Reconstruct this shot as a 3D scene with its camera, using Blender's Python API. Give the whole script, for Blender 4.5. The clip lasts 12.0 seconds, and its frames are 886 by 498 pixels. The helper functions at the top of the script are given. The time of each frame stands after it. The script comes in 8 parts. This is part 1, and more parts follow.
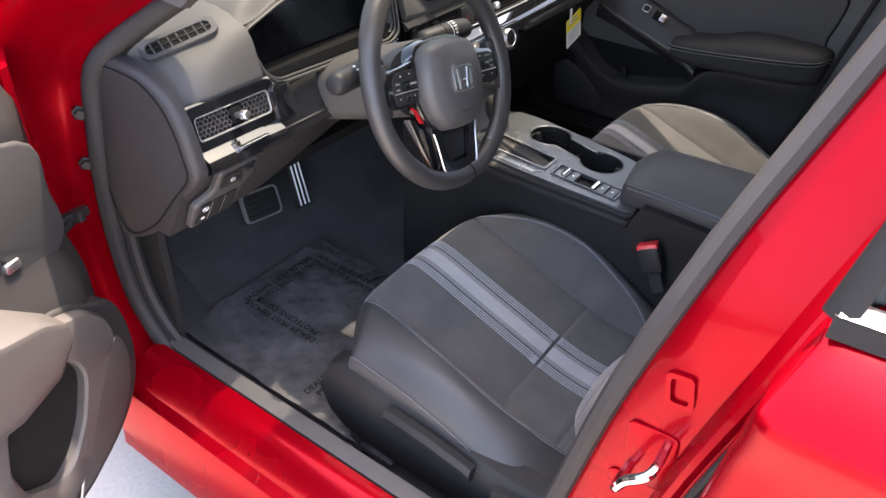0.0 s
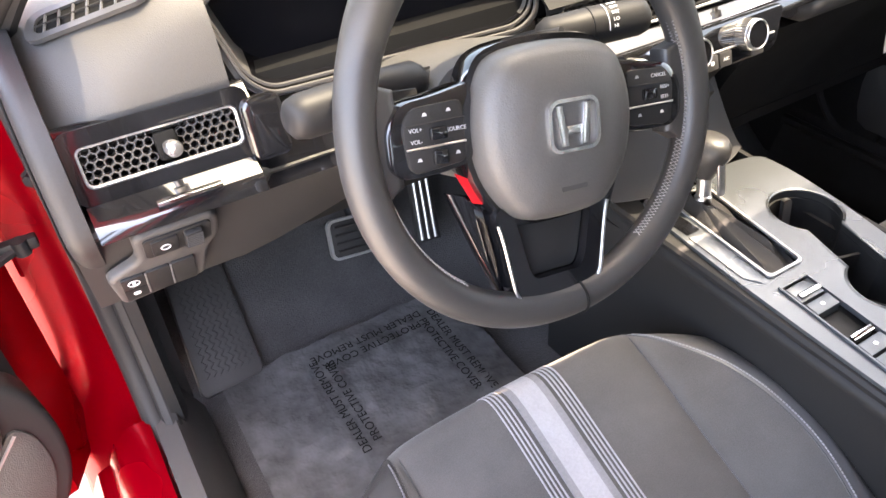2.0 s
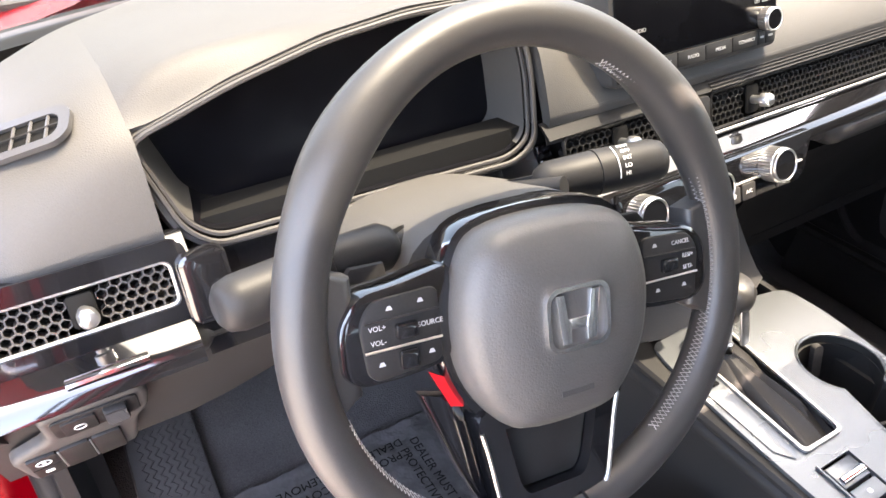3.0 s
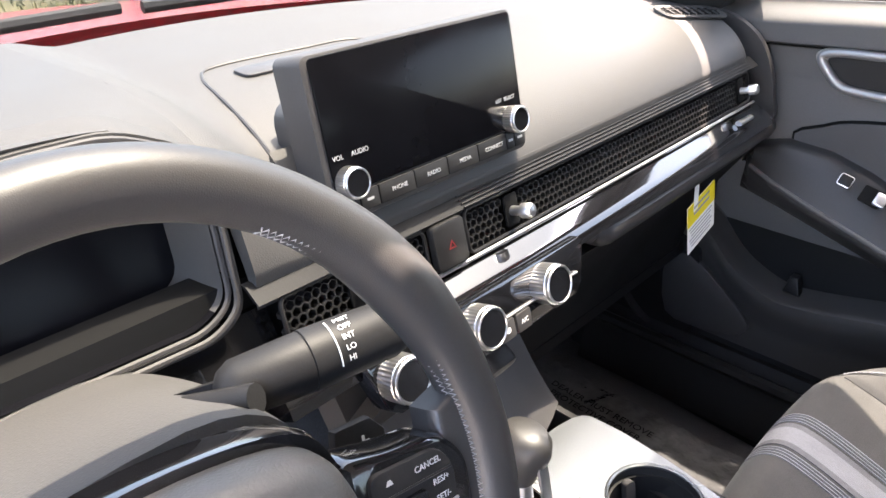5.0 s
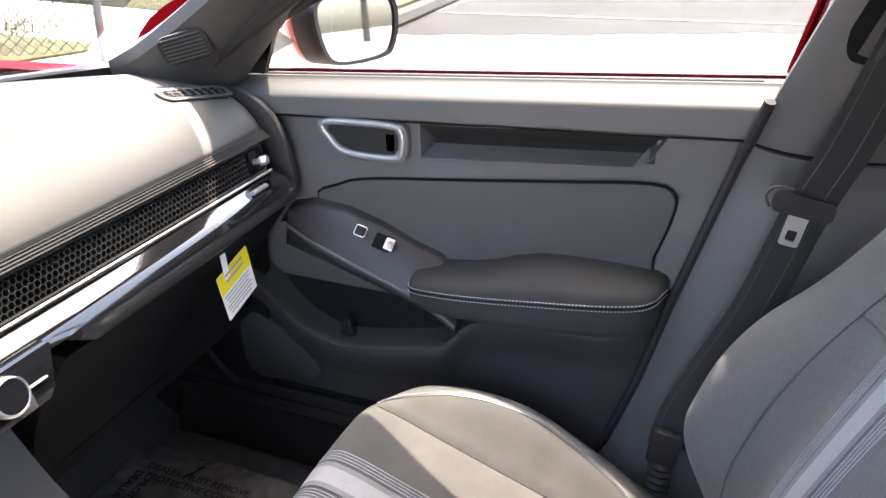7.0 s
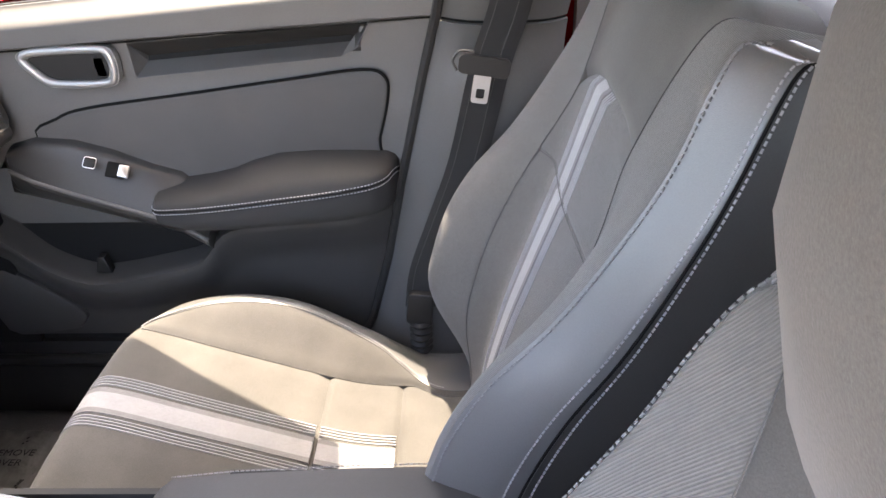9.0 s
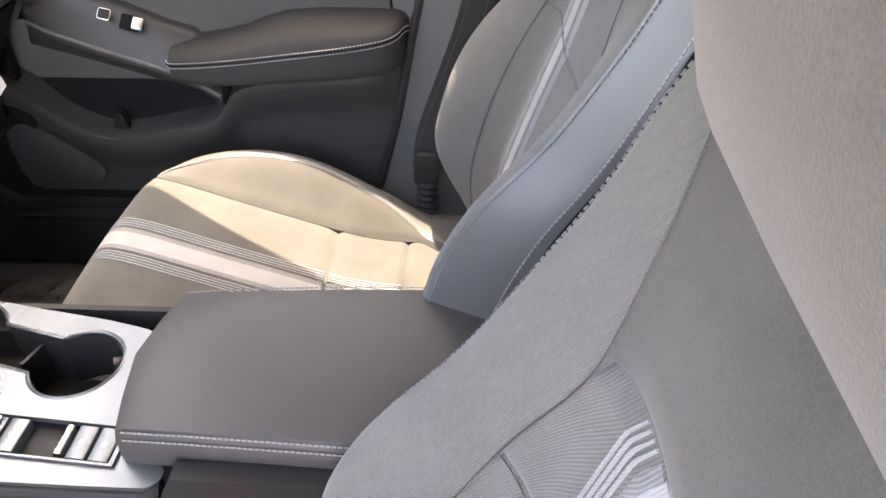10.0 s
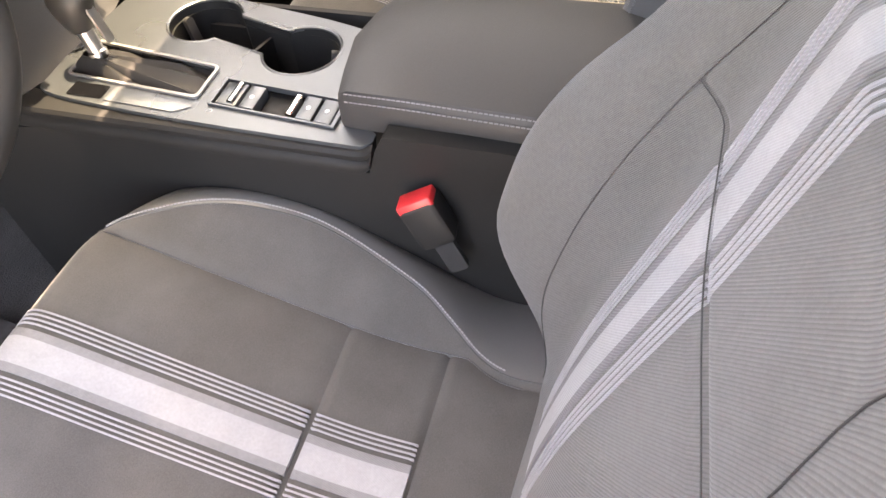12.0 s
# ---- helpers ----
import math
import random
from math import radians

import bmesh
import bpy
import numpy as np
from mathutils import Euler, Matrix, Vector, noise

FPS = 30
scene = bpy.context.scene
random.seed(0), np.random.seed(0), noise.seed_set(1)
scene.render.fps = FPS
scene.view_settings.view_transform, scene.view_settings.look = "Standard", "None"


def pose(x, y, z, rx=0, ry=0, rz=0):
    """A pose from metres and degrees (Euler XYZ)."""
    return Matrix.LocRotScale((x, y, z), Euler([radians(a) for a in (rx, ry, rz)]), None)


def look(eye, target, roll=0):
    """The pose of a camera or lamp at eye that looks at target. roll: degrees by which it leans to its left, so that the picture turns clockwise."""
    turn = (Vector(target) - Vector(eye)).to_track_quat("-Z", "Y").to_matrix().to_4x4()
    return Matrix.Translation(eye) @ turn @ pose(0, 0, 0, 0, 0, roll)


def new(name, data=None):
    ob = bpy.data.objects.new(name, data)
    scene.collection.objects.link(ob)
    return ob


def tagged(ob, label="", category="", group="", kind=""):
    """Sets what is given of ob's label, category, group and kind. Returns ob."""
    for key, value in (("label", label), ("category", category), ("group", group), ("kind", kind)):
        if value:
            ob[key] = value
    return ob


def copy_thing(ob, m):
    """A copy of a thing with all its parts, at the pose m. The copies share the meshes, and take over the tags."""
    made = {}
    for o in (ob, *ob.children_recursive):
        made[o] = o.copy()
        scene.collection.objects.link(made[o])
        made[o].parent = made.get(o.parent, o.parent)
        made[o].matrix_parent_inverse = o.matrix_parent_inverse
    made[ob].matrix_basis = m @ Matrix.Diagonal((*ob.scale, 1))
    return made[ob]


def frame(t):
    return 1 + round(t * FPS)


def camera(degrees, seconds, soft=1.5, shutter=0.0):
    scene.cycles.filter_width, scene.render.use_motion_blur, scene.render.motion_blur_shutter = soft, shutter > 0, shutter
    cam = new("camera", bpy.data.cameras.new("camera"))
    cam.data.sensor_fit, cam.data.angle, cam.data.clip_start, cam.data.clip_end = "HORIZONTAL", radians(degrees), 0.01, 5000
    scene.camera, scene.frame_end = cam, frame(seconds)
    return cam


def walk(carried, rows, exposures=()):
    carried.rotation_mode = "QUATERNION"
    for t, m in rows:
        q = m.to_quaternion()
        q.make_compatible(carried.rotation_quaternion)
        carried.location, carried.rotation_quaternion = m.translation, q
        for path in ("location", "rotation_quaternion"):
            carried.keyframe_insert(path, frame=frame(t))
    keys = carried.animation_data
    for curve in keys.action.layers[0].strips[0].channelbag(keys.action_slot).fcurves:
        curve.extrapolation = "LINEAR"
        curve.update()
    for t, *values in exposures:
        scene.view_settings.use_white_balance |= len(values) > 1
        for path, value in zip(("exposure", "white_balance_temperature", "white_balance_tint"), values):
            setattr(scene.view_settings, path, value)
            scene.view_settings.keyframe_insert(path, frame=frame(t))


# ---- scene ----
cam = camera(61.6, 12.0)
PATH = [
    (0, (-1.309, -0.506, 1.388), (0.032, 0.394, 0.209), 3.0),
    (0.5, (-1.125, -0.416, 1.335), (0.135, 0.563, 0.129), -0.9),
    (1, (-0.946, -0.388, 1.295), (0.11, 0.751, 0.035), -2.1),
    (1.5, (-0.808, -0.408, 1.274), (0.038, 0.827, -0.051), -2.8),
    (2, (-0.7, -0.286, 1.204), (0.056, 1.069, -0.058), -3.4),
    (2.5, (-0.643, -0.218, 1.213), (0.118, 1.205, 0.03), -2.5),
    (2.7, (-0.631, -0.196, 1.213), (0.144, 1.231, 0.046), -2.2),
    (4.3, (-0.455, -0.042, 1.162), (0.663, 1.294, 0.178), -1.8),
    (4.5, (-0.448, -0.036, 1.159), (0.721, 1.264, 0.187), -1.4),
    (5, (-0.424, -0.052, 1.173), (0.849, 1.155, 0.213), -0.5),
    (5.5, (-0.402, -0.08, 1.192), (0.996, 1.004, 0.259), -0.1),
    (6, (-0.377, -0.118, 1.202), (1.148, 0.808, 0.297), 0.4),
    (6.5, (-0.352, -0.173, 1.211), (1.277, 0.585, 0.332), 0.9),
    (7, (-0.325, -0.261, 1.234), (1.399, 0.288, 0.384), 2.1),
    (7.5, (-0.34, -0.329, 1.24), (1.455, -0.036, 0.408), 1.9),
    (7.7, (-0.341, -0.346, 1.242), (1.467, -0.121, 0.417), 1.4),
    (9.3, (-0.416, -0.387, 1.199), (1.279, -0.361, 0.139), -1.4),
    (9.5, (-0.429, -0.392, 1.195), (1.237, -0.359, 0.089), -1.2),
    (10, (-0.466, -0.4, 1.165), (1.12, -0.318, -0.051), -0.5),
    (10.5, (-0.51, -0.412, 1.147), (0.972, -0.255, -0.187), 0.3),
    (11, (-0.535, -0.411, 1.131), (0.853, -0.163, -0.287), -1.3),
    (11.5, (-0.572, -0.407, 1.114), (0.733, -0.079, -0.367), -4.0),
    (12, (-0.6, -0.386, 1.103), (0.614, 0.073, -0.419), -6.6),
]
EXPOSURES = [(0, 4.65, 7300, 15), (0.5, 5.05, 7600, 15), (1, 5.65, 8000, 15), (2, 5.85, 8150, 15), (2.5, 5.9, 8000, 15), (4.5, 5.65, 7150, 16), (6, 5.6, 7050, 15), (7, 5.8, 7150, 15), (7.7, 6.2, 7350, 16), (9.3, 6.25, 8100, 16), (10.5, 6.3, 8900, 17), (12, 6.05, 9700, 16)]
walk(cam, [(t, look(eye, target, roll)) for t, eye, target, roll in PATH], EXPOSURES)

# ---- light ----
SUN = Vector((0.302, -0.03, 1.0)).normalized()      # towards the sun
sun_data = bpy.data.lights.new("sun", "SUN")
sun_data.energy, sun_data.angle, sun_data.color = 1.22, radians(0.6), (1.0, 0.89, 0.80)
sun_lamp = new("sun", sun_data)
sun_lamp.matrix_world = look(SUN * 30, (0, 0, 0))
world = bpy.data.worlds.new("world")
scene.world = world
world.use_nodes = True
wn = world.node_tree
sky = wn.nodes.new("ShaderNodeTexSky")
sky.sky_type, sky.sun_disc = "NISHITA", False
sky.sun_elevation = math.asin(SUN.z)
sky.sun_rotation = math.atan2(SUN.x, SUN.y)
sky.air_density, sky.dust_density = 0.85, 4.0
wn.nodes["Background"].inputs["Strength"].default_value = 0.09
wn.links.new(sky.outputs[0], wn.nodes["Background"].inputs["Color"])


# ---- materials ----
def ramp(nt, fac, stops):
    r = nt.nodes.new("ShaderNodeValToRGB")
    while len(r.color_ramp.elements) < len(stops):
        r.color_ramp.elements.new(0.5)
    for e, (p, c) in zip(r.color_ramp.elements, stops):
        e.position, e.color = p, (*c, 1)
    nt.links.new(fac, r.inputs[0])
    return r.outputs[0]


def noise_node(nt, coord, scale, detail=4.0, rough=0.55):
    n = nt.nodes.new("ShaderNodeTexNoise")
    n.inputs["Scale"].default_value, n.inputs["Detail"].default_value, n.inputs["Roughness"].default_value = scale, detail, rough
    nt.links.new(coord, n.inputs["Vector"])
    return n.outputs["Fac"]


def mat(name, color, rough=0.5, metal=0.0, var=0.15, big=6.0, fine=300.0, bump=0.0, bump_mm=0.3, grain="noise", coat=0.0,
        rough_var=0.1, spec=0.5, sheen=0.0, tint=None, wave_dir="X", furrow=0.0):
    """Procedural surface: colour varied at a large and a small scale, roughness varied, fine relief of bump_mm."""
    m = bpy.data.materials.new(name)
    m.use_nodes = True
    nt = m.node_tree
    b = nt.nodes["Principled BSDF"]
    co = nt.nodes.new("ShaderNodeTexCoord").outputs["Object"]
    large = noise_node(nt, co, big, 3.0)
    small = noise_node(nt, co, fine, 3.0)
    mixed = nt.nodes.new("ShaderNodeMath")
    mixed.operation = "ADD"
    half = nt.nodes.new("ShaderNodeMath")
    half.operation = "MULTIPLY"
    half.inputs[1].default_value = 0.5
    nt.links.new(large, mixed.inputs[0])
    nt.links.new(small, mixed.inputs[1])
    nt.links.new(mixed.outputs[0], half.inputs[0])
    lo = [c * (1 - var) for c in color]
    hi = [min(1.0, c * (1 + var)) for c in (tint or color)]
    nt.links.new(ramp(nt, half.outputs[0], [(0.3, lo), (0.7, hi)]), b.inputs["Base Color"])
    mr = nt.nodes.new("ShaderNodeMapRange")
    mr.inputs["From Min"].default_value, mr.inputs["From Max"].default_value = 0.3, 0.7
    mr.inputs["To Min"].default_value, mr.inputs["To Max"].default_value = max(0.0, rough * (1 - rough_var)), min(1.0, rough * (1 + rough_var))
    nt.links.new(large, mr.inputs["Value"])
    nt.links.new(mr.outputs[0], b.inputs["Roughness"])
    b.inputs["Metallic"].default_value = metal
    b.inputs["Specular IOR Level"].default_value = spec
    b.inputs["Coat Weight"].default_value = coat
    b.inputs["Coat Roughness"].default_value = 0.03
    b.inputs["Sheen Weight"].default_value = sheen
    if bump:
        if grain == "noise":
            h = small
        elif grain == "leather":
            v = nt.nodes.new("ShaderNodeTexVoronoi")
            v.feature = "DISTANCE_TO_EDGE"
            v.inputs["Scale"].default_value = fine
            nt.links.new(co, v.inputs["Vector"])
            h = v.outputs["Distance"]
        else:
            w = nt.nodes.new("ShaderNodeTexWave")
            w.bands_direction = wave_dir
            w.inputs["Scale"].default_value, w.inputs["Distortion"].default_value = fine, 0.5
            w.inputs["Detail Scale"].default_value = 2.0
            nt.links.new(co, w.inputs["Vector"])
            h = w.outputs["Fac"]
            if furrow:                                             # the dark gaps between the threads
                times = nt.nodes.new("ShaderNodeVectorMath")
                times.operation = "MULTIPLY"
                nt.links.new(b.inputs["Base Color"].links[0].from_socket, times.inputs[0])
                nt.links.new(ramp(nt, h, [(0.0, (1 - furrow,) * 3), (0.55, (1, 1, 1))]), times.inputs[1])
                nt.links.new(times.outputs[0], b.inputs["Base Color"])
        bp = nt.nodes.new("ShaderNodeBump")
        bp.inputs["Strength"].default_value, bp.inputs["Distance"].default_value = bump, bump_mm / 1000
        nt.links.new(h, bp.inputs["Height"])
        nt.links.new(bp.outputs[0], b.inputs["Normal"])
    return m


def glass_mat(name, tint):
    m = bpy.data.materials.new(name)
    m.use_nodes = True
    nt = m.node_tree
    nt.nodes.remove(nt.nodes["Principled BSDF"])
    tr, gl = nt.nodes.new("ShaderNodeBsdfTransparent"), nt.nodes.new("ShaderNodeBsdfGlossy")
    tr.inputs[0].default_value = (*tint, 1)
    gl.inputs["Roughness"].default_value = 0.02
    lw, mx = nt.nodes.new("ShaderNodeLayerWeight"), nt.nodes.new("ShaderNodeMixShader")
    pw, sc = nt.nodes.new("ShaderNodeMath"), nt.nodes.new("ShaderNodeMath")
    pw.operation, sc.operation = "POWER", "MULTIPLY_ADD"
    pw.inputs[1].default_value = 5.0
    sc.inputs[1].default_value, sc.inputs[2].default_value = 0.85, 0.02
    lw.inputs["Blend"].default_value = 0.5
    nt.links.new(lw.outputs["Facing"], pw.inputs[0])
    nt.links.new(pw.outputs[0], sc.inputs[0])
    nt.links.new(sc.outputs[0], mx.inputs[0])
    nt.links.new(tr.outputs[0], mx.inputs[1])
    nt.links.new(gl.outputs[0], mx.inputs[2])
    nt.links.new(mx.outputs[0], nt.nodes["Material Output"].inputs[0])
    return m


M_RED = mat("red_paint", (0.215, 0.0005, 0.0050), 0.26, 0.5, 0.08, 3, 900, coat=0.10, spec=0.05)
M_RUBBER = mat("black_rubber", (0.022, 0.021, 0.021), 0.62, var=0.3, bump=0.3, fine=700, spec=0.25)
M_DASH = mat("dash_pad", (0.044, 0.0415, 0.0385), 0.62, var=0.10, fine=520, bump=0.5, bump_mm=0.5, grain="leather", big=3)
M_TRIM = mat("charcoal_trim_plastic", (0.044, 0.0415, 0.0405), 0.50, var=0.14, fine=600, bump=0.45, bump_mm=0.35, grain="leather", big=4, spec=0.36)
# the trim plastic lightened, daylight on door and pillar put into its colour
M_LINING = mat("lightened_lining_plastic", (0.086, 0.084, 0.084), 0.56, var=0.12, fine=600, bump=0.45, bump_mm=0.35, grain="leather", big=4, spec=0.4)
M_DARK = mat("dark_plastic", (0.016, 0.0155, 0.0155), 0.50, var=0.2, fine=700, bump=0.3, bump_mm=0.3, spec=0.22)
M_PIANO = mat("gloss_black_trim", (0.006, 0.006, 0.007), 0.10, var=0.3, coat=1.0, rough_var=0.3)
M_SCREEN = mat("screen_glass", (0.004, 0.004, 0.005), 0.18, var=0.3, rough_var=0.4, fine=40, spec=0.12)
M_CHROME = mat("satin_chrome", (0.72, 0.71, 0.70), 0.32, 1.0, 0.05, 8, 400)
M_BRIGHT = mat("bright_chrome", (0.82, 0.82, 0.83), 0.08, 1.0, 0.04, 8, 400)
M_SATIN = mat("satin_silver_paint", (0.34, 0.335, 0.33), 0.34, 0.6, 0.06, 8, 500)
M_SILVER = mat("silver_console_panel", (0.150, 0.161, 0.172), 0.28, 0.75, 0.10, 5, 700, bump=0.25, bump_mm=0.12, grain="wave", wave_dir="Y")
M_LEATHER = mat("wheel_leather", (0.030, 0.0285, 0.0275), 0.43, var=0.15, fine=900, bump=0.35, bump_mm=0.25, grain="leather", big=8)
M_LEATHERETTE = mat("seat_leatherette", (0.062, 0.061, 0.061), 0.35, spec=0.6, var=0.12, fine=700, bump=0.4, bump_mm=0.3, grain="leather", big=5)
# seat leatherette made glossier and lightened, for the daylight the strips catch
M_STRIP = mat("lit_leatherette_strip", (0.095, 0.094, 0.094), 0.32, spec=1.0, var=0.12, fine=700, bump=0.4, bump_mm=0.3, grain="leather", big=5)
# the same leatherette darkened, for sides turned away from the light
M_SIDE = mat("shaded_leatherette_side", (0.038, 0.0365, 0.036), 0.42, spec=0.35, var=0.12, fine=700, bump=0.4, bump_mm=0.3, grain="leather", big=5)
# charcoal trim again, darkened for the shade on dash end and knee panel
M_ENDPANEL = mat("darkened_trim_plastic", (0.024, 0.0225, 0.0225), 0.5, var=0.16, fine=600, bump=0.45, bump_mm=0.35, grain="leather", big=4, spec=0.3)
# for black trims, and for parts blackened further by the shade they lie in
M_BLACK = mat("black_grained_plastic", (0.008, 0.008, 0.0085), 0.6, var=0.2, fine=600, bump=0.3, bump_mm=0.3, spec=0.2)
M_FABRIC = mat("seat_fabric", (0.066, 0.063, 0.060), 0.92, var=0.22, fine=900, bump=0.5, bump_mm=0.35, grain="noise", big=14, sheen=0.15, tint=(0.080, 0.076, 0.072), spec=0.2)
M_RIBFABRIC = mat("ribbed_seat_fabric", (0.128, 0.123, 0.118), 0.9, var=0.16, fine=260, bump=0.7, bump_mm=0.5, furrow=0.26, grain="wave", big=14, sheen=0.15, wave_dir="DIAGONAL", spec=0.2)
M_STRIPE = mat("pale_stripe_weave", (0.29, 0.285, 0.295), 0.7, var=0.14, fine=300, furrow=0.14, bump=0.6, bump_mm=0.4, grain="wave", big=30, sheen=0.2, wave_dir="DIAGONAL")
M_STRIPEDIM = mat("grey_stripe_weave", (0.17, 0.165, 0.17), 0.8, var=0.2, fine=420, bump=0.8, bump_mm=0.5, grain="wave", big=30, wave_dir="Y")
M_DOORCLOTH = mat("door_cloth", (0.074, 0.072, 0.071), 0.85, var=0.2, fine=900, bump=0.6, bump_mm=0.4, big=7, sheen=0.15, spec=0.2)
# door cloth again, darkened for the shade on the open door's insert
M_DOORSHADE = mat("shaded_door_cloth", (0.022, 0.022, 0.022), 0.85, var=0.2, fine=900, bump=0.6, bump_mm=0.4, big=7, spec=0.15)
M_MESH = mat("speaker_mesh", (0.030, 0.028, 0.027), 0.6, var=0.5, fine=420, bump=1.0, bump_mm=0.8, grain="leather")
M_HUB = mat("hub_leather_grain", (0.060, 0.058, 0.0555), 0.50, var=0.12, fine=420, bump=0.5, bump_mm=0.45, grain="leather", big=6)
M_EMBLEM = mat("emblem_chrome", (0.82, 0.82, 0.82), 0.26, 1.0, 0.04, 8, 400)
M_STRIPEMID = mat("mid_stripe_weave", (0.20, 0.195, 0.20), 0.75, var=0.16, fine=260, furrow=0.28, bump=0.8, bump_mm=0.5, grain="wave", big=30, wave_dir="DIAGONAL")
M_THREAD = mat("pale_thread", (0.30, 0.295, 0.29), 0.7, var=0.1)
M_CARPET = mat("dark_carpet", (0.054, 0.051, 0.051), 0.98, var=0.45, fine=420, bump=1.0, bump_mm=2.0, big=8, sheen=0.2, spec=0.08)
M_MAT = mat("carpet_mat", (0.060, 0.057, 0.057), 0.95, var=0.4, fine=500, bump=1.0, bump_mm=1.5, big=6, spec=0.08)
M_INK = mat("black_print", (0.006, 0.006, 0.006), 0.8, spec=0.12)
M_WHITEINK = mat("white_print", (0.75, 0.75, 0.74), 0.6, var=0.05)
M_REDBTN = mat("red_plastic", (0.62, 0.03, 0.035), 0.35, var=0.08)
M_HAZARD = mat("dim_red_print", (0.16, 0.012, 0.014), 0.5, var=0.1)
M_REDFILM = mat("red_lens", (0.5, 0.01, 0.015), 0.2, var=0.1, coat=0.5)
M_PAPER = mat("white_paper", (0.80, 0.80, 0.78), 0.7, var=0.03, big=20)
M_YELLOW = mat("yellow_paper", (0.85, 0.70, 0.02), 0.65, var=0.05, big=20)
M_GREYINK = mat("grey_print", (0.35, 0.35, 0.36), 0.7, var=0.05)
M_WEB = mat("belt_webbing", (0.020, 0.020, 0.021), 0.72, var=0.2, fine=500, bump=0.8, bump_mm=0.5, grain="wave", wave_dir="Z")
M_STEEL = mat("bare_steel", (0.55, 0.54, 0.52), 0.35, 1.0, 0.15, 20, 300)
M_HEADLINER = mat("headliner_cloth", (0.58, 0.565, 0.54), 0.95, var=0.06, fine=600, bump=0.4)
M_MIRROR = mat("mirror_silver", (0.58, 0.60, 0.61), 0.02, 1.0, 0.01)
M_CONCRETE = mat("pale_concrete", (0.29, 0.272, 0.248), 0.85, var=0.16, fine=90, bump=0.5, bump_mm=2.0, big=0.7)
M_KERB = mat("kerb_concrete", (0.050, 0.045, 0.036), 0.9, var=0.3, fine=40, bump=0.8, bump_mm=4.0, big=3)
M_ASPHALT = mat("worn_asphalt", (0.018, 0.0155, 0.0125), 0.9, var=0.4, fine=50, bump=0.6, bump_mm=4.0, big=0.5)
M_LINE = mat("white_road_paint", (0.10, 0.098, 0.092), 0.7, var=0.15, fine=60, big=2)
M_DIRT = mat("dry_grass_ground", (0.048, 0.045, 0.016), 0.95, var=0.45, fine=30, bump=1.0, bump_mm=15, big=1.2, tint=(0.085, 0.074, 0.030))
M_GRASS = mat("grass_blades", (0.040, 0.052, 0.010), 0.8, var=0.5, fine=10, big=0.8, tint=(0.070, 0.070, 0.019))
M_GALV = mat("dark_fence_wire", (0.10, 0.10, 0.10), 0.6, 0.6, 0.2)
M_LEAF = mat("tree_leaves", (0.020, 0.034, 0.011), 0.7, var=0.5, fine=4, big=0.5, tint=(0.038, 0.050, 0.018))
M_BARK = mat("tree_bark", (0.10, 0.08, 0.06), 0.95, var=0.4, fine=25, bump=1, bump_mm=10, big=3)
M_CARWHITE = mat("white_car_paint", (0.70, 0.70, 0.70), 0.3, var=0.05, coat=1.0)
M_CARGREY = mat("grey_car_paint", (0.12, 0.12, 0.13), 0.3, 0.4, 0.05, coat=1.0)
M_GLASS = glass_mat("clear_glass", (0.54, 0.56, 0.555))
M_SCREENGLASS = glass_mat("windscreen_glass", (0.50, 0.52, 0.51))
M_TINT = glass_mat("tinted_glass", (0.45, 0.47, 0.46))
M_ARMPAD = mat("armrest_leatherette", (0.034, 0.033, 0.033), 0.8, spec=0.22, var=0.14, fine=700, bump=0.5, bump_mm=0.35, grain="leather", big=6)
M_POD = mat("smooth_dark_plastic", (0.042, 0.040, 0.039), 0.38, var=0.15, fine=600, bump=0.2, bump_mm=0.2, big=6, spec=0.35)
M_FILM = mat("clear_film", (0.085, 0.083, 0.084), 0.09, var=0.45, fine=25, bump=1.0, bump_mm=9, big=9, rough_var=0.4, coat=0.6)


# ---- mesh helpers ----
def thing(name, label, category, at=(0, 0, 0), group="", kind=""):
    ob = new(name)
    ob.location = at
    ob.empty_display_size = 0.05
    return tagged(ob, label, category, group, kind)


def base_of(parent):
    at = Vector((0, 0, 0))
    while parent is not None:
        at += parent.location
        parent = parent.parent
    return at


def part(name, bm, material, parent=None, label="", smooth=True, angle=40):
    """Links a bmesh, given in world metres, as one mesh object under its thing or part."""
    me = bpy.data.meshes.new(name)
    bmesh.ops.translate(bm, vec=-base_of(parent), verts=bm.verts[:])
    bmesh.ops.recalc_face_normals(bm, faces=bm.faces[:])
    bm.to_mesh(me)
    bm.free()
    me.materials.append(material)
    if smooth:
        me.shade_smooth()
        me.set_sharp_from_angle(angle=radians(angle))
    ob = new(name, me)
    if parent is not None:
        ob.parent = parent
    if label:
        tagged(ob, label)
    return ob


def structure(name, bm, material, label="", category="", smooth=True):
    return tagged(part(name, bm, material, None, "", smooth), label, category, "", "structure")


def join(*bms):
    out = bmesh.new()
    for b in bms:
        me = bpy.data.meshes.new("joined")
        b.to_mesh(me)
        b.free()
        out.from_mesh(me)
        bpy.data.meshes.remove(me)
    return out


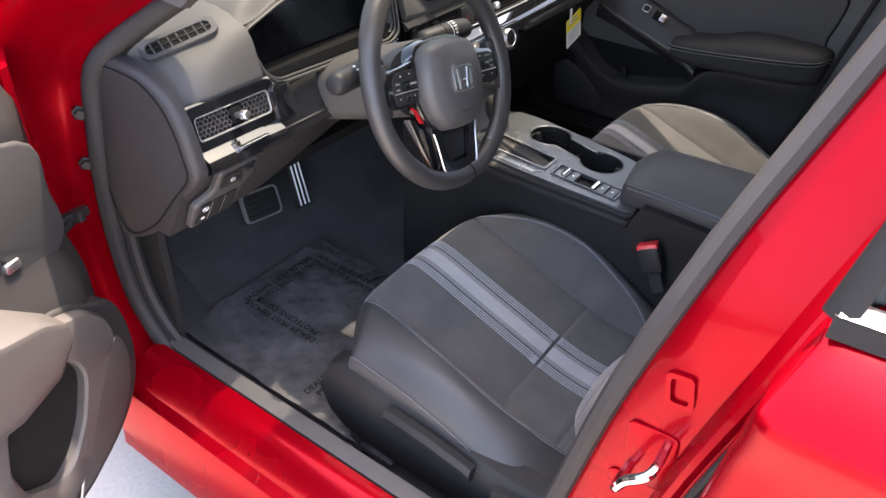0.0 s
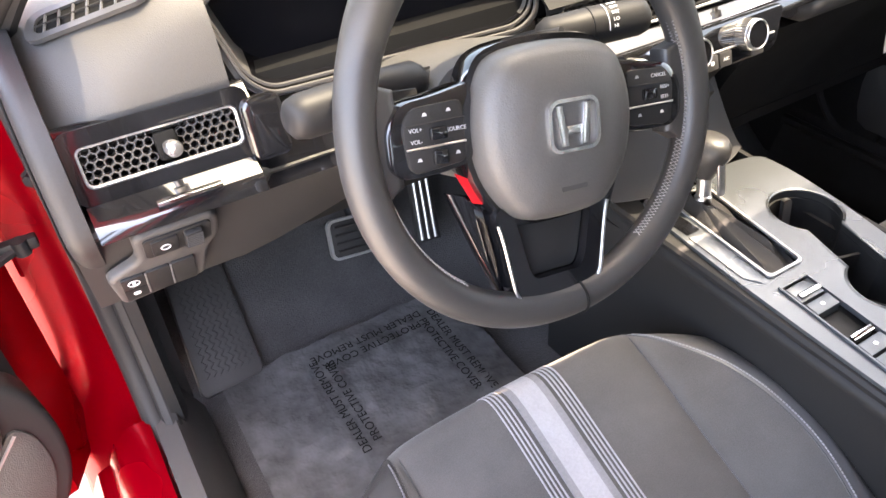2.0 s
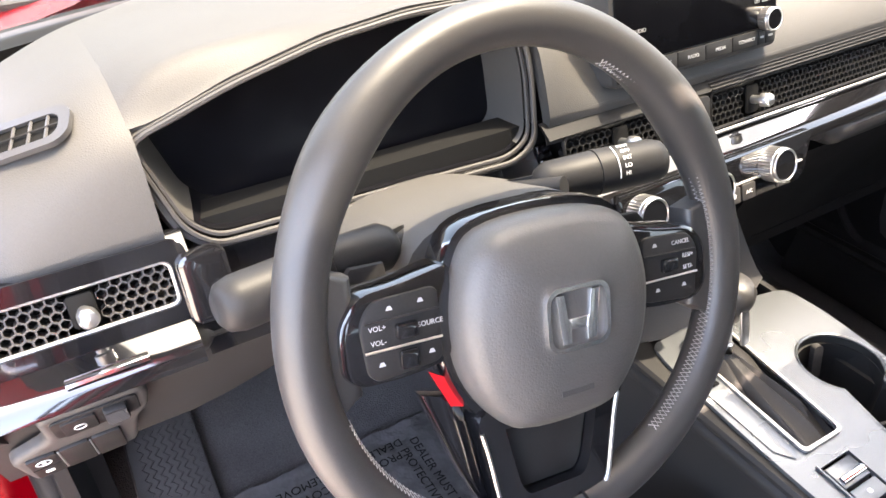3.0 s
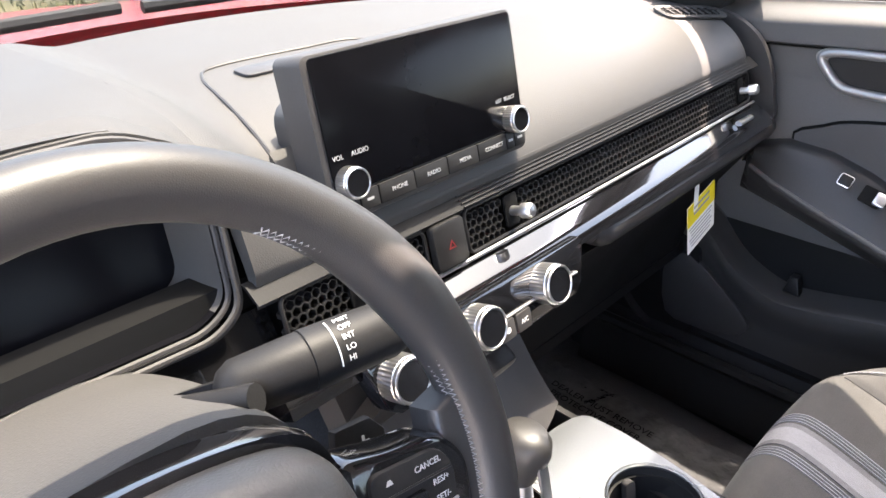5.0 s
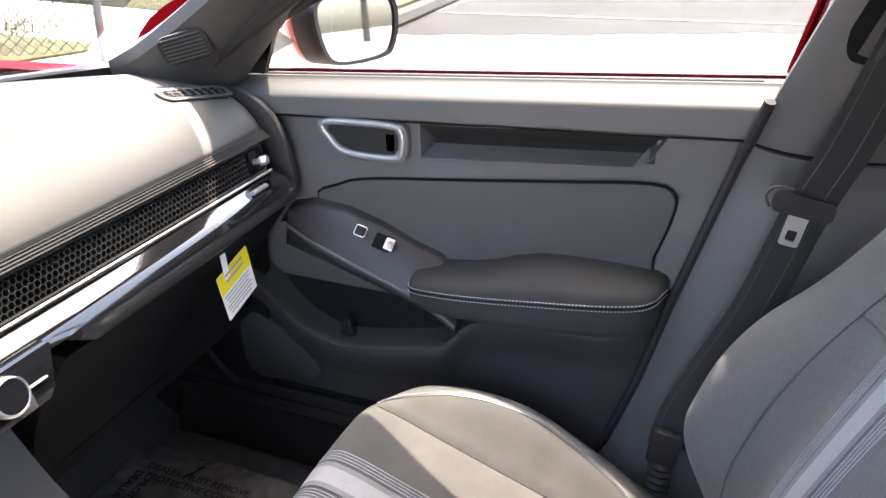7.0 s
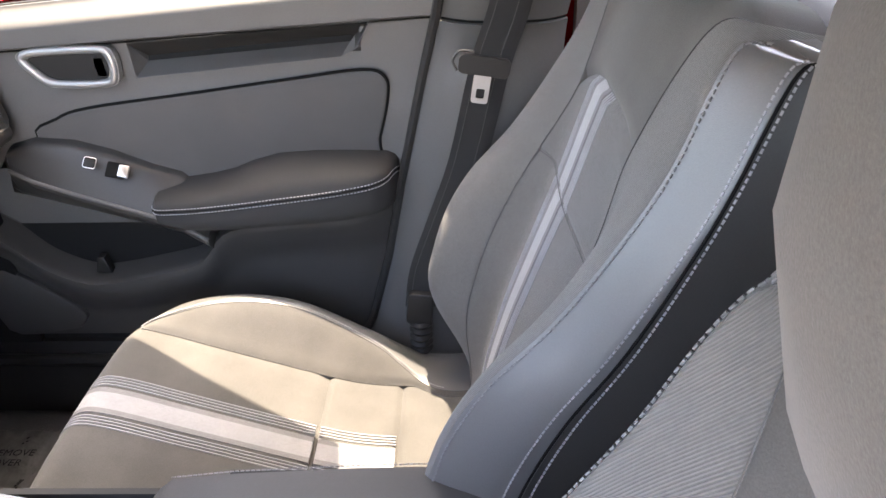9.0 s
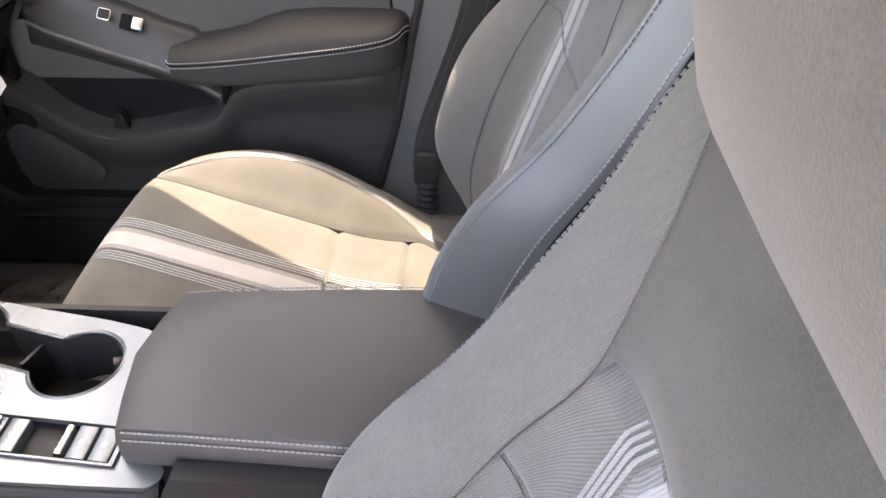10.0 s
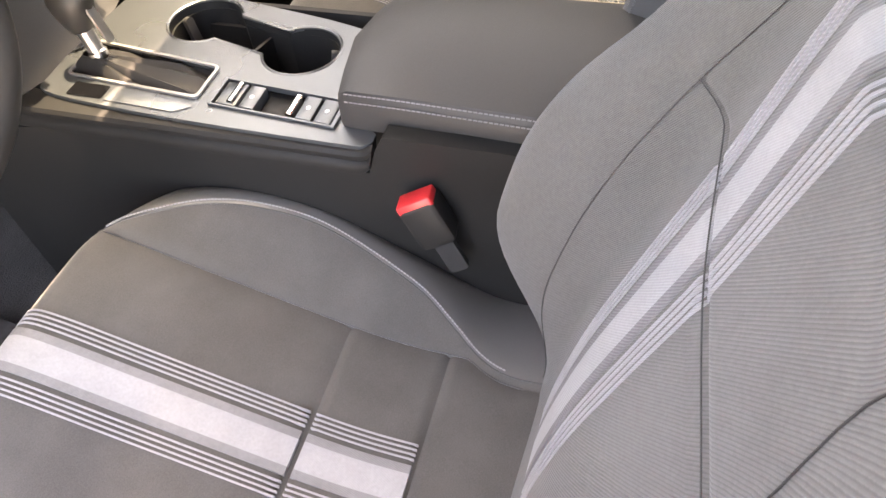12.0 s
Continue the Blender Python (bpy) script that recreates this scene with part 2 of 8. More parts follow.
def box(x0, x1, y0, y1, z0, z1, bevel=0.0, seg=2):
    bm = bmesh.new()
    bmesh.ops.create_cube(bm, size=1)
    for v in bm.verts:
        v.co = Vector(((x0 + x1) / 2 + v.co.x * (x1 - x0), (y0 + y1) / 2 + v.co.y * (y1 - y0), (z0 + z1) / 2 + v.co.z * (z1 - z0)))
    if bevel:
        bmesh.ops.bevel(bm, geom=bm.edges[:], offset=bevel, segments=seg, affect="EDGES", profile=0.6)
    return bm


def catmull(pts, n=8, closed=False):
    """A smooth curve through a few points."""
    pts = [Vector(p) for p in pts]
    if len(pts) < 3:
        return pts
    out, k = [], len(pts)
    for i in range(k if closed else k - 1):
        if closed:
            a, b, c, d = (pts[(i + j) % k] for j in (-1, 0, 1, 2))
        else:
            b, c = pts[i], pts[i + 1]
            a = pts[i - 1] if i else b * 2 - c
            d = pts[i + 2] if i + 2 < k else c * 2 - b
        for j in range(n):
            s = j / n
            out.append(0.5 * ((2 * b) + (c - a) * s + (2 * a - 5 * b + 4 * c - d) * s * s + (3 * b - a - 3 * c + d) * s ** 3))
    if not closed:
        out.append(pts[-1])
    return out


def loft(rings, closed=True, caps=True, around=False):
    """Skins rings of equally many points; around: the last ring joins the first."""
    bm = bmesh.new()
    vs = [[bm.verts.new(p) for p in r] for r in rings]
    k = len(rings[0])
    pairs = list(zip(vs, vs[1:])) + ([(vs[-1], vs[0])] if around else [])
    for a, b in pairs:
        for i in range(k if closed else k - 1):
            j = (i + 1) % k
            bm.faces.new((a[i], a[j], b[j], b[i]))
    if caps and closed and not around:
        bm.faces.new(vs[0][::-1])
        bm.faces.new(vs[-1])
    return bm


def tube(path, r, seg=10, closed=False, flat=1.0, up=(0, 0, 1)):
    """A round (or flattened) bar along a path; r: a number or one for each point."""
    path = [Vector(p) for p in path]
    k = len(path)
    rings, nrm = [], None
    for i, p in enumerate(path):
        if closed:
            t = path[(i + 1) % k] - path[i - 1]
        else:
            t = path[min(i + 1, k - 1)] - path[max(i - 1, 0)]
        t.normalize()
        if nrm is None:
            nrm = Vector(up) - t * t.dot(Vector(up))
            if nrm.length < 1e-4:
                nrm = Vector((1, 0, 0)) - t * t.x
        nrm = (nrm - t * t.dot(nrm)).normalized()
        bi = t.cross(nrm)
        rr = r[i] if isinstance(r, (list, tuple)) else r
        rings.append([p + nrm * (math.cos(a) * rr * flat) + bi * (math.sin(a) * rr) for a in (2 * math.pi * j / seg for j in range(seg))])
    return loft(rings, True, not closed, closed)


def sheet(fn, us, vs, thick):
    """A slab: the surface fn(u, v) over the lists us and vs, and its copy shifted by the vector thick."""
    thick = Vector(thick)
    bm = bmesh.new()
    top = [[bm.verts.new(fn(u, v)) for v in vs] for u in us]
    low = [[bm.verts.new(x.co + thick) for x in row] for row in top]
    nu, nv = len(us), len(vs)
    for i in range(nu - 1):
        for j in range(nv - 1):
            bm.faces.new((top[i][j], top[i + 1][j], top[i + 1][j + 1], top[i][j + 1]))
            bm.faces.new((low[i][j], low[i][j + 1], low[i + 1][j + 1], low[i + 1][j]))
    rim = [(i, 0) for i in range(nu)] + [(nu - 1, j) for j in range(1, nv)] + [(i, nv - 1) for i in range(nu - 2, -1, -1)] + [(0, j) for j in range(nv - 2, 0, -1)]
    for (a, b), (c, d) in zip(rim, rim[1:] + rim[:1]):
        bm.faces.new((top[a][b], low[a][b], low[c][d], top[c][d]))
    return bm


def span(a, b, n):
    return [a + (b - a) * i / n for i in range(n + 1)]


def prism(poly, place, depth, bevel=0.0, seg=2):
    """A flat outline poly of (a, b), put into the world by place(a, b, c), from c = 0 to c = depth, with rounded front edges."""
    rings = []
    ca, cb = sum(p[0] for p in poly) / len(poly), sum(p[1] for p in poly) / len(poly)
    steps = [(0.0, 0.0), (depth - bevel, 0.0)] + [(depth - bevel + bevel * math.sin(math.pi / 2 * i / seg), bevel * (1 - math.cos(math.pi / 2 * i / seg))) for i in range(1, seg + 1)] if bevel else [(0.0, 0.0), (depth, 0.0)]
    for c, inset in steps:
        ring = []
        for i, (a, b) in enumerate(poly):
            p, q = poly[i - 1], poly[(i + 1) % len(poly)]
            tx, ty = q[0] - p[0], q[1] - p[1]
            ln = math.hypot(tx, ty) or 1
            nx, ny = ty / ln, -tx / ln
            if nx * (a - ca) + ny * (b - cb) < 0:
                nx, ny = -nx, -ny
            ring.append(place(a - nx * inset, b - ny * inset, c))
        rings.append(ring)
    return loft(rings)


def rrect(w, h, r, seg=4, ca=0.0, cb=0.0):
    """A rounded rectangle as an outline."""
    out = []
    for sx, sy, a0 in ((1, 1, 0), (-1, 1, 90), (-1, -1, 180), (1, -1, 270)):
        for i in range(seg + 1):
            a = radians(a0 + 90 * i / seg)
            out.append((ca + sx * (w / 2 - r) + r * math.cos(a), cb + sy * (h / 2 - r) + r * math.sin(a)))
    return out


def ring_plate(outer, inner, place, depth):
    """A frame between two outlines of equally many points."""
    rings = [[place(a, b, 0) for a, b in outer], [place(a, b, depth) for a, b in outer], [place(a, b, depth) for a, b in inner], [place(a, b, 0) for a, b in inner]]
    return loft(rings, True, False, True)


def rounded(poly, r, n=4):
    """The outline with its corners rounded."""
    out = []
    for i, p in enumerate(poly):
        b, a, c = Vector((*p, 0)), Vector((*poly[i - 1], 0)), Vector((*poly[(i + 1) % len(poly)], 0))
        da, dc = a - b, c - b
        k = min(r, da.length * 0.45, dc.length * 0.45)
        s0, s1 = b + da.normalized() * k, b + dc.normalized() * k
        for j in range(n + 1):
            t = j / n
            q = s0 * (1 - t) ** 2 + b * (2 * t * (1 - t)) + s1 * t ** 2
            out.append((q.x, q.y))
    return out


def scaled(poly, f, g=None):
    ca, cb = sum(p[0] for p in poly) / len(poly), sum(p[1] for p in poly) / len(poly)
    return [(ca + (a - ca) * f, cb + (b - cb) * (g or f)) for a, b in poly]


def axes(origin, a_dir, b_dir):
    """A placing function for prism(): a along a_dir, b along b_dir, c along their cross product."""
    o, a_, b_ = Vector(origin), Vector(a_dir).normalized(), Vector(b_dir)
    b_ = (b_ - a_ * a_.dot(b_)).normalized()
    c_ = a_.cross(b_)
    return lambda a, b, c: o + a_ * a + b_ * b + c_ * c


def dashes(path, step=0.006, length=0.0042, r=0.0007):
    """Stitches along a path, as small bars."""
    path = [Vector(p) for p in path]
    out = bmesh.new()
    acc, at = 0.0, 0.0
    for p, q in zip(path, path[1:]):
        d = (q - p).length
        if d < 1e-6:
            continue
        t = (q - p) / d
        side = t.orthogonal().normalized()
        up = t.cross(side)
        while at < acc + d:
            o = p + t * (at - acc)
            ring = [[out.verts.new(o + t * s + side * (r * sx) + up * (r * sy)) for sx, sy in ((1, 1), (-1, 1), (-1, -1), (1, -1))] for s in (0, length)]
            for i in range(4):
                j = (i + 1) % 4
                out.faces.new((ring[0][i], ring[0][j], ring[1][j], ring[1][i]))
            out.faces.new(ring[0][::-1])
            out.faces.new(ring[1])
            at += step
        acc += d
    return out


def honeycomb(a0, a1, b0, b1, pitch, wall, place, depth, keep=lambda a, b: True):
    """A grille of hexagonal cells with real walls; pitch: across the flats."""
    bm = bmesh.new()
    R, r = pitch / math.sqrt(3), (pitch / 2 - wall / 2) / math.cos(radians(30))
    dy = pitch * math.sqrt(3) / 2
    row, b = 0, b0 + pitch * 0.45
    while b < b1 - pitch * 0.3:
        a = a0 + pitch * (0.5 if row % 2 else 1.0)
        while a < a1 - pitch * 0.35:
            if keep(a, b):
                ang = [radians(30 + 60 * i) for i in range(6)]
                o0 = [bm.verts.new(place(a + R * math.cos(t), b + R * math.sin(t), 0)) for t in ang]
                i0 = [bm.verts.new(place(a + r * math.cos(t), b + r * math.sin(t), 0)) for t in ang]
                i1 = [bm.verts.new(place(a + r * math.cos(t), b + r * math.sin(t), -depth)) for t in ang]
                for i in range(6):
                    j = (i + 1) % 6
                    bm.faces.new((o0[i], o0[j], i0[j], i0[i]))
                    bm.faces.new((i0[i], i0[j], i1[j], i1[i]))
            a += pitch
        b += dy
        row += 1
    return bm


def lathe(profile, origin, axis, seg=28):
    """Turns a profile of (distance along axis, radius)."""
    ax = Vector(axis).normalized()
    s1 = ax.orthogonal().normalized()
    s2 = ax.cross(s1)
    o = Vector(origin)
    rings = [[o + ax * d + (s1 * math.cos(t) + s2 * math.sin(t)) * r for t in (2 * math.pi * i / seg for i in range(seg))] for d, r in profile]
    return loft(rings)


def lettering(words, size, place, material, parent, depth=0.0004, name="lettering", align="CENTER"):
    """Words in the built-in font as a thin mesh, laid out by place(a, b, c)."""
    cu = bpy.data.curves.new(name, "FONT")
    cu.body, cu.size, cu.align_x, cu.align_y, cu.extrude, cu.resolution_u = words, size, align, "CENTER", depth / 2, 3
    tmp = new(name, cu)
    me = bpy.data.meshes.new_from_object(tmp.evaluated_get(bpy.context.evaluated_depsgraph_get()))
    bpy.data.objects.remove(tmp)
    bpy.data.curves.remove(cu)
    for v in me.vertices:
        v.co = place(v.co.x, v.co.y, v.co.z + depth / 2) - base_of(parent)
    me.materials.clear()
    me.materials.append(material)
    me.name = name
    ob = new(name, me)
    ob.parent = parent
    return ob


def gloss_knob(name, parent, origin, axis, radius, length, label=""):
    """A knurled chrome dial with a dark face."""
    ax = Vector(axis).normalized()
    s1 = ax.orthogonal().normalized()
    s2 = ax.cross(s1)
    o, n = Vector(origin), 72
    rings = []
    for d, f, kn in ((0, 0.94, 0), (0.03, 1.0, 1), (0.78, 1.0, 1), (0.82, 0.955, 0), (0.96, 0.95, 0), (1.0, 0.91, 0), (1.0, 0.85, 0), (0.95, 0.83, 0)):
        rings.append([o + ax * (d * length) + (s1 * math.cos(t) + s2 * math.sin(t)) * radius * f * (0.965 if kn and i % 2 else 1.0) for i, t in enumerate(2 * math.pi * i / n for i in range(n))])
    dial = part(name, loft(rings), M_CHROME, parent, label, angle=25)
    part("dial_face", lathe([(0.90 * length, 0.0), (0.955 * length, radius * 0.001), (0.957 * length, radius * 0.82), (0.93 * length, radius * 0.82)], o, ax), M_PIANO, dial)
    return dial

# ---- the car's shell ----
def pad_end(x):
    return 0.815 - 0.5 * x * x                    # where the dash meets the windscreen


car = thing("car_shell", "glossy red sedan body with the driver's door open", "car", (0, 0.3, 0.2))


# driver's side sill: painted step, sweeping up into the front pillar
def sill_section(y):
    return [(-0.735, 0.335), (-0.745, 0.372), (-0.775, 0.372), (-0.80, 0.352), (-0.815, 0.318), (-0.835, 0.31), (-0.86, 0.26), (-0.865, 0.19), (-0.74, 0.18)]


part("sill", loft([[Vector((x, y, z)) for x, z in sill_section(y)] for y in span(0.52, -2.2, 12)]), M_RED, car)
part("sill", loft([[Vector((-x, y, z)) for x, z in sill_section(y)][::-1] for y in span(0.52, -2.2, 12)]), M_RED, car)

# front door pillar, painted, from the sill's curve to the windscreen pillar
pillar_path = [(0.10, 0.335), (0.36, 0.325), (0.50, 0.345), (0.575, 0.42), (0.60, 0.52), (0.60, 0.66), (0.575, 0.80), (0.535, 0.92), (0.42, 1.02), (0.20, 1.16), (0.0, 1.255), (-0.25, 1.325)]
for side in (-1, 1):
    inner = catmull([(0, y, z) for y, z in pillar_path], 5)
    rings = []
    for i, p in enumerate(inner):
        t = (inner[min(i + 1, len(inner) - 1)] - inner[max(i - 1, 0)]).normalized()
        out = Vector((0, -t.z, t.y)) * -1
        lean = max(0.0, p.z - 0.93) * 0.50
        x0 = 0.735 - lean
        w = 0.12 if p.z < 0.95 else max(0.05, 0.12 - (p.z - 0.95) * 0.35)
        rings.append([Vector((side * (x0 + dx), p.y, p.z)) + out * (w * f) for dx, f in ((-0.015, 0.0), (0.004, 0.0), (0.022, 0.20), (0.034, 0.24), (0.095, 0.55), (0.125, 1.0), (-0.015, 1.0))])
    part("front_pillar", loft(rings), M_RED, car)
    seal = [Vector((side * (0.737 - max(0.0, p.z - 0.93) * 0.50), p.y, p.z)) + Vector((0, -0.006, 0.004)) for p in inner]
    part("door_seal", tube(seal, 0.0165, 10, up=(1, 0, 0)), M_RUBBER, car)
    part("door_seal", tube([p + Vector((-side * 0.020, -0.016, 0.008)) for p in seal], 0.012, 8, up=(1, 0, 0)), M_RUBBER, car)
    if side < 0:
        for y, z in ((0.580, 0.84), (0.603, 0.74)):
            part("bolt", lathe([(0, 0.013), (0.005, 0.013), (0.006, 0.009), (0.013, 0.008), (0.013, 0.0)], (-0.750, y, z), (-0.6, -1, 0), 6), M_DARK, car)
        part("door_check", join(box(-0.83, -0.775, 0.585, 0.60, 0.655, 0.672, 0.004), lathe([(0, 0.010), (0.02, 0.010)], (-0.795, 0.588, 0.653), (0, 0, 1), 10), tube([(-0.80, 0.59, 0.66), (-0.87, 0.55, 0.655)], 0.006, 6)), M_DARK, car)

part("kick_panel", sheet(lambda u, v: Vector((-0.714 + 0.010 * math.sin(math.pi * v), 0.50 + 0.13 * v, 0.235 + 0.42 * u)), span(0, 1, 8), span(0, 1, 8), (0.014, 0, 0)), M_DARK, car)
# passenger's side of the footwell, closed off up to the dash, shade in its black
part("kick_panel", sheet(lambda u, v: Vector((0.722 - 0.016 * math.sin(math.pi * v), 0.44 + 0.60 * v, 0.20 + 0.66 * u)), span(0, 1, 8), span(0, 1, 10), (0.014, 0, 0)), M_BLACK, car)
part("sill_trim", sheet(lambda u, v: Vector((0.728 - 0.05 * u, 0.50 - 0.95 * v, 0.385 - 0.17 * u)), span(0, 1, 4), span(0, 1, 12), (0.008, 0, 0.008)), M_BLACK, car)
# centre pillars: painted outside, striker, plug and seal on the driver's side
bp_path = [(-0.20, 0.345), (-0.285, 0.42), (-0.322, 0.60), (-0.358, 0.80), (-0.408, 1.0), (-0.45, 1.13), (-0.50, 1.28)]
for side in (-1, 1):
    inner = catmull([(0, y, z) for y, z in bp_path], 5)
    rings = []
    for p in inner:
        lean = max(0.0, p.z - 0.93) * 0.36
        x0 = 0.735 - lean
        rings.append([Vector((side * (x0 + dx), p.y - dy, p.z)) for dx, dy in ((-0.02, 0.004), (0.006, 0.004), (0.018, 0.030), (0.020, 0.085), (0.060, 0.100), (0.066, 0.17 if side < 0 else 0.125), (-0.02, 0.17 if side < 0 else 0.125))])
    part("centre_pillar", loft(rings), M_RED if side < 0 else M_TRIM, car)
    part("door_seal", tube([Vector((side * (0.742 - max(0.0, p.z - 0.93) * 0.36), p.y + 0.004, p.z)) for p in inner], 0.013, 8, up=(1, 0, 0)), M_RUBBER, car)
jamb = catmull([(0, y, z) for y, z in bp_path], 5)
lean_in = lambda z: max(0.0, z - 0.93) * 0.36
part("pillar_flange", tube([Vector((-(0.790 - lean_in(p.z)), p.y - 0.098, p.z)) for p in jamb[4:]], 0.0090, 8, up=(1, 0, 0)), M_RED, car)
part("shut_gap", tube([Vector((-(0.806 - lean_in(p.z)), p.y - 0.112, p.z)) for p in jamb[4:]], 0.0060, 8, up=(1, 0, 0)), M_BLACK, car)
part("striker_loop", tube(catmull([(-0.757, -0.395, 0.735), (-0.80, -0.395, 0.74), (-0.806, -0.405, 0.765), (-0.80, -0.425, 0.785), (-0.757, -0.425, 0.785)], 5), 0.0055, 8), M_BRIGHT, car)
part("striker_plate", prism(rrect(0.055, 0.085, 0.008), axes((-0.754, -0.412, 0.755), (0, -1, 0.1), (0, 0.1, 1)), 0.003, 0.001), M_RED, car)
part("blanking_plug", ring_plate(rrect(0.028, 0.042, 0.006), rrect(0.018, 0.030, 0.004), axes((-0.754, -0.420, 0.862), (0, -1, 0.2), (0, 0.2, 1)), 0.004), M_RED, car)
part("blanking_plug", lathe([(0, 0.013), (0.002, 0.013), (0.003, 0.010), (0.003, 0.0)], (-0.754, -0.385, 0.70), (-1, 0, 0), 16), M_RED, car)

# rear doors, closed
for side in (-1, 1):
    # skin: belt, shoulder facing the sky, rounded crease, flank
    flank_line = catmull([(0.796, 0, 1.024), (0.812, 0, 1.016), (0.840, 0, 0.997), (0.861, 0, 0.977), (0.868, 0, 0.964), (0.865, 0, 0.945), (0.857, 0, 0.89), (0.862, 0, 0.72), (0.850, 0, 0.52), (0.822, 0, 0.30)], 3)

    def skin(u, v, side=side):
        p = flank_line[round(u * (len(flank_line) - 1))]
        y0 = -0.512 + 0.42 * min(0.05, 1.024 - p.z) + 0.10 * max(0.0, 0.974 - p.z)
        turn = 0.014 * math.exp(-v / 0.008)
        return Vector((side * (p.x - turn), y0 - 1.12 * v, p.z + 0.05 * v))
    rear = part("rear_door", sheet(skin, span(0, 1, len(flank_line)), [0, 0.003, 0.008, 0.015, 0.03, 0.1, 0.3, 0.6, 1.0], (-side * 0.04, 0, 0)), M_RED, car)
    part("window_pane", sheet(lambda u, v, side=side: Vector((side * (0.776 - u * 0.080), -0.53 - u * 0.05 - v * 0.85, 1.045 + u * 0.235 + 0.05 * v)), span(0, 1, 4), span(0, 1, 4), (-side * 0.004, 0, 0)), M_TINT, rear)
    part("window_frame", tube([(side * 0.795, -0.514, 1.035), (side * 0.770, -0.530, 1.12), (side * 0.715, -0.560, 1.285)], 0.014, 8, flat=0.5), M_BLACK, rear)
    part("belt_moulding", sheet(lambda u, v, side=side: Vector((side * (0.803 - 0.012 * u), -0.515 - v * 1.0, 1.043 + 0.006 * u + 0.05 * v)), span(0, 1, 3), span(0, 1, 6), (-side * 0.008, 0, -0.002)), M_CHROME, rear)
    part("belt_moulding", sheet(lambda u, v, side=side: Vector((side * (0.805 - 0.003 * u), -0.512 - v * 1.0, 1.023 + 0.019 * u + 0.05 * v)), span(0, 1, 3), span(0, 1, 6), (-side * 0.010, 0, 0)), M_BLACK, rear)


# roof, header, windscreen, bonnet, wings
def roof_pt(u, v):
    x = (v - 0.5) * 2
    y = 0.165 - u * 1.735
    return Vector((x * (0.572 + 0.02 * math.sin(u * math.pi)), y, 1.345 + 0.075 * math.sin(min(1.0, u * 1.2 + 0.12) * math.pi * 0.62) - 0.035 * x * x - 0.045 * x ** 8 - 0.06 * u * u))


part("roof", sheet(roof_pt, span(0, 1, 14), span(0, 1, 14), (0, 0, 0.03)), M_RED, car)
part("headliner", sheet(lambda u, v: roof_pt(u, v) - Vector((0, 0, 0.012)), span(0, 1, 14), span(0, 1, 14), (0, 0, 0.008)), M_HEADLINER, car)
for side in (-1, 1):
    part("roof_rail", tube(catmull([(side * 0.575, 0.10, 1.265), (side * 0.556, -0.3, 1.325), (side * 0.556, -0.8, 1.345), (side * 0.61, -1.3, 1.30), (side * 0.60, -1.75, 1.10)], 6), 0.040, 8), M_RED, car)


def screen_pt(u, v):
    x = (v - 0.5) * 2
    xb, xt = 0.70 * x, 0.565 * x
    yb = 0.90 - 0.16 * x * x
    base, head = Vector((xb, yb, 0.955)), Vector((xt, 0.175 - 0.03 * x * x, 1.325 - 0.03 * x * x))
    return base.lerp(head, u) + Vector((0, 0.0, 0.035 * math.sin(math.pi * u)))


part("windscreen", sheet(screen_pt, span(0, 1, 10), span(0, 1, 14), (0, 0.003, 0.004)), M_SCREENGLASS, car)
part("cowl", sheet(lambda u, v: Vector(((v - 0.5) * 1.44, 0.815 + u * 0.155 - 0.17 * ((v - 0.5) * 2) ** 2, 0.962 - 0.022 * u)), span(0, 1, 4), span(0, 1, 16), (0, 0, -0.03)), M_INK, car)
part("wiper", tube([(-0.55, 0.88, 0.975), (-0.15, 0.945, 0.985), (0.02, 0.955, 0.985)], 0.009, 8), M_DARK, car)
part("wiper", tube([(0.05, 0.95, 0.982), (0.35, 0.91, 0.985), (0.55, 0.865, 0.98)], 0.009, 8), M_DARK, car)


def hood_pt(u, v):
    x = (v - 0.5) * 2
    crease = 0.018 * math.exp(-((abs(x) - 0.62) / 0.07) ** 2)
    return Vector((0.74 * x * (1 - 0.08 * u), 0.97 - 0.15 * x * x + u * (0.92 - 0.10 * x * x), 0.962 + crease - 0.045 * x * x - 0.05 * u - 0.085 * u * u))


part("bonnet", sheet(hood_pt, span(0, 1, 16), span(0, 1, 28), (0, 0, -0.02)), M_RED, car)
for side in (-1, 1):
    part("front_wing", sheet(lambda u, v, side=side: Vector((side * (0.72 + 0.10 * math.sin(u * math.pi / 2) + 0.025 * math.sin(v * 3)), 0.66 + v * 1.15, 0.955 - 0.05 * v - 0.38 * u * u - 0.06 * v * v)), span(0, 1, 10), span(0, 1, 12), (-side * 0.02, 0, -0.01)), M_RED, car)
    part("rear_pillar", sheet(lambda u, v, side=side: Vector((side * (0.62 + 0.18 * u), -1.25 - 0.6 * v - 0.1 * u, 1.31 - 0.30 * u - 0.12 * v)), span(0, 1, 4), span(0, 1, 4), (-side * 0.05, 0, -0.02)), M_RED, car)
part("rear_window", sheet(lambda u, v: Vector(((v - 0.5) * 1.16, -1.56 - 0.55 * u, 1.33 - 0.28 * u)), span(0, 1, 3), span(0, 1, 5), (0, 0, -0.004)), M_TINT, car)
part("boot_lid", sheet(lambda u, v: Vector(((v - 0.5) * 1.6, -2.1 - 0.35 * u, 1.06 - 0.5 * u * u)), span(0, 1, 6), span(0, 1, 6), (0, 0, -0.03)), M_RED, car)
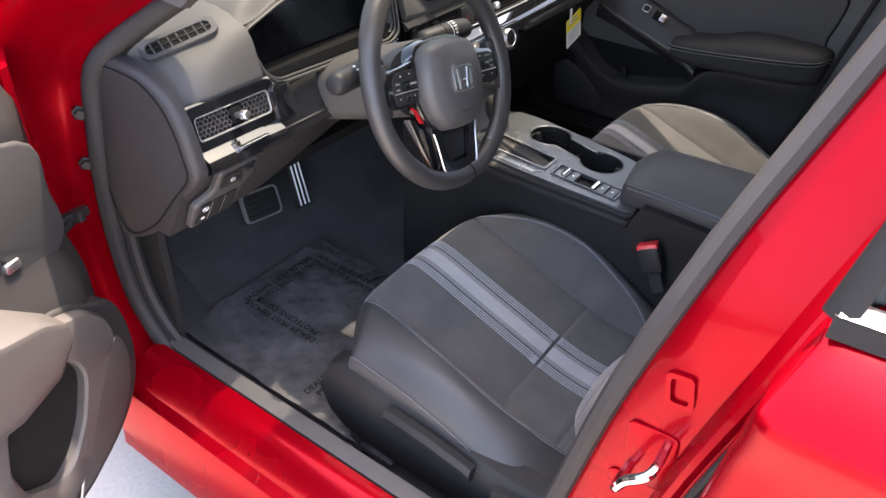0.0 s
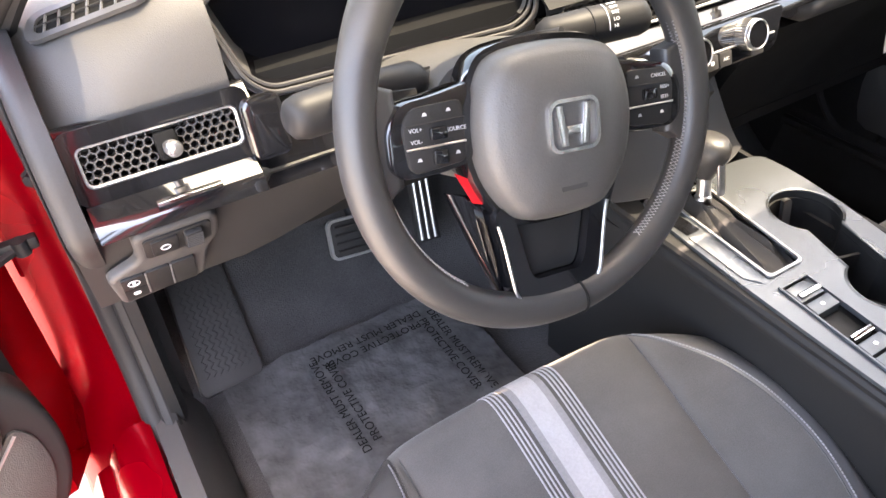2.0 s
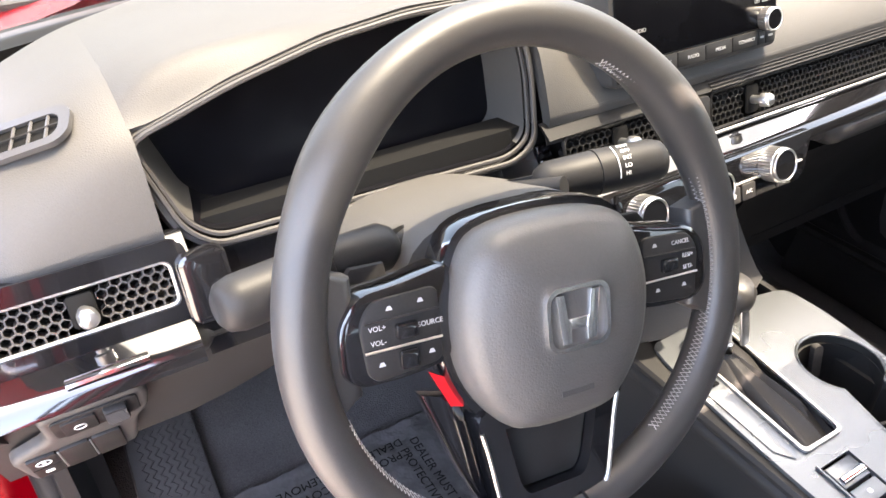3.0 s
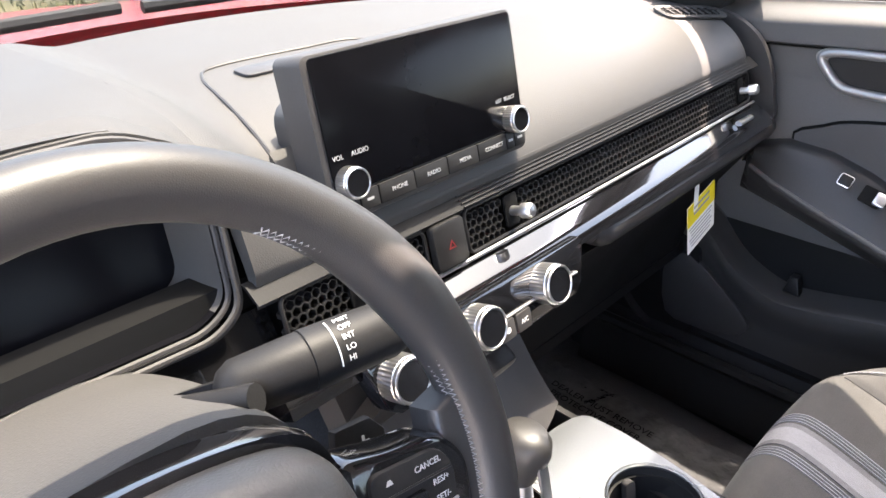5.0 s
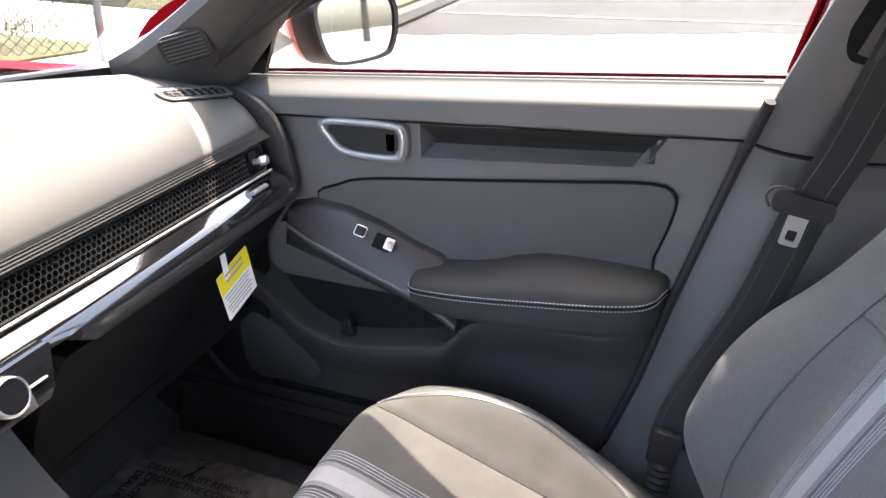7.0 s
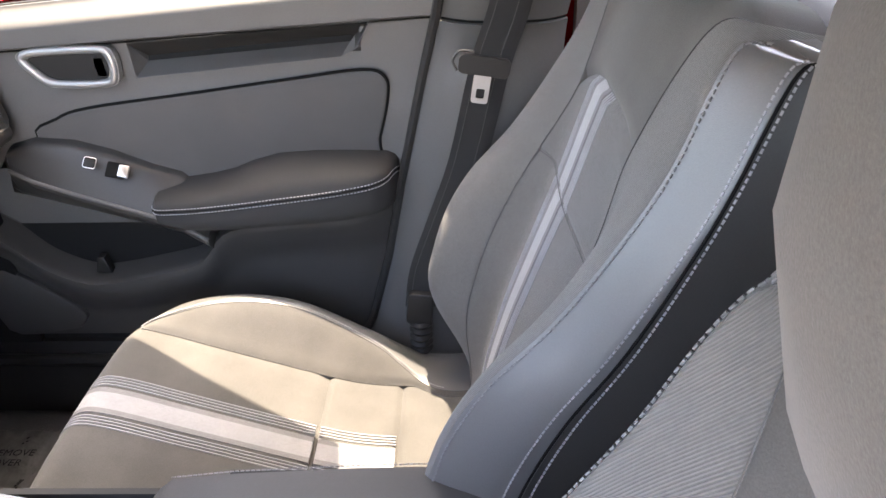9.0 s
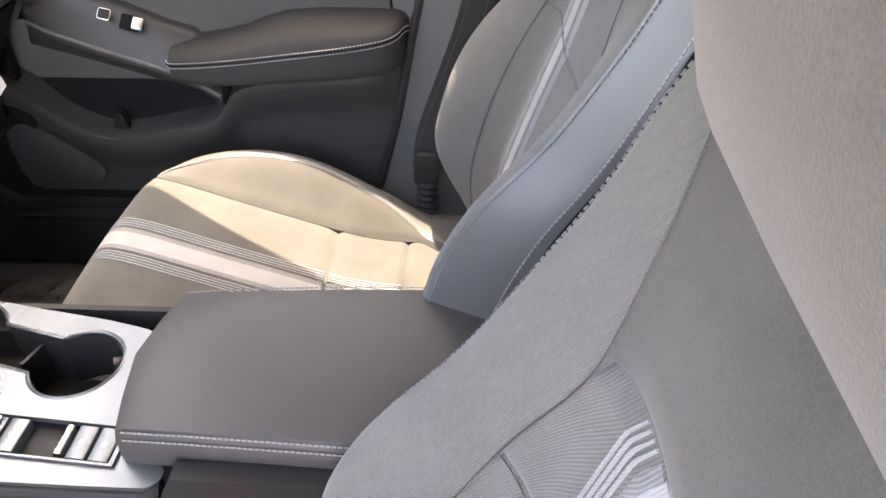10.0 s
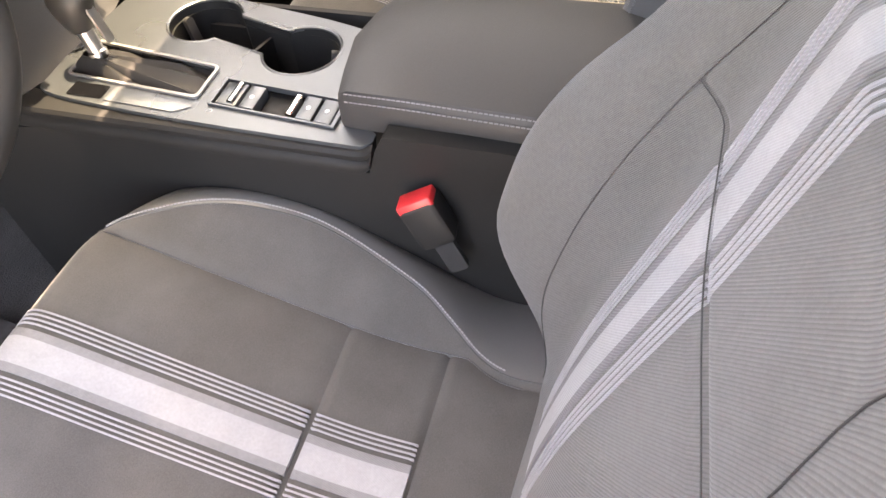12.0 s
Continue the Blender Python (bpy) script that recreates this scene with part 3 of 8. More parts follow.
for side in (-1, 1):
    # rear wing, cut out round the wheel
    def quarter(u, v, side=side):
        y = -1.64 - 0.78 * v
        low = 0.325 + math.sqrt(max(0.0, 0.36 ** 2 - (y + 1.43) ** 2)) if y > -1.79 else 0.30
        z = low + (1.06 - 0.06 * v - low) * u
        return Vector((side * (0.862 - 0.05 * u ** 3 - 0.02 * (1 - u) ** 2 - 0.07 * v ** 3), y, z))
    part("rear_wing", sheet(quarter, span(0, 1, 8), span(0, 1, 16), (-side * 0.03, 0, 0)), M_RED, car)
part("rear_bumper", sheet(lambda u, v: Vector(((v - 0.5) * 1.62, -2.44 - 0.03 * math.sin(math.pi * u) + 0.06 * (2 * v - 1) ** 4, 0.28 + 0.32 * u)), span(0, 1, 6), span(0, 1, 12), (0, 0.04, 0)), M_RED, car)
part("underbody", box(-0.74, 0.74, -2.35, 1.9, 0.14, 0.19, 0.01), M_DARK, car)
part("nose", sheet(lambda u, v: Vector(((v - 0.5) * 1.5, 1.80 + 0.06 * math.sin(u * 3), 0.81 - 0.60 * u)), span(0, 1, 6), span(0, 1, 6), (0, -0.03, 0)), M_RED, car)
for side in (-1, 1):
    for y in (1.30, -1.43):
        wheel = part("road_wheel", lathe([(-0.10, 0.20), (-0.105, 0.30), (-0.08, 0.325), (0.08, 0.325), (0.105, 0.30), (0.10, 0.20)], (side * 0.72, y, 0.325), (1, 0, 0), 32), M_RUBBER, car)
        part("rim", lathe([(-0.09, 0.05), (-0.08, 0.20), (0.08, 0.20), (0.09, 0.05)], (side * 0.72, y, 0.325), (1, 0, 0), 24), M_CHROME, wheel)

# inner trims of the shell
trim = part("kick_panel", sheet(lambda u, v: Vector((-0.715 + 0.03 * u * (1 - v), 0.62 + 0.30 * v - 0.05 * u, 0.30 + 0.36 * u)), span(0, 1, 5), span(0, 1, 5), (-0.015, 0, 0)), M_TRIM, car)
part("sill_plate", sheet(lambda u, v: Vector((-0.665 - 0.075 * u, 0.60 - 0.95 * v, 0.262 + 0.108 * min(1, u * 1.7) + 0.006 * math.sin(u * 3))), span(0, 1, 8), span(0, 1, 14), (0, 0, -0.02)), M_TRIM, car)
part("sill_plate", sheet(lambda u, v: Vector((0.665 + 0.075 * u, 0.60 - 0.95 * v, 0.262 + 0.108 * min(1, u * 1.7))), span(0, 1, 8), span(0, 1, 14), (0, 0, -0.02)), M_DARK, car)
part("sill_step", tube([(0.690, 0.60, 0.345), (0.690, -0.30, 0.345)], 0.012, 8), M_DARK, car)
part("pillar_trim", sheet(lambda u, v: Vector((-0.715 + 0.04 * v, 0.575 + 0.04 * v - 0.05 * max(0, u - 0.7), 0.28 + 0.40 * u)), span(0, 1, 6), span(0, 1, 4), (0, 0.01, 0)), M_TRIM, car)
for side in (-1, 1):
    # windscreen pillar trim, with the tweeter grille at its foot on the passenger's side
    rings = []
    for t in span(-0.07 if side > 0 else 0.16, 1, 15):
        yf, yr = 0.655 - 0.625 * max(0, t) ** 0.85, 0.405 - 0.42 * t
        x0, z0 = 0.700 - 0.155 * t, 0.945 + 0.375 * t + 0.03 * math.sin(math.pi * t)
        zf, zr = z0 + 0.028 - 0.03 * t, z0 + 0.038 - 0.045 * t
        ym, zm = (yf + yr) / 2, (zf + zr) / 2
        rings.append([Vector((side * x, y, z)) for x, y, z in ((x0 - 0.02, yf, zf), (x0 - 0.030, yf - 0.02, zf - 0.012), (x0 - 0.026, ym, zm - 0.02), (x0 + 0.004, yr + 0.015, zr - 0.010), (x0 + 0.030, yr, zr), (x0 + 0.045, ym, zm + 0.02), (x0 + 0.03, yf, zf + 0.02))])
    ptrim = part("windscreen_pillar_trim", loft(rings), M_TRIM, car)
    if side > 0:
        spk = axes((0.640, 0.466, 1.020), (0.16, -0.95, 0.30), (-0.22, 0.26, 0.92))
        spk_plate = part("tweeter_grille", prism(scaled(rrect(0.085, 0.046, 0.016), 1), spk, 0.004, 0.002), M_DARK, ptrim)
        for k in range(7):
            part("grille_rib", tube([spk(-0.034, -0.017 + k * 0.0057, 0.005), spk(0.034, -0.017 + k * 0.0057, 0.005)], 0.0012, 5), M_TRIM, spk_plate)
part("door_corner_trim", sheet(lambda u, v: Vector((0.748 - 0.03 * u, 0.50 - 0.10 * v - 0.06 * u, 0.965 + 0.13 * u)), span(0, 1, 4), span(0, 1, 5), (0.012, 0, 0)), M_DARK, car)
# centre pillar trims: a lower half with a ledge and a slimmer upper half
bk, ix = -0.07, 0.030
part("pillar_trim", sheet(lambda u, v: Vector((-(0.712 - ix - 0.040 * math.sin(math.pi * min(1, v * 1.2))), -0.225 + bk - 0.085 * u + 0.035 * (1 - u) ** 2 - 0.26 * v, 0.34 + 0.36 * u)), span(0, 1, 8), span(0, 1, 8), (-0.03, 0, 0)), M_TRIM, car)
part("pillar_trim", sheet(lambda u, v: Vector((-(0.728 - ix - 0.040 * math.sin(math.pi * min(1, v * 1.2)) - 0.012 * u), -0.305 + bk - 0.045 * u - 0.20 * v, 0.692 + 0.285 * u)), span(0, 1, 10), span(0, 1, 8), (-0.03, 0, 0)), M_TRIM, car)
part("pillar_trim", sheet(lambda u, v: Vector((-(0.700 - ix - 0.09 * u - 0.03 * math.sin(math.pi * v)), -0.345 + bk - 0.10 * u - 0.15 * v, 0.975 + 0.34 * u)), span(0, 1, 8), span(0, 1, 8), (-0.02, 0, 0)), M_TRIM, car)
PIL_F = [(0.34, -0.190), (0.42, -0.232), (0.55, -0.268), (0.70, -0.298), (0.873, -0.337), (0.958, -0.358), (1.03, -0.371), (1.142, -0.400), (1.32, -0.452)]
PIL_R = [(0.34, -0.50), (0.55, -0.52), (0.70, -0.532), (0.873, -0.540), (0.958, -0.543), (1.03, -0.553), (1.142, -0.574), (1.32, -0.612)]


def row_at(rows, z):
    for (a, p), (b, q) in zip(rows, rows[1:]):
        if z <= b:
            return p + (q - p) * (z - a) / (b - a)
    return rows[-1][1]


def pillar_pt(z, v, lift=0.0):
    """Rounded inner face of the passenger's centre pillar; v from its front edge to its rear edge."""
    base = 0.722 - 0.40 * max(0.0, z - 0.93) - 0.012 * (z < 0.955) + 0.010 * math.exp(-((z - 0.90) / 0.03) ** 2) * math.exp(-((v - 0.30) / 0.22) ** 2)
    round_in = 0.036 * (1 - abs(2 * v - 1) ** 3.2)
    return Vector((base - round_in - lift, row_at(PIL_F, z) + (row_at(PIL_R, z) - row_at(PIL_F, z)) * v, z))


part("lower_pillar_trim", sheet(lambda z, v: pillar_pt(z, v), span(0.345, 0.953, 40), span(0, 1, 26), (0.012, 0, 0)), M_LINING, car)
part("upper_pillar_trim", sheet(lambda z, v: pillar_pt(z, v), span(0.957, 1.32, 26), span(0, 1, 26), (0.012, 0, 0)), M_LINING, car)
part("pillar_seam", tube([pillar_pt(0.955, v, 0.001) for v in span(0.02, 0.98, 20)], 0.0016, 6), M_INK, car)
# opening that the belt runs out of, its darkness a black sheet on the trim, with its padded guide
slot_low = lambda v: 1.082 + 0.055 * abs((v - 0.5) / 0.36) ** 7
slot = part("slot_shade", sheet(lambda u, v: pillar_pt(slot_low(v) + (1.30 - slot_low(v)) * u, v, 0.0015), span(0, 1, 14), span(0.16, 0.84, 26), (0.001, 0, 0)), M_INK, car)
part("belt_guide", sheet(lambda u, v: pillar_pt(1.088 + 0.03 * (0.46 - v) + 0.20 * u, v, 0.0015 + 0.012 * math.sin(math.pi * (v - 0.27) / 0.22)), span(0, 1, 10), span(0.27, 0.49, 12), (0.002, 0, 0)), M_POD, car)

# floor and the tunnel
structure("floor", join(
    sheet(lambda u, v: Vector((-0.745 + 1.49 * v, 1.02 - 1.9 * u, 0.225 + (0.42 * max(0, (0.20 - u) / 0.20) ** 1.2) + 0.012 * math.sin(9 * u))), span(0, 1, 40), span(0, 1, 30), (0, 0, -0.03))),
    M_CARPET, "dark loop carpet on the car's floor", "floor")
structure("firewall", box(-0.73, 0.73, 1.0, 1.03, 0.2, 0.93, 0.005), M_CARPET, "dark carpeted bulkhead behind the pedals", "bulkhead")
structure("rear_bulkhead", box(-0.72, 0.72, -1.75, -1.70, 0.2, 1.05, 0.01), M_CARPET, "dark panel behind the rear bench", "bulkhead")

# rear bench and the rear door linings, glimpsed behind the passenger's seat
bench = thing("rear_seat", "dark grey cloth rear bench behind the front seats", "car seat", (0, -1.2, 0.25))
part("cushion", sheet(lambda u, v: Vector((-0.62 + 1.24 * v, -0.95 - 0.48 * u, 0.50 + 0.035 * math.sin(math.pi * u) - 0.06 * u + 0.008 * math.cos(v * 6.28 * 2))), span(0, 1, 10), span(0, 1, 20), (0, 0, -0.2)), M_FABRIC, bench)
part("backrest", sheet(lambda u, v: Vector((-0.62 + 1.24 * v, -1.36 - 0.20 * u + 0.03 * math.sin(math.pi * u), 0.50 + 0.50 * u)), span(0, 1, 10), span(0, 1, 20), (0, -0.1, 0)), M_FABRIC, bench)
for side in (-1, 1):
    part("rear_door_lining", sheet(lambda u, v, side=side: Vector((side * (0.72 + 0.03 * u - 0.03 * math.sin(math.pi * u)), -0.56 - 0.72 * v, 0.40 + 0.66 * u)), span(0, 1, 10), span(0, 1, 8), (side * 0.03, 0, 0)), M_TRIM, car)

# ---- dashboard ----
dash = thing("dashboard", "charcoal grained dashboard with a full-width honeycomb vent band", "dashboard", (0, 0.45, 0.6))


def pad_z(x, s):
    """Height of the dash top at x; s runs from its rear edge (0) to the windscreen (1)."""
    crown = -0.024 * (x / 0.7) ** 2
    return 0.897 + (0.076 + crown) * (1 - (1 - min(1, s * 1.75)) ** 2.4) + 0.010 * s


def swell(x):
    """How far the pad rises beside the instrument binnacle."""
    return max(smooth_step(-0.69, -0.556, x) * (x < -0.37), smooth_step(-0.115, -0.182, x) * (x >= -0.37))


def smooth_step(a, b, x):
    t = min(1.0, max(0.0, (x - a) / (b - a)))
    return t * t * (3 - 2 * t)


def pad_pt(x, s):
    y0 = 0.362 + 0.006 * (x / 0.7) ** 2
    y = y0 + (pad_end(x) - y0) * (s ** 1.25)
    z = pad_z(x, s) + 0.045 * swell(x) * smooth_step(-0.02, 0.13, s) * (1 - 0.65 * s)
    edge = max(0.0, abs(x) - 0.655) / 0.06
    return Vector((x, y + 0.018 * edge, z - 0.030 * min(1, edge) ** 2 * (1 - 0.6 * s)))


def pad_at(x, y, lift=0.0):
    y0 = 0.362 + 0.006 * (x / 0.7) ** 2
    return pad_pt(x, max(0.0, (y - y0) / (pad_end(x) - y0)) ** 0.8) + Vector((0, 0, lift))


RIM_TOP = [(-0.22, 0.022), (-0.196, 0.030), (-0.105, 0.056), (-0.02, 0.0735), (0.06, 0.081), (0.125, 0.080), (0.172, 0.058), (0.20, 0.040)]


def hood_pt(x, s):
    """The pad over the binnacle: from the opening's slanting upper rim to the windscreen."""
    q = min(1.0, abs((x + 0.368) / 0.186))
    rim = 0.934 + row_at(RIM_TOP, x + 0.368)
    y0 = 0.389 + 0.27 * (rim - 0.934)
    y = y0 + (pad_end(x) - y0) * (s ** 1.25)
    side = pad_at(x, y).z
    crest = 1.018 + (pad_pt(x, 1.0).z - 1.018) * s
    mid = rim + 0.004 + (crest - rim - 0.004) * smooth_step(0.0, 0.16, s)
    return Vector((x, y, mid + (side - mid) * q ** 6))


S = [0, 0.006, 0.02, 0.05, 0.09, 0.14, 0.20, 0.28, 0.38, 0.5, 0.62, 0.75, 0.88, 1.0]
part("upper_pad", join(
    sheet(pad_pt, span(-0.725, -0.553, 22), S, (0, 0.004, -0.03)),
    sheet(hood_pt, span(-0.554, -0.182, 30), S, (0, 0.006, -0.012)),
    sheet(pad_pt, span(-0.183, 0.715, 60), S, (0, 0.004, -0.03))), M_DASH, dash)
# stitched fold below the screen
part("pad_lip", tube([pad_pt(x, 0.0) + Vector((0, 0.004, 0.001)) for x in span(-0.178, 0.70, 30)], 0.0036, 8), M_DASH, dash)
part("pad_lip", tube([pad_pt(x, 0.0) + Vector((0, 0.004, 0.001)) for x in span(-0.725, -0.555, 8)], 0.0036, 8), M_DASH, dash)

# instrument binnacle: hood, stepped rim and the dark display
RX, RZ = -0.368, 0.934
OPENING = rounded([(-0.196, 0.030), (-0.105, 0.056), (-0.02, 0.0735), (0.06, 0.081), (0.125, 0.080), (0.172, 0.058), (0.181, 0.010), (0.176, -0.060), (0.150, -0.074), (-0.150, -0.064), (-0.172, -0.045)], 0.018)


def opening(f, g, y, tilt=0.27):
    """The display's opening, scaled, on a slanting plane."""
    return [Vector((RX + a, y + tilt * b, RZ + b)) for a, b in scaled(OPENING, f, g)]


part("binnacle_hood", loft([opening(1.035, 1.06, 0.424), opening(1.03, 1.05, 0.398), opening(1.012, 1.02, 0.3865), opening(0.985, 0.975, 0.387)], True, False), M_DASH, dash)
for k in range(2):
    part("rim_step", tube(opening(0.982 - 0.018 * k, 0.970 - 0.040 * k, 0.3855 + 0.006 * k), 0.0024, 6, True), M_TRIM, dash)
liner = [opening(0.955, 0.915, 0.396), opening(0.93, 0.89, 0.420, 0.33), opening(0.90, 0.86, 0.452, 0.36)]
part("binnacle_liner", loft([r[51:] + r[:40] for r in liner], False), M_DASH, dash)
part("binnacle_ledge", loft([r[39:52] for r in liner], False), M_SCREEN, dash, "black ledge under the display")
part("instrument_display", loft([opening(0.915, 0.875, 0.4515, 0.36), opening(0.915, 0.875, 0.459, 0.36)]), M_SCREEN, dash)

# face of the dash below the pad: backing, vents, gloss band, rails
FACE_Y = 0.350
face = lambda a, b, c: Vector((a, FACE_Y - c * 0.97 + 0.26 * (b - 0.86) + 0.006 * (a / 0.7) ** 2, b + 0.25 * c))
part("vent_backing", sheet(lambda u, v: face(-0.715 + 1.40 * v, 0.800 + 0.094 * u, -0.030), span(0, 1, 2), span(0, 1, 20), (0, 0.03, 0)), M_INK, dash)


def vent(a0, a1, b0, b1, knobs, frame_mat):
    """Honeycomb between the sliders, each stretch its own grille, in one frame."""
    fr = part("vent_frame", tube([face(a, b, 0.001) for a, b in rrect(a1 - a0, b1 - b0, 0.007, 3, (a0 + a1) / 2, (b0 + b1) / 2)], 0.0019, 6, True), frame_mat, dash)
    ends = [a0] + [k for k in knobs] + [a1]
    for i, (l, r) in enumerate(zip(ends, ends[1:])):
        l, r = l + (0.011 if i else 0.0), r - (0.011 if i < len(knobs) else 0.0)
        if r - l > 0.015:
            # driver's end grille in lighter plastic, for the light its cell edges catch
            part("honeycomb", honeycomb(l, r, b0, b1, 0.0082, 0.0014, face, 0.010), M_TRIM if a0 < -0.5 else M_DARK, fr, "black honeycomb air vent")
    for k in knobs:
        slot = part("vent_slide", prism(rrect(0.020, b1 - b0 - 0.010, 0.003, 3, k, (b0 + b1) / 2), face, 0.002, 0.001), M_INK, fr)
        part("vent_knob", lathe([(0, 0.005), (0.012, 0.0045), (0.013, 0.0075), (0.022, 0.0078), (0.025, 0.006), (0.026, 0.0)], face(k, (b0 + b1) / 2 - 0.001, 0.001), (0.10, -1, 0.30), 18), M_CHROME, fr)


vent(-0.700, -0.556, 0.843, 0.879, (-0.624,), M_SATIN)
vent(-0.172, -0.022, 0.838, 0.879, (-0.100,), M_DARK)
vent(0.030, 0.652, 0.838, 0.879, (0.096, 0.624), M_DARK)
haz = part("hazard_switch", prism(rrect(0.040, 0.042, 0.005, 3, 0.003, 0.858), face, 0.008, 0.002), M_DARK, dash, "dark hazard switch with a red triangle")
tri = [(0.003 + 0.0055 * math.cos(radians(90 + 120 * i)), 0.857 + 0.0055 * math.sin(radians(90 + 120 * i))) for i in range(3)]
part("triangle_mark", ring_plate([p for p in tri], [(0.003 + (a - 0.003) * 0.6, 0.857 + (b - 0.857) * 0.6) for a, b in tri], lambda a, b, c: face(a, b, c + 0.0083), 0.0004), M_HAZARD, haz)
# gloss strips above the vents and the wide gloss band below
part("upper_gloss_strip", sheet(lambda u, v: face(-0.19 + 0.875 * v, 0.881 + 0.013 * u, 0.004 - 0.012 * u), span(0, 1, 3), span(0, 1, 24), (0, 0.006, 0)), M_BLACK, dash)
part("upper_gloss_strip", sheet(lambda u, v: face(-0.715 + 0.175 * v, 0.882 + 0.014 * u, 0.004 - 0.012 * u), span(0, 1, 3), span(0, 1, 8), (0, 0.006, 0)), M_PIANO, dash)
for k in range(4):
    part("vent_slat", tube([face(x, 0.8825 + 0.0030 * k, 0.0045 - 0.0028 * k) for x in span(0.03, 0.66, 16)], 0.0009, 5), M_DARK, dash)
part("chrome_line", tube([face(x, 0.8345, 0.004) for x in span(-0.18, 0.66, 24)], 0.0021, 6), M_SATIN, dash)


def band(u, v, x0, x1):
    x = x0 + (x1 - x0) * v
    return Vector((x, FACE_Y - 0.004 + 0.006 * (x / 0.7) ** 2 - 0.036 * u ** 0.9, 0.8325 - 0.017 * u - 0.010 * max(0.0, u - 0.8) / 0.2))


part("gloss_band", sheet(lambda u, v: band(u, v, -0.20, 0.672), span(0, 1, 8), span(0, 1, 30), (0, 0.02, -0.012)), M_PIANO, dash, "gloss black trim band")
part("gloss_band", sheet(lambda u, v: band(u, v, -0.708, -0.552), span(0, 1, 8), span(0, 1, 8), (0, 0.02, -0.012)), M_PIANO, dash, "gloss black trim band")
part("vent_surround", ring_plate(rrect(0.172, 0.066, 0.012, 4, -0.628, 0.862), rrect(0.146, 0.038, 0.007, 4, -0.628, 0.861), face, 0.004), M_PIANO, dash)
part("vent_surround", prism(rrect(0.040, 0.060, 0.010, 4, -0.533, 0.852), face, 0.012, 0.005), M_PIANO, dash)
# vent shut-off tabs
part("vent_tab", tube([Vector((x, FACE_Y - 0.028, 0.8240)) for x in span(-0.652, -0.592, 6)], 0.005, 8, flat=0.7), M_BRIGHT, dash)
part("vent_tab", tube([Vector((x, FACE_Y - 0.022, 0.8270)) for x in span(0.575, 0.615, 6)], 0.005, 8, flat=0.7), M_CHROME, dash)
# padded rails under the band
part("lower_rail", loft([[Vector((x, 0.322 + dy + 0.010 * (x / 0.7) ** 2 + 0.012 * smooth_step(0.235, 0.216, x), 0.790 + dz * (1 - 0.35 * smooth_step(0.235, 0.216, x)))) for dy, dz in ((0.02, 0.018), (-0.002, 0.017), (-0.012, 0.010), (-0.014, 0.0), (-0.008, -0.012), (0.004, -0.020), (0.03, -0.022))] for x in [0.216, 0.220, 0.226, 0.236] + span(0.26, 0.70, 12)]), M_POD, dash)
part("lower_rail", loft([[Vector((x, 0.343 + dy + 0.010 * smooth_step(-0.548, -0.536, x), 0.803 + dz * (1 - 0.5 * smooth_step(-0.548, -0.536, x)))) for dy, dz in ((0.02, 0.008), (0.0, 0.008), (-0.006, 0.005), (-0.008, 0.0), (-0.005, -0.006), (0.003, -0.010), (0.03, -0.011))] for x in span(-0.735, -0.552, 8) + [-0.547, -0.542, -0.538, -0.535]]), M_POD, dash)
# rounded outer ends of the dash
ep = [(p.x, p.y) for p in catmull([(0.56, 0.925, 0), (0.45, 0.950, 0), (0.385, 0.930, 0), (0.350, 0.890, 0), (0.332, 0.835, 0), (0.330, 0.795, 0), (0.385, 0.735, 0), (0.47, 0.645, 0), (0.57, 0.60, 0), (0.60, 0.75, 0)], 4, True)]
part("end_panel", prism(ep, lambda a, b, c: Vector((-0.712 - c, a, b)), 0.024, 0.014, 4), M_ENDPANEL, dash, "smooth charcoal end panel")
part("end_cap", prism(ep, lambda a, b, c: Vector((0.700 + c, a, b)), 0.020, 0.010, 3), M_TRIM, dash)
part("end_seam", tube([Vector((-0.7375, a, b)) for a, b in scaled(ep, 0.86, 0.90)], 0.0012, 5, True), M_INK, dash)

# driver's knee panel with its switches
knee = lambda u, v: Vector((-0.735 + 0.545 * v, 0.342 + 0.085 * u + 0.03 * max(0, v - 0.40) * u, 0.806 - 0.150 * u + 0.10 * max(0, v - 0.33) * u))
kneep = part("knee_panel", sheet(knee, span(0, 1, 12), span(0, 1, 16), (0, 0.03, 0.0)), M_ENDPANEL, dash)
part("column_surround", sheet(lambda u, v: Vector((-0.545 + 0.375 * v, 0.338 + 0.040 * u, 0.790 + 0.074 * u)), span(0, 1, 6), span(0, 1, 10), (0, 0.02, 0)), M_PIANO, dash)
kp = axes((-0.662, 0.3750, 0.740), (1, 0.0, 0.0), (0, -0.493, 0.870))
pod = part("switch_surround", prism(rounded([(-0.022, 0.060), (0.056, 0.062), (0.062, 0.048), (0.060, 0.010), (0.048, -0.008), (0.042, -0.070), (-0.050, -0.078), (-0.056, -0.010), (-0.022, 0.010)], 0.010), kp, 0.012, 0.006, 3), M_TRIM, kneep)
kq = lambda a, b, c: kp(a, b, c + 0.0122)
part("blank_switch", prism(rrect(0.066, 0.038, 0.005, 3, 0.019, 0.036), kq, 0.002, 0.001), M_DARK, pod)
dim = part("dimmer_switch", prism(rrect(0.026, 0.030, 0.002, 3, 0.006, 0.036), lambda a, b, c: kq(a, b, c + 0.002), 0.002, 0.001), M_DARK, pod)
part("lamp_mark", tube([kq(0.006 + 0.0046 * math.cos(t), 0.036 + 0.0046 * math.sin(t), 0.0045) for t in span(0, 6.0, 14)], 0.0005, 5), M_WHITEINK, dim)
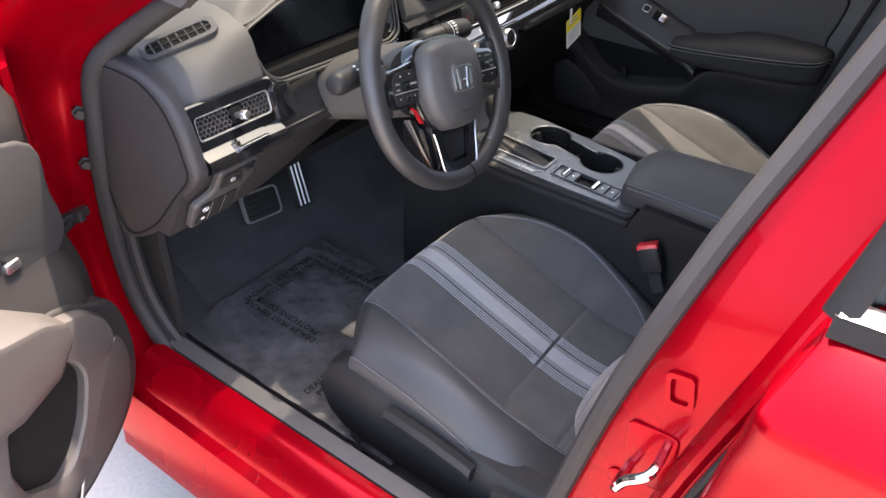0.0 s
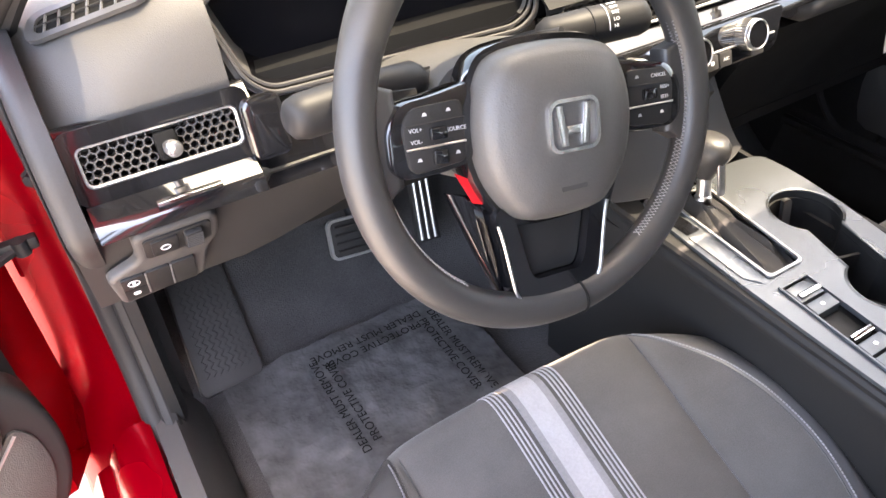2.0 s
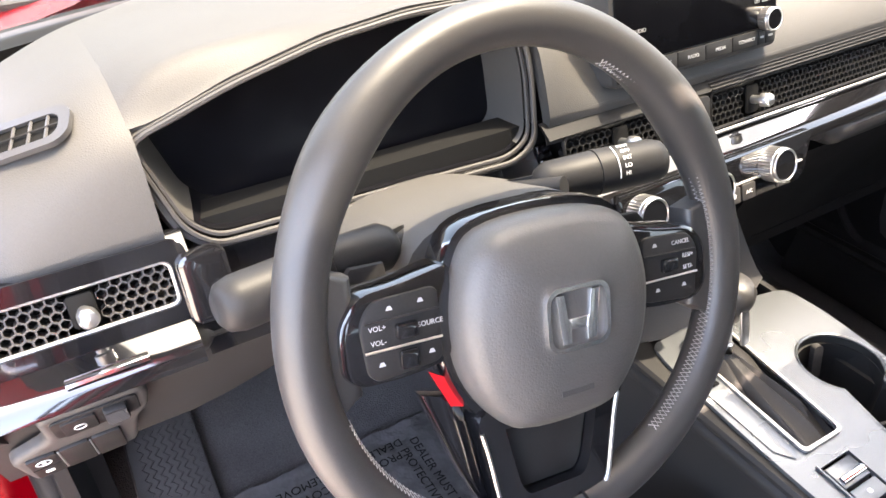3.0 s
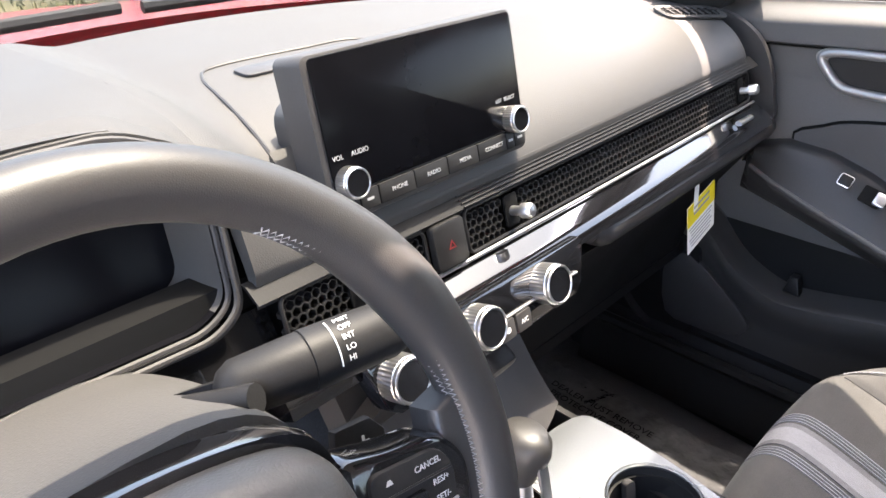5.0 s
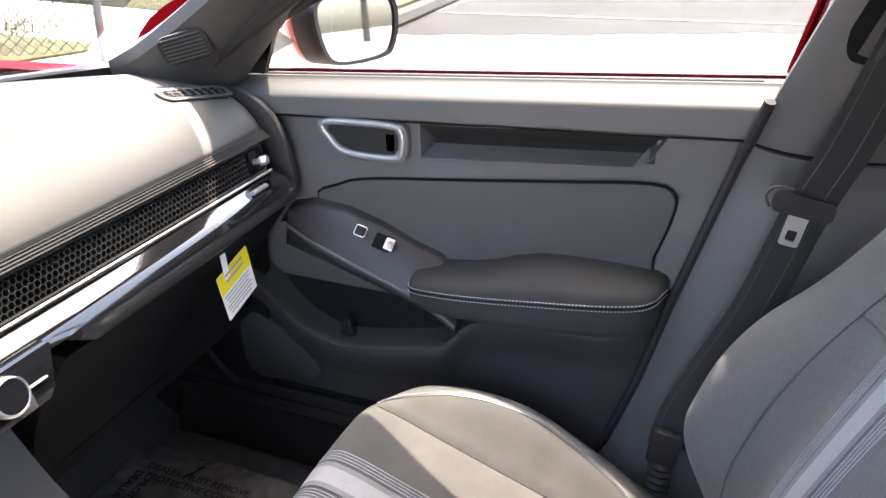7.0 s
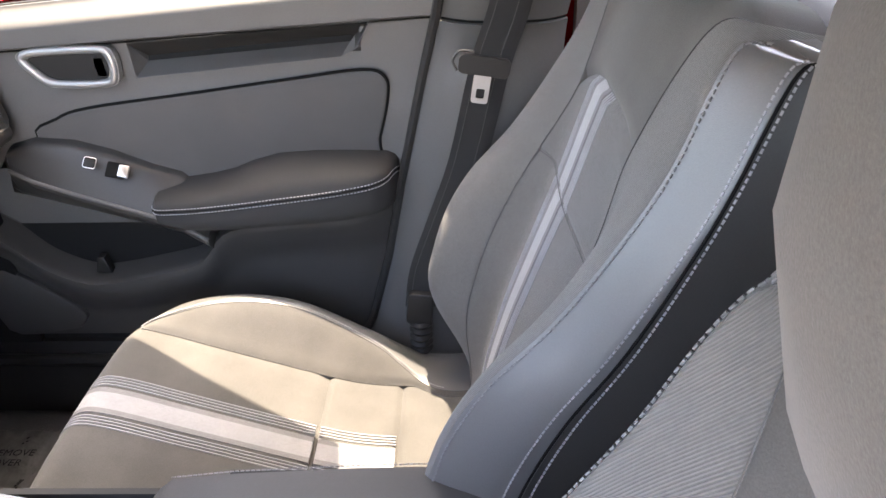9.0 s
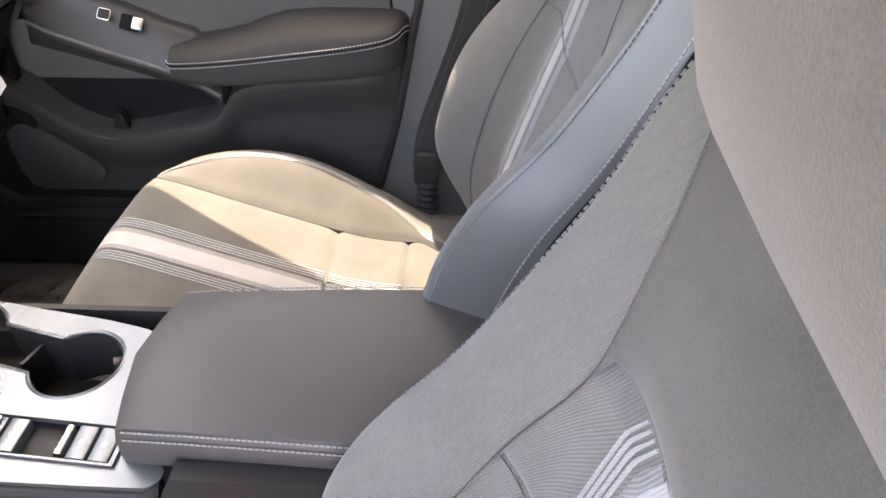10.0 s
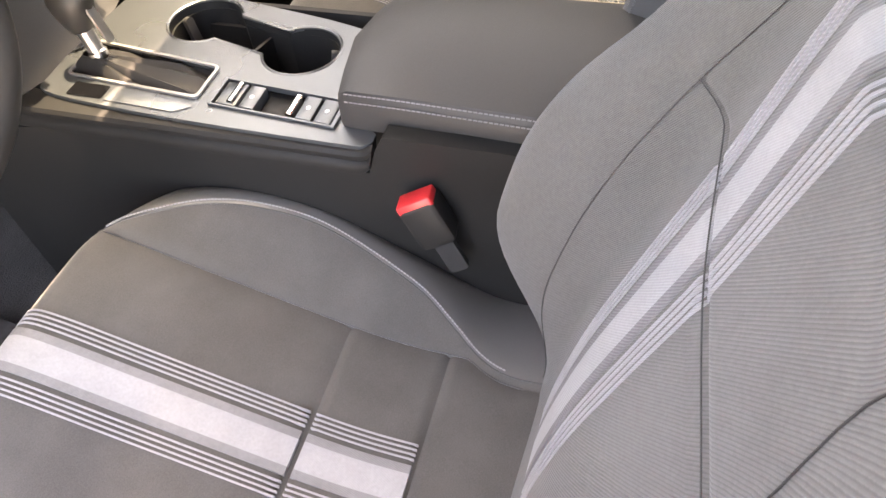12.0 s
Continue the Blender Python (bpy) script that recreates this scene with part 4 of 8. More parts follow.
wheel_sw = part("thumbwheel", prism(rrect(0.018, 0.030, 0.002, 3, 0.034, 0.036), lambda a, b, c: kq(a, b, c + 0.002), 0.006, 0.002), M_DARK, pod)
for k in range(7):
    part("ridge", tube([kq(0.0260, 0.0245 + 0.0038 * k, 0.0082), kq(0.0420, 0.0245 + 0.0038 * k, 0.0082)], 0.0009, 5), M_TRIM, wheel_sw)
for k in range(3):
    sw = part("push_switch", prism(rrect(0.0235, 0.052, 0.002, 3, -0.033 + 0.0260 * k, -0.036), kq, 0.003, 0.001), M_DARK, pod)
    if k == 0:
        part("symbol", tube([kq(-0.033 + 0.0058 * math.cos(t), -0.022 + 0.0058 * math.sin(t), 0.0035) for t in span(0, 6.28, 16)], 0.0006, 5), M_WHITEINK, sw)
        part("symbol", prism(rrect(0.003, 0.005, 0.001, 2, -0.033, -0.022), lambda a, b, c: kq(a, b, c + 0.003), 0.0006), M_WHITEINK, sw)
        part("symbol", prism(rrect(0.007, 0.006, 0.001, 2, -0.033, -0.048), lambda a, b, c: kq(a, b, c + 0.003), 0.0006), M_WHITEINK, sw)
        part("split_line", tube([kq(-0.044, -0.036, 0.0031), kq(-0.022, -0.036, 0.0031)], 0.0005, 4), M_INK, sw)
    else:
        part("chrome_line", tube([kq(-0.033 + 0.0260 * k - 0.0132, -0.060, 0.002), kq(-0.033 + 0.0260 * k - 0.0132, -0.012, 0.002)], 0.0009, 5), M_SATIN, pod)
part("bonnet_release", tube(catmull([(-0.60, 0.445, 0.662), (-0.575, 0.435, 0.655), (-0.550, 0.43, 0.665), (-0.535, 0.43, 0.675)], 5), 0.006, 8, flat=0.6), M_DARK, dash)

# glovebox and underside on the passenger's side, blackened for the footwell's shade
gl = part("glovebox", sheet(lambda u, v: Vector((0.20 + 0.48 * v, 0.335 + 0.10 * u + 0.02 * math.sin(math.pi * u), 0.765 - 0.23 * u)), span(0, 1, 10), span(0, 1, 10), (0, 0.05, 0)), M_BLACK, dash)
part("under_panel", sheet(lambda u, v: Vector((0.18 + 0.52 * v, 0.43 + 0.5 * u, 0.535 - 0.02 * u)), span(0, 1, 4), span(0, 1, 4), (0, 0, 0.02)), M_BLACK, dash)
part("under_panel", sheet(lambda u, v: Vector((-0.70 + 0.56 * v, 0.45 + 0.45 * u, 0.650 + 0.06 * u)), span(0, 1, 4), span(0, 1, 4), (0, 0, 0.02)), M_INK, dash)
part("dash_core", box(-0.70, 0.70, 0.46, 0.98, 0.72, 0.86, 0.02), M_INK, dash)
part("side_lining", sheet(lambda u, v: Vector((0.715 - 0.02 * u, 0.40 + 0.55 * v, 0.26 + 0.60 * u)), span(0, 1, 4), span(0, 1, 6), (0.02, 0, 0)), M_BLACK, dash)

# side demister grilles in the pad
def demister(cx, cy, side):
    side_low = cx < 0
    mid, bx, by = pad_at(cx, cy), pad_at(cx + 0.02, cy) - pad_at(cx - 0.02, cy), pad_at(cx, cy + 0.02) - pad_at(cx, cy - 0.02)
    pl = axes(mid + Vector((0, 0, 0.001)), bx + by * (0.35 * side), by)
    fr = part("demister", ring_plate(rrect(0.122, 0.042, 0.015, 5), rrect(0.104, 0.026, 0.010, 5), pl, 0.0045 if side_low else 0.0022), M_POD if side_low else M_DASH, dash)
    part("demister_well", prism(rrect(0.104, 0.026, 0.010, 5), pl, 0.0015), M_INK, fr)
    for k in range(7):
        part("fin", tube([pl(-0.042 + 0.014 * k, -0.0125, 0.003), pl(-0.042 + 0.014 * k, 0.0125, 0.003)], 0.0014, 5), M_POD, fr)
    part("fin", tube([pl(-0.051, 0.0, 0.0036), pl(0.051, 0.0, 0.0036)], 0.0010, 5), M_DARK, fr)


demister(-0.642, 0.442, -1)
demister(0.622, 0.445, -1)
# speaker lid in the middle of the pad
lid = catmull([(-0.118, 0.40, 0), (-0.095, 0.52, 0), (-0.075, 0.590, 0), (-0.045, 0.615, 0), (0.06, 0.612, 0), (0.13, 0.60, 0), (0.15, 0.50, 0), (0.15, 0.40, 0)], 6)
part("speaker_lid", tube([pad_at(p.x, p.y, 0.0006) for p in lid], 0.0016, 5), M_TRIM, dash)
part("sensor_cover", prism(rrect(0.07, 0.030, 0.008), axes(pad_at(-0.010, 0.575, 0.0005), (1, 0, 0), pad_at(0, 0.60) - pad_at(0, 0.55)), 0.0025, 0.001), M_TRIM, dash)

# ---- touchscreen unit ----
unit = thing("touchscreen_unit", "switched-off black touchscreen with two chrome knobs standing on the dash", "screen", (0.01, 0.38, 0.90))
tilt = Vector((0, 0.22, 0.975)).normalized()
sp = axes((0.008, 0.371, 0.977), (1, 0, 0), tilt)
part("housing", prism(rrect(0.240, 0.130, 0.008, 4), lambda a, b, c: sp(a, b, c - 0.034), 0.034, 0.003), M_TRIM, unit)
part("housing_back", prism(rrect(0.210, 0.10, 0.02, 4, 0.0, -0.02), lambda a, b, c: sp(a, b, c - 0.075), 0.045), M_TRIM, unit)
part("display", prism(rrect(0.229, 0.104, 0.004, 4, 0.001, 0.010), lambda a, b, c: sp(a, b, c + 0.0002), 0.0016, 0.0006), M_SCREEN, unit)
words = (("", 0.020), ("", 0.020), ("PHONE", 0.040), ("RADIO", 0.040), ("MEDIA", 0.040), ("CONNECT", 0.040), ("", 0.012), ("", 0.015))
bx = -0.1135
for w, bw in words:
    key = part("key", prism(rrect(bw - 0.0008, 0.0165, 0.0012, 2, bx + bw / 2, -0.0520), lambda a, b, c: sp(a, b, c + 0.0002), 0.003, 0.0008), M_DARK, unit)
    if w:
        lettering(w, 0.0052, lambda a, b, c, bx=bx, bw=bw: sp(bx + bw / 2 + a + 0.002, -0.0520 + b, c + 0.0033), M_GREYINK, key)
    else:
        part("symbol", prism(rrect(min(0.007, bw * 0.5), 0.0022, 0.0005, 1, bx + bw / 2, -0.052), lambda a, b, c: sp(a, b, c + 0.0032), 0.0003), M_GREYINK, key)
    bx += bw
for kx, kz, w in ((-0.1005, -0.0335, "VOL"), (0.0985, -0.0335, "LIST SELECT")):
    gloss_knob("dial", unit, sp(kx, kz, 0.001), sp(0, 0, 1) - sp(0, 0, 0), 0.0128, 0.014, "knurled chrome dial")
lettering("VOL", 0.0055, lambda a, b, c: sp(-0.1055 + a, -0.0135 + b, c + 0.002), M_GREYINK, unit)
lettering("AUDIO", 0.0055, lambda a, b, c: sp(-0.0835 + a, -0.0135 + b, c + 0.002), M_GREYINK, unit)
lettering("LIST  SELECT", 0.0048, lambda a, b, c: sp(0.094 + a, -0.0135 + b, c + 0.002), M_GREYINK, unit)
part("foot", sheet(lambda u, v: Vector((-0.118 + 0.262 * v - 0.02 * u * v, 0.372 + 0.055 * u, 0.909 + 0.050 * u)), span(0, 1, 5), span(0, 1, 10), (0, 0, -0.03)), M_DASH, unit)

# ---- climate panel ----
cpn = thing("climate_panel", "gloss black climate panel with chrome dials and grey keys", "control panel", (0.02, 0.32, 0.76))
cp = axes((0.013, 0.304, 0.796), (1, 0.0, 0.0), (0, 0.30, 0.954))
part("panel", prism([(-0.150, 0.020), (-0.145, 0.026), (0.140, 0.026), (0.146, 0.020), (0.132, -0.020), (0.120, -0.030), (-0.125, -0.030), (-0.138, -0.020)], lambda a, b, c: cp(a, b, c - 0.012), 0.018, 0.003), M_PIANO, cpn)
part("chrome_line", tube([cp(a, -0.007, 0.0068) for a in span(-0.120, 0.125, 6)], 0.0016, 6), M_SATIN, cpn)
for k, kx in enumerate((-0.122, -0.026, 0.072)):
    gloss_knob("dial", cpn, cp(kx, 0.003, 0.004), cp(0, 0, 1) - cp(0, 0, 0), 0.0200, 0.024, "knurled chrome dial")
for k, (kx, w) in enumerate(((-0.072, ""), (-0.049, ""), (0.010, ""), (0.034, "A/C"), (0.092, ""))):
    key = part("key", prism(rrect(0.021, 0.019, 0.002, 3, kx, -0.0185), lambda a, b, c: cp(a, b, c + 0.005), 0.004, 0.001), M_TRIM, cpn)
    if w:
        lettering(w, 0.0062, lambda a, b, c, kx=kx: cp(kx + a, -0.0185 + b, c + 0.0092), M_WHITEINK, key)
    else:
        part("symbol", prism(scaled(rrect(0.0062, 0.0055, 0.002, 2, kx, -0.0185), 1), lambda a, b, c: cp(a, b, c + 0.009), 0.0003), M_WHITEINK, key)
stack = part("socket_panel", sheet(lambda u, v: Vector((-0.10 + 0.20 * v, 0.318 + 0.055 * u, 0.762 - 0.085 * u)), span(0, 1, 5), span(0, 1, 5), (0, 0.02, 0)), M_DARK, cpn)
up = axes((-0.045, 0.330, 0.742), (1, 0, 0), (0, -0.54, 0.84))
usb = part("usb_socket", prism(rrect(0.042, 0.026, 0.004), up, 0.008, 0.002), M_DARK, stack)
part("usb_slot", ring_plate(rrect(0.013, 0.0075, 0.001, 2), rrect(0.010, 0.0045, 0.0008, 2), lambda a, b, c: up(a, b - 0.003, c + 0.008), 0.0008), M_CHROME, usb)
pp = axes((0.030, 0.318, 0.735), (1, 0, 0), (0, -0.54, 0.84))
part("power_socket_cap", prism(scaled(rrect(0.040, 0.032, 0.013, 5), 1), pp, 0.020, 0.005), M_DARK, stack)

# ---- steering wheel ----
WC = Vector((-0.348, 0.159, 0.893))
wheel_tilt = radians(21.5)
w_n = Vector((0, -math.cos(wheel_tilt), math.sin(wheel_tilt)))
w_roll = radians(-8)
w_u0 = Vector((0, math.sin(wheel_tilt), math.cos(wheel_tilt)))
w_a = Vector((1, 0, 0)) * math.cos(w_roll) + w_u0 * math.sin(w_roll)
w_b = w_n.cross(w_a)
wh = thing("steering_wheel", "black leather steering wheel with gloss black spokes and pale cross stitching", "steering wheel", WC - Vector((0, 0, 0.18)))


def wr(a, b, c):
    """A place on the wheel, counted from the middle of the rim."""
    return WC + w_a * a + w_b * b + w_n * c


def wp(a, b, c):
    """The same for the spokes, which sit a little below the middle."""
    return wr(a, b - 0.004, c)


def wh_hub(a, b, c):
    return wr(a, b - 0.014, c)


def rim_reach(t):
    """Radius of the slightly flattened rim, in its straight-ahead sense."""
    q = t + w_roll
    return RIM * (1 - 0.018 * math.cos(2 * q) - 0.014 * math.sin(3 * q))


RIM, RM = 0.1738, 0.0164
rim_path, rim_r = [], []
for i in range(96):
    t = 2 * math.pi * i / 96
    g = math.sin(t)
    rim_path.append(wr(rim_reach(t) * math.cos(t), rim_reach(t) * g, 0))
    bulge = 0.0026 * (math.exp(-((t - radians(40)) / 0.25) ** 2) + math.exp(-((t - radians(140)) / 0.25) ** 2))
    rim_r.append(RM + bulge)
rim = part("rim", tube(rim_path, rim_r, 20, True, up=w_n), M_LEATHER, wh)
for deg in (33, 147, 278):
    t = radians(deg)
    c = wr(rim_reach(t) * math.cos(t), rim_reach(t) * math.sin(t), 0)
    rad = (c - WC).normalized()
    part("seam", tube([c + rad * (math.cos(q) * (RM + 0.0006)) + w_n * (math.sin(q) * (RM + 0.0006)) for q in span(0, 2 * math.pi, 24)], 0.0012, 6), M_INK, rim)
# cross stitching inside the rim: two threads that change sides at every stitch
for a0, a1 in ((-54, 70), (200, 236)):
    n = int(abs(a1 - a0) / 1.25)
    for strand in (0, 1):
        pts = []
        for k in range(n):
            t = radians(a0 + (a1 - a0) * k / n)
            side = radians(30 if (k + strand) % 2 else 4)
            rr, cc = rim_reach(t) - (RM + 0.0002) * math.cos(side), (RM + 0.0002) * math.sin(side)
            pts.append(wr(rr * math.cos(t), rr * math.sin(t), cc))
        part("stitching", tube(pts, 0.0005, 5), M_THREAD, rim, "pale cross stitching")

# airbag cover: domed, with a rounded shield outline
hub_out = catmull([(-0.068, 0.046, 0), (-0.050, 0.066, 0), (0.0, 0.072, 0), (0.050, 0.066, 0), (0.068, 0.046, 0), (0.076, 0.010, 0), (0.070, -0.030, 0), (0.050, -0.062, 0), (0.028, -0.074, 0), (-0.028, -0.074, 0), (-0.050, -0.062, 0), (-0.070, -0.030, 0), (-0.076, 0.010, 0)], 4, True)
hub_rings = []
for f, c in ((1.0, -0.015), (1.0, 0.010), (0.985, 0.020), (0.94, 0.028), (0.84, 0.034), (0.74, 0.0365), (0.70, 0.0385), (0.45, 0.0415), (0.2, 0.0425), (0.02, 0.043)):
    hub_rings.append([wh_hub(p.x * f, p.y * f, c) for p in hub_out])
part("airbag_cover", loft(hub_rings), M_HUB, wh, angle=60)
emb = part("emblem_frame", ring_plate(rrect(0.050, 0.043, 0.010, 5), rrect(0.044, 0.037, 0.008, 5), lambda a, b, c: wh_hub(a, b + 0.005, c + 0.041), 0.0045), M_EMBLEM, wh, "chrome emblem frame")
part("emblem_shape", join(*[prism([(s * 0.0175, 0.0165), (s * 0.0105, 0.0165), (s * 0.0085, 0.001), (s * 0.0062, -0.0035), (s * 0.0062, -0.0165), (s * 0.0135, -0.0165)], lambda a, b, c: wh_hub(a, b + 0.005, c + 0.0415), 0.0035, 0.0008) for s in (-1, 1)],
     prism(rrect(0.018, 0.0075, 0.001, 2, 0, -0.004), lambda a, b, c: wh_hub(a, b + 0.005, c + 0.0415), 0.003, 0.0008)), M_EMBLEM, emb)
part("moulded_mark", prism(rrect(0.026, 0.004, 0.001, 2, 0.0, -0.047), lambda a, b, c: wh_hub(a, b, c + 0.0385), 0.0012), M_TRIM, wh)
# gloss surround ring behind the cover, spokes, button pods
part("hub_surround", loft([[wh_hub(p.x * f, p.y * f, c) for p in hub_out] for f, c in ((1.08, -0.020), (1.09, -0.002), (1.07, 0.004), (1.0, 0.004))]), M_PIANO, wh)
for s in (-1, 1):
    sp_out = [(s * a, b) for a, b in ((0.070, 0.040), (0.105, 0.033), (0.135, 0.030), (0.150, 0.012), (0.150, -0.020), (0.138, -0.030), (0.105, -0.030), (0.074, -0.026))]
    sp_out = rounded(sp_out, 0.010)
    spoke = part("spoke", prism(sp_out, lambda a, b, c: wp(a, b, c - 0.014), 0.024, 0.005), M_PIANO, wh)
    part("spoke_root", prism([(s * a, b) for a, b in ((0.135, 0.040), (0.165, 0.050), (0.165, -0.052), (0.135, -0.036))], lambda a, b, c: wp(a, b, c - 0.014), 0.020, 0.008, 4), M_LEATHER, spoke)
    podo = [(s * a, b) for a, b in ((0.083, 0.027), (0.128, 0.025), (0.137, 0.012), (0.134, -0.021), (0.128, -0.026), (0.083, -0.022))]
    podo = rounded(podo, 0.007)
    podm = part("button_pod", prism(podo, lambda a, b, c: wp(a, b, c + 0.008), 0.005, 0.0015), M_DARK, spoke)
    part("chrome_line", tube([wp(s * 0.083, 0.013, 0.0135), wp(s * 0.134, 0.012, 0.0135)], 0.0007, 5), M_DARK, podm)
    part("chrome_line", tube([wp(s * 0.083, -0.006, 0.0135), wp(s * 0.135, -0.006, 0.0135)], 0.0009, 5), M_CHROME, podm)
    part("roller", prism(rrect(0.015, 0.010, 0.002, 3, s * 0.107, 0.0035), lambda a, b, c: wp(a, b, c + 0.0125), 0.004, 0.0015), M_PIANO, podm)
    if s < 0:
        marks = (("VOL+", -0.126, 0.008), ("VOL-", -0.126, -0.001), ("SOURCE", -0.0905, 0.0045))
        part("roller", prism(rrect(0.013, 0.012, 0.002, 3, -0.107, -0.0150), lambda a, b, c: wp(a, b, c + 0.0125), 0.004, 0.0015), M_PIANO, podm)
        dots = ((-0.117, 0.019), (-0.096, 0.020), (-0.125, -0.015), (-0.091, -0.014))
    else:
        marks = (("CANCEL", 0.119, 0.019), ("RES/+", 0.126, 0.008), ("SET/-", 0.126, -0.001))
        dots = ((0.094, 0.020), (0.096, -0.014), (0.122, -0.014))
    for w, a0, b0 in marks:
        lettering(w, 0.0046, lambda a, b, c, a0=a0, b0=b0: wp(a0 + a, b0 + b, c + 0.0133), M_GREYINK, podm)
    for a0, b0 in dots:
        part("symbol", prism([(a0 - 0.0022, b0 - 0.0012), (a0 + 0.0022, b0 - 0.0012), (a0 + 0.001, b0 + 0.0014), (a0 - 0.001, b0 + 0.0014)], lambda a, b, c: wp(a, b, c + 0.0132), 0.0003), M_GREYINK, podm)
# lower spoke: gloss frame round a matt panel
low_out = [(-0.062, -0.070), (0.062, -0.070), (0.055, -0.095), (0.046, -0.150), (0.034, -0.163), (-0.034, -0.163), (-0.046, -0.150), (-0.055, -0.095)]
low_in = [(-0.042, -0.074), (0.042, -0.074), (0.038, -0.092), (0.030, -0.130), (0.024, -0.140), (-0.024, -0.140), (-0.030, -0.130), (-0.038, -0.092)]
low_out, low_in = rounded(low_out, 0.012), rounded(low_in, 0.008)
lows = part("lower_spoke", ring_plate(low_out, low_in, lambda a, b, c: wp(a, b, c - 0.014), 0.022), M_PIANO, wh)
part("spoke_panel", prism(low_in, lambda a, b, c: wp(a, b, c - 0.016), 0.014, 0.003), M_DARK, lows)
part("spoke_edge", tube([wp(a, b, 0.0085) for a, b in low_out[10:40]], 0.0016, 6), M_CHROME, lows)
for s in (-1, 1):
    part("spoke_fin", prism([(s * a, b) for a, b in ((0.064, -0.060), (0.092, -0.052), (0.070, -0.110), (0.052, -0.150), (0.047, -0.148))], lambda a, b, c: wp(a, b, c - 0.020), 0.012, 0.003), M_PIANO, wh)
part("red_reflector", prism([(-0.088, -0.034), (-0.070, -0.044), (-0.060, -0.066), (-0.074, -0.062)], lambda a, b, c: wp(a, b, c - 0.004), 0.002), M_REDFILM, wh)
for s in (-1, 1):
    pd = part("shift_paddle", prism([(s * a, b) for a, b in ((0.098, 0.036), (0.122, 0.036), (0.131, 0.026), (0.128, -0.008), (0.090, -0.008))], lambda a, b, c: wp(a, b, c - 0.040), 0.006, 0.002), M_DARK, wh)
    if s > 0:
        part("plus_mark", join(prism(rrect(0.008, 0.0018, 0.0004, 1, 0.115, 0.024), lambda a, b, c: wp(a, b, c - 0.0338), 0.0004), prism(rrect(0.0018, 0.008, 0.0004, 1, 0.115, 0.024), lambda a, b, c: wp(a, b, c - 0.0338), 0.0004)), M_WHITEINK, pd)

# ---- steering column with its two stalks ----
col = thing("steering_column", "grey steering column cover with two black control stalks", "steering column", (-0.345, 0.28, 0.80))
rings = []
for s in span(0, 1, 10):
    c = WC + w_n * (-0.045 - 0.20 * s) + Vector((0.004, 0, 0.004 + 0.006 * s))
    w, h = 0.084 + 0.010 * math.sin(math.pi * s), 0.050 - 0.003 * s
    rings.append([c + Vector((math.copysign(abs(math.cos(t)) ** 0.7, math.cos(t)) * w, 0, 0)) + w_u0 * (math.copysign(abs(math.sin(t)) ** 0.8, math.sin(t)) * h + (0.004 if math.sin(t) > 0 else -0.012)) for t in (2 * math.pi * k / 28 for k in range(28))])
part("column_cover", loft(rings), M_HUB, col)
for s in (-1, 1):
    root = WC + Vector((s * 0.080, 0.075, 0.020))
    if s > 0:
        tip, inn = Vector((-0.158, 0.238, 0.905)), Vector((-0.272, 0.262, 0.903))
    else:
        tip, inn = Vector((-0.550, 0.216, 0.924)), Vector((-0.420, 0.240, 0.912))
    ax = (tip - inn).normalized()
    L = (tip - inn).length
    st = part("stalk", lathe([(-0.005, 0.006), (0.0, 0.013), (0.008, 0.0175), (L * 0.42, 0.019), (L * 0.425, 0.0185), (L * 0.43, 0.0195), (L * 0.90, 0.0185), (L * 0.97, 0.016), (L, 0.011), (L, 0.0)], inn, ax, 24), M_DARK, col, "black control stalk")
    part("stalk_arm", tube([inn + ax * 0.004, inn - ax * 0.03 + Vector((0, 0.02, -0.012)), root], 0.009, 10), M_DARK, st)
    upv = (Vector((0.0, -0.62, 0.78)) - ax * ax.dot(Vector((0, -0.62, 0.78)))).normalized()
    sd = ax.cross(upv) * -1
    if s > 0:
        base = inn + ax * (L * 0.60)
        for k, w in enumerate(("MIST", "OFF", "INT", "LO", "HI")):
            g = radians(38 - 19 * k)
            rad = (upv * math.cos(g) + sd * math.sin(g)) * 0.0196
            along = (upv * -math.sin(g) + sd * math.cos(g))
            lettering(w, 0.0050, lambda a, b, c, rad=rad, along=along: base + ax * a + along * b + rad.normalized() * c + rad, M_WHITEINK, st, align="LEFT")
        part("scale_mark", tube([inn + ax * (L * 0.56) + (upv * math.cos(g) + sd * math.sin(g)) * 0.0197 for g in span(radians(45), radians(-48), 8)], 0.0005, 5), M_WHITEINK, st)
    else:
        for k in range(3):
            g = radians(20 - 22 * k)
            part("symbol", prism(rrect(0.006, 0.003, 0.001, 2), axes(inn + ax * (L * 0.62) + (upv * math.cos(g) - sd * math.sin(g)) * 0.0196, ax, upv * -math.sin(g) - sd * math.cos(g)), 0.0003), M_WHITEINK, st)

# ---- pedals ----
brake = thing("brake_pedal", "black ribbed brake pedal with a bright steel edge", "pedal", (-0.316, 0.74, 0.38))
bpl = axes((-0.328, 0.690, 0.410), (0.97, 0.04, -0.16), (0, 0.42, 0.9))
part("pad", prism(rrect(0.112, 0.068, 0.012), bpl, 0.014, 0.004), M_RUBBER, brake)
part("steel_edge", ring_plate(rrect(0.115, 0.071, 0.013), rrect(0.106, 0.062, 0.010), lambda a, b, c: bpl(a, b, c + 0.006), 0.010), M_SATIN, brake, "bright steel edge")
for k in range(4):
    part("rib", tube([bpl(-0.045, -0.021 + 0.014 * k, 0.015), bpl(0.045, -0.021 + 0.014 * k, 0.015)], 0.0032, 6), M_RUBBER, brake)
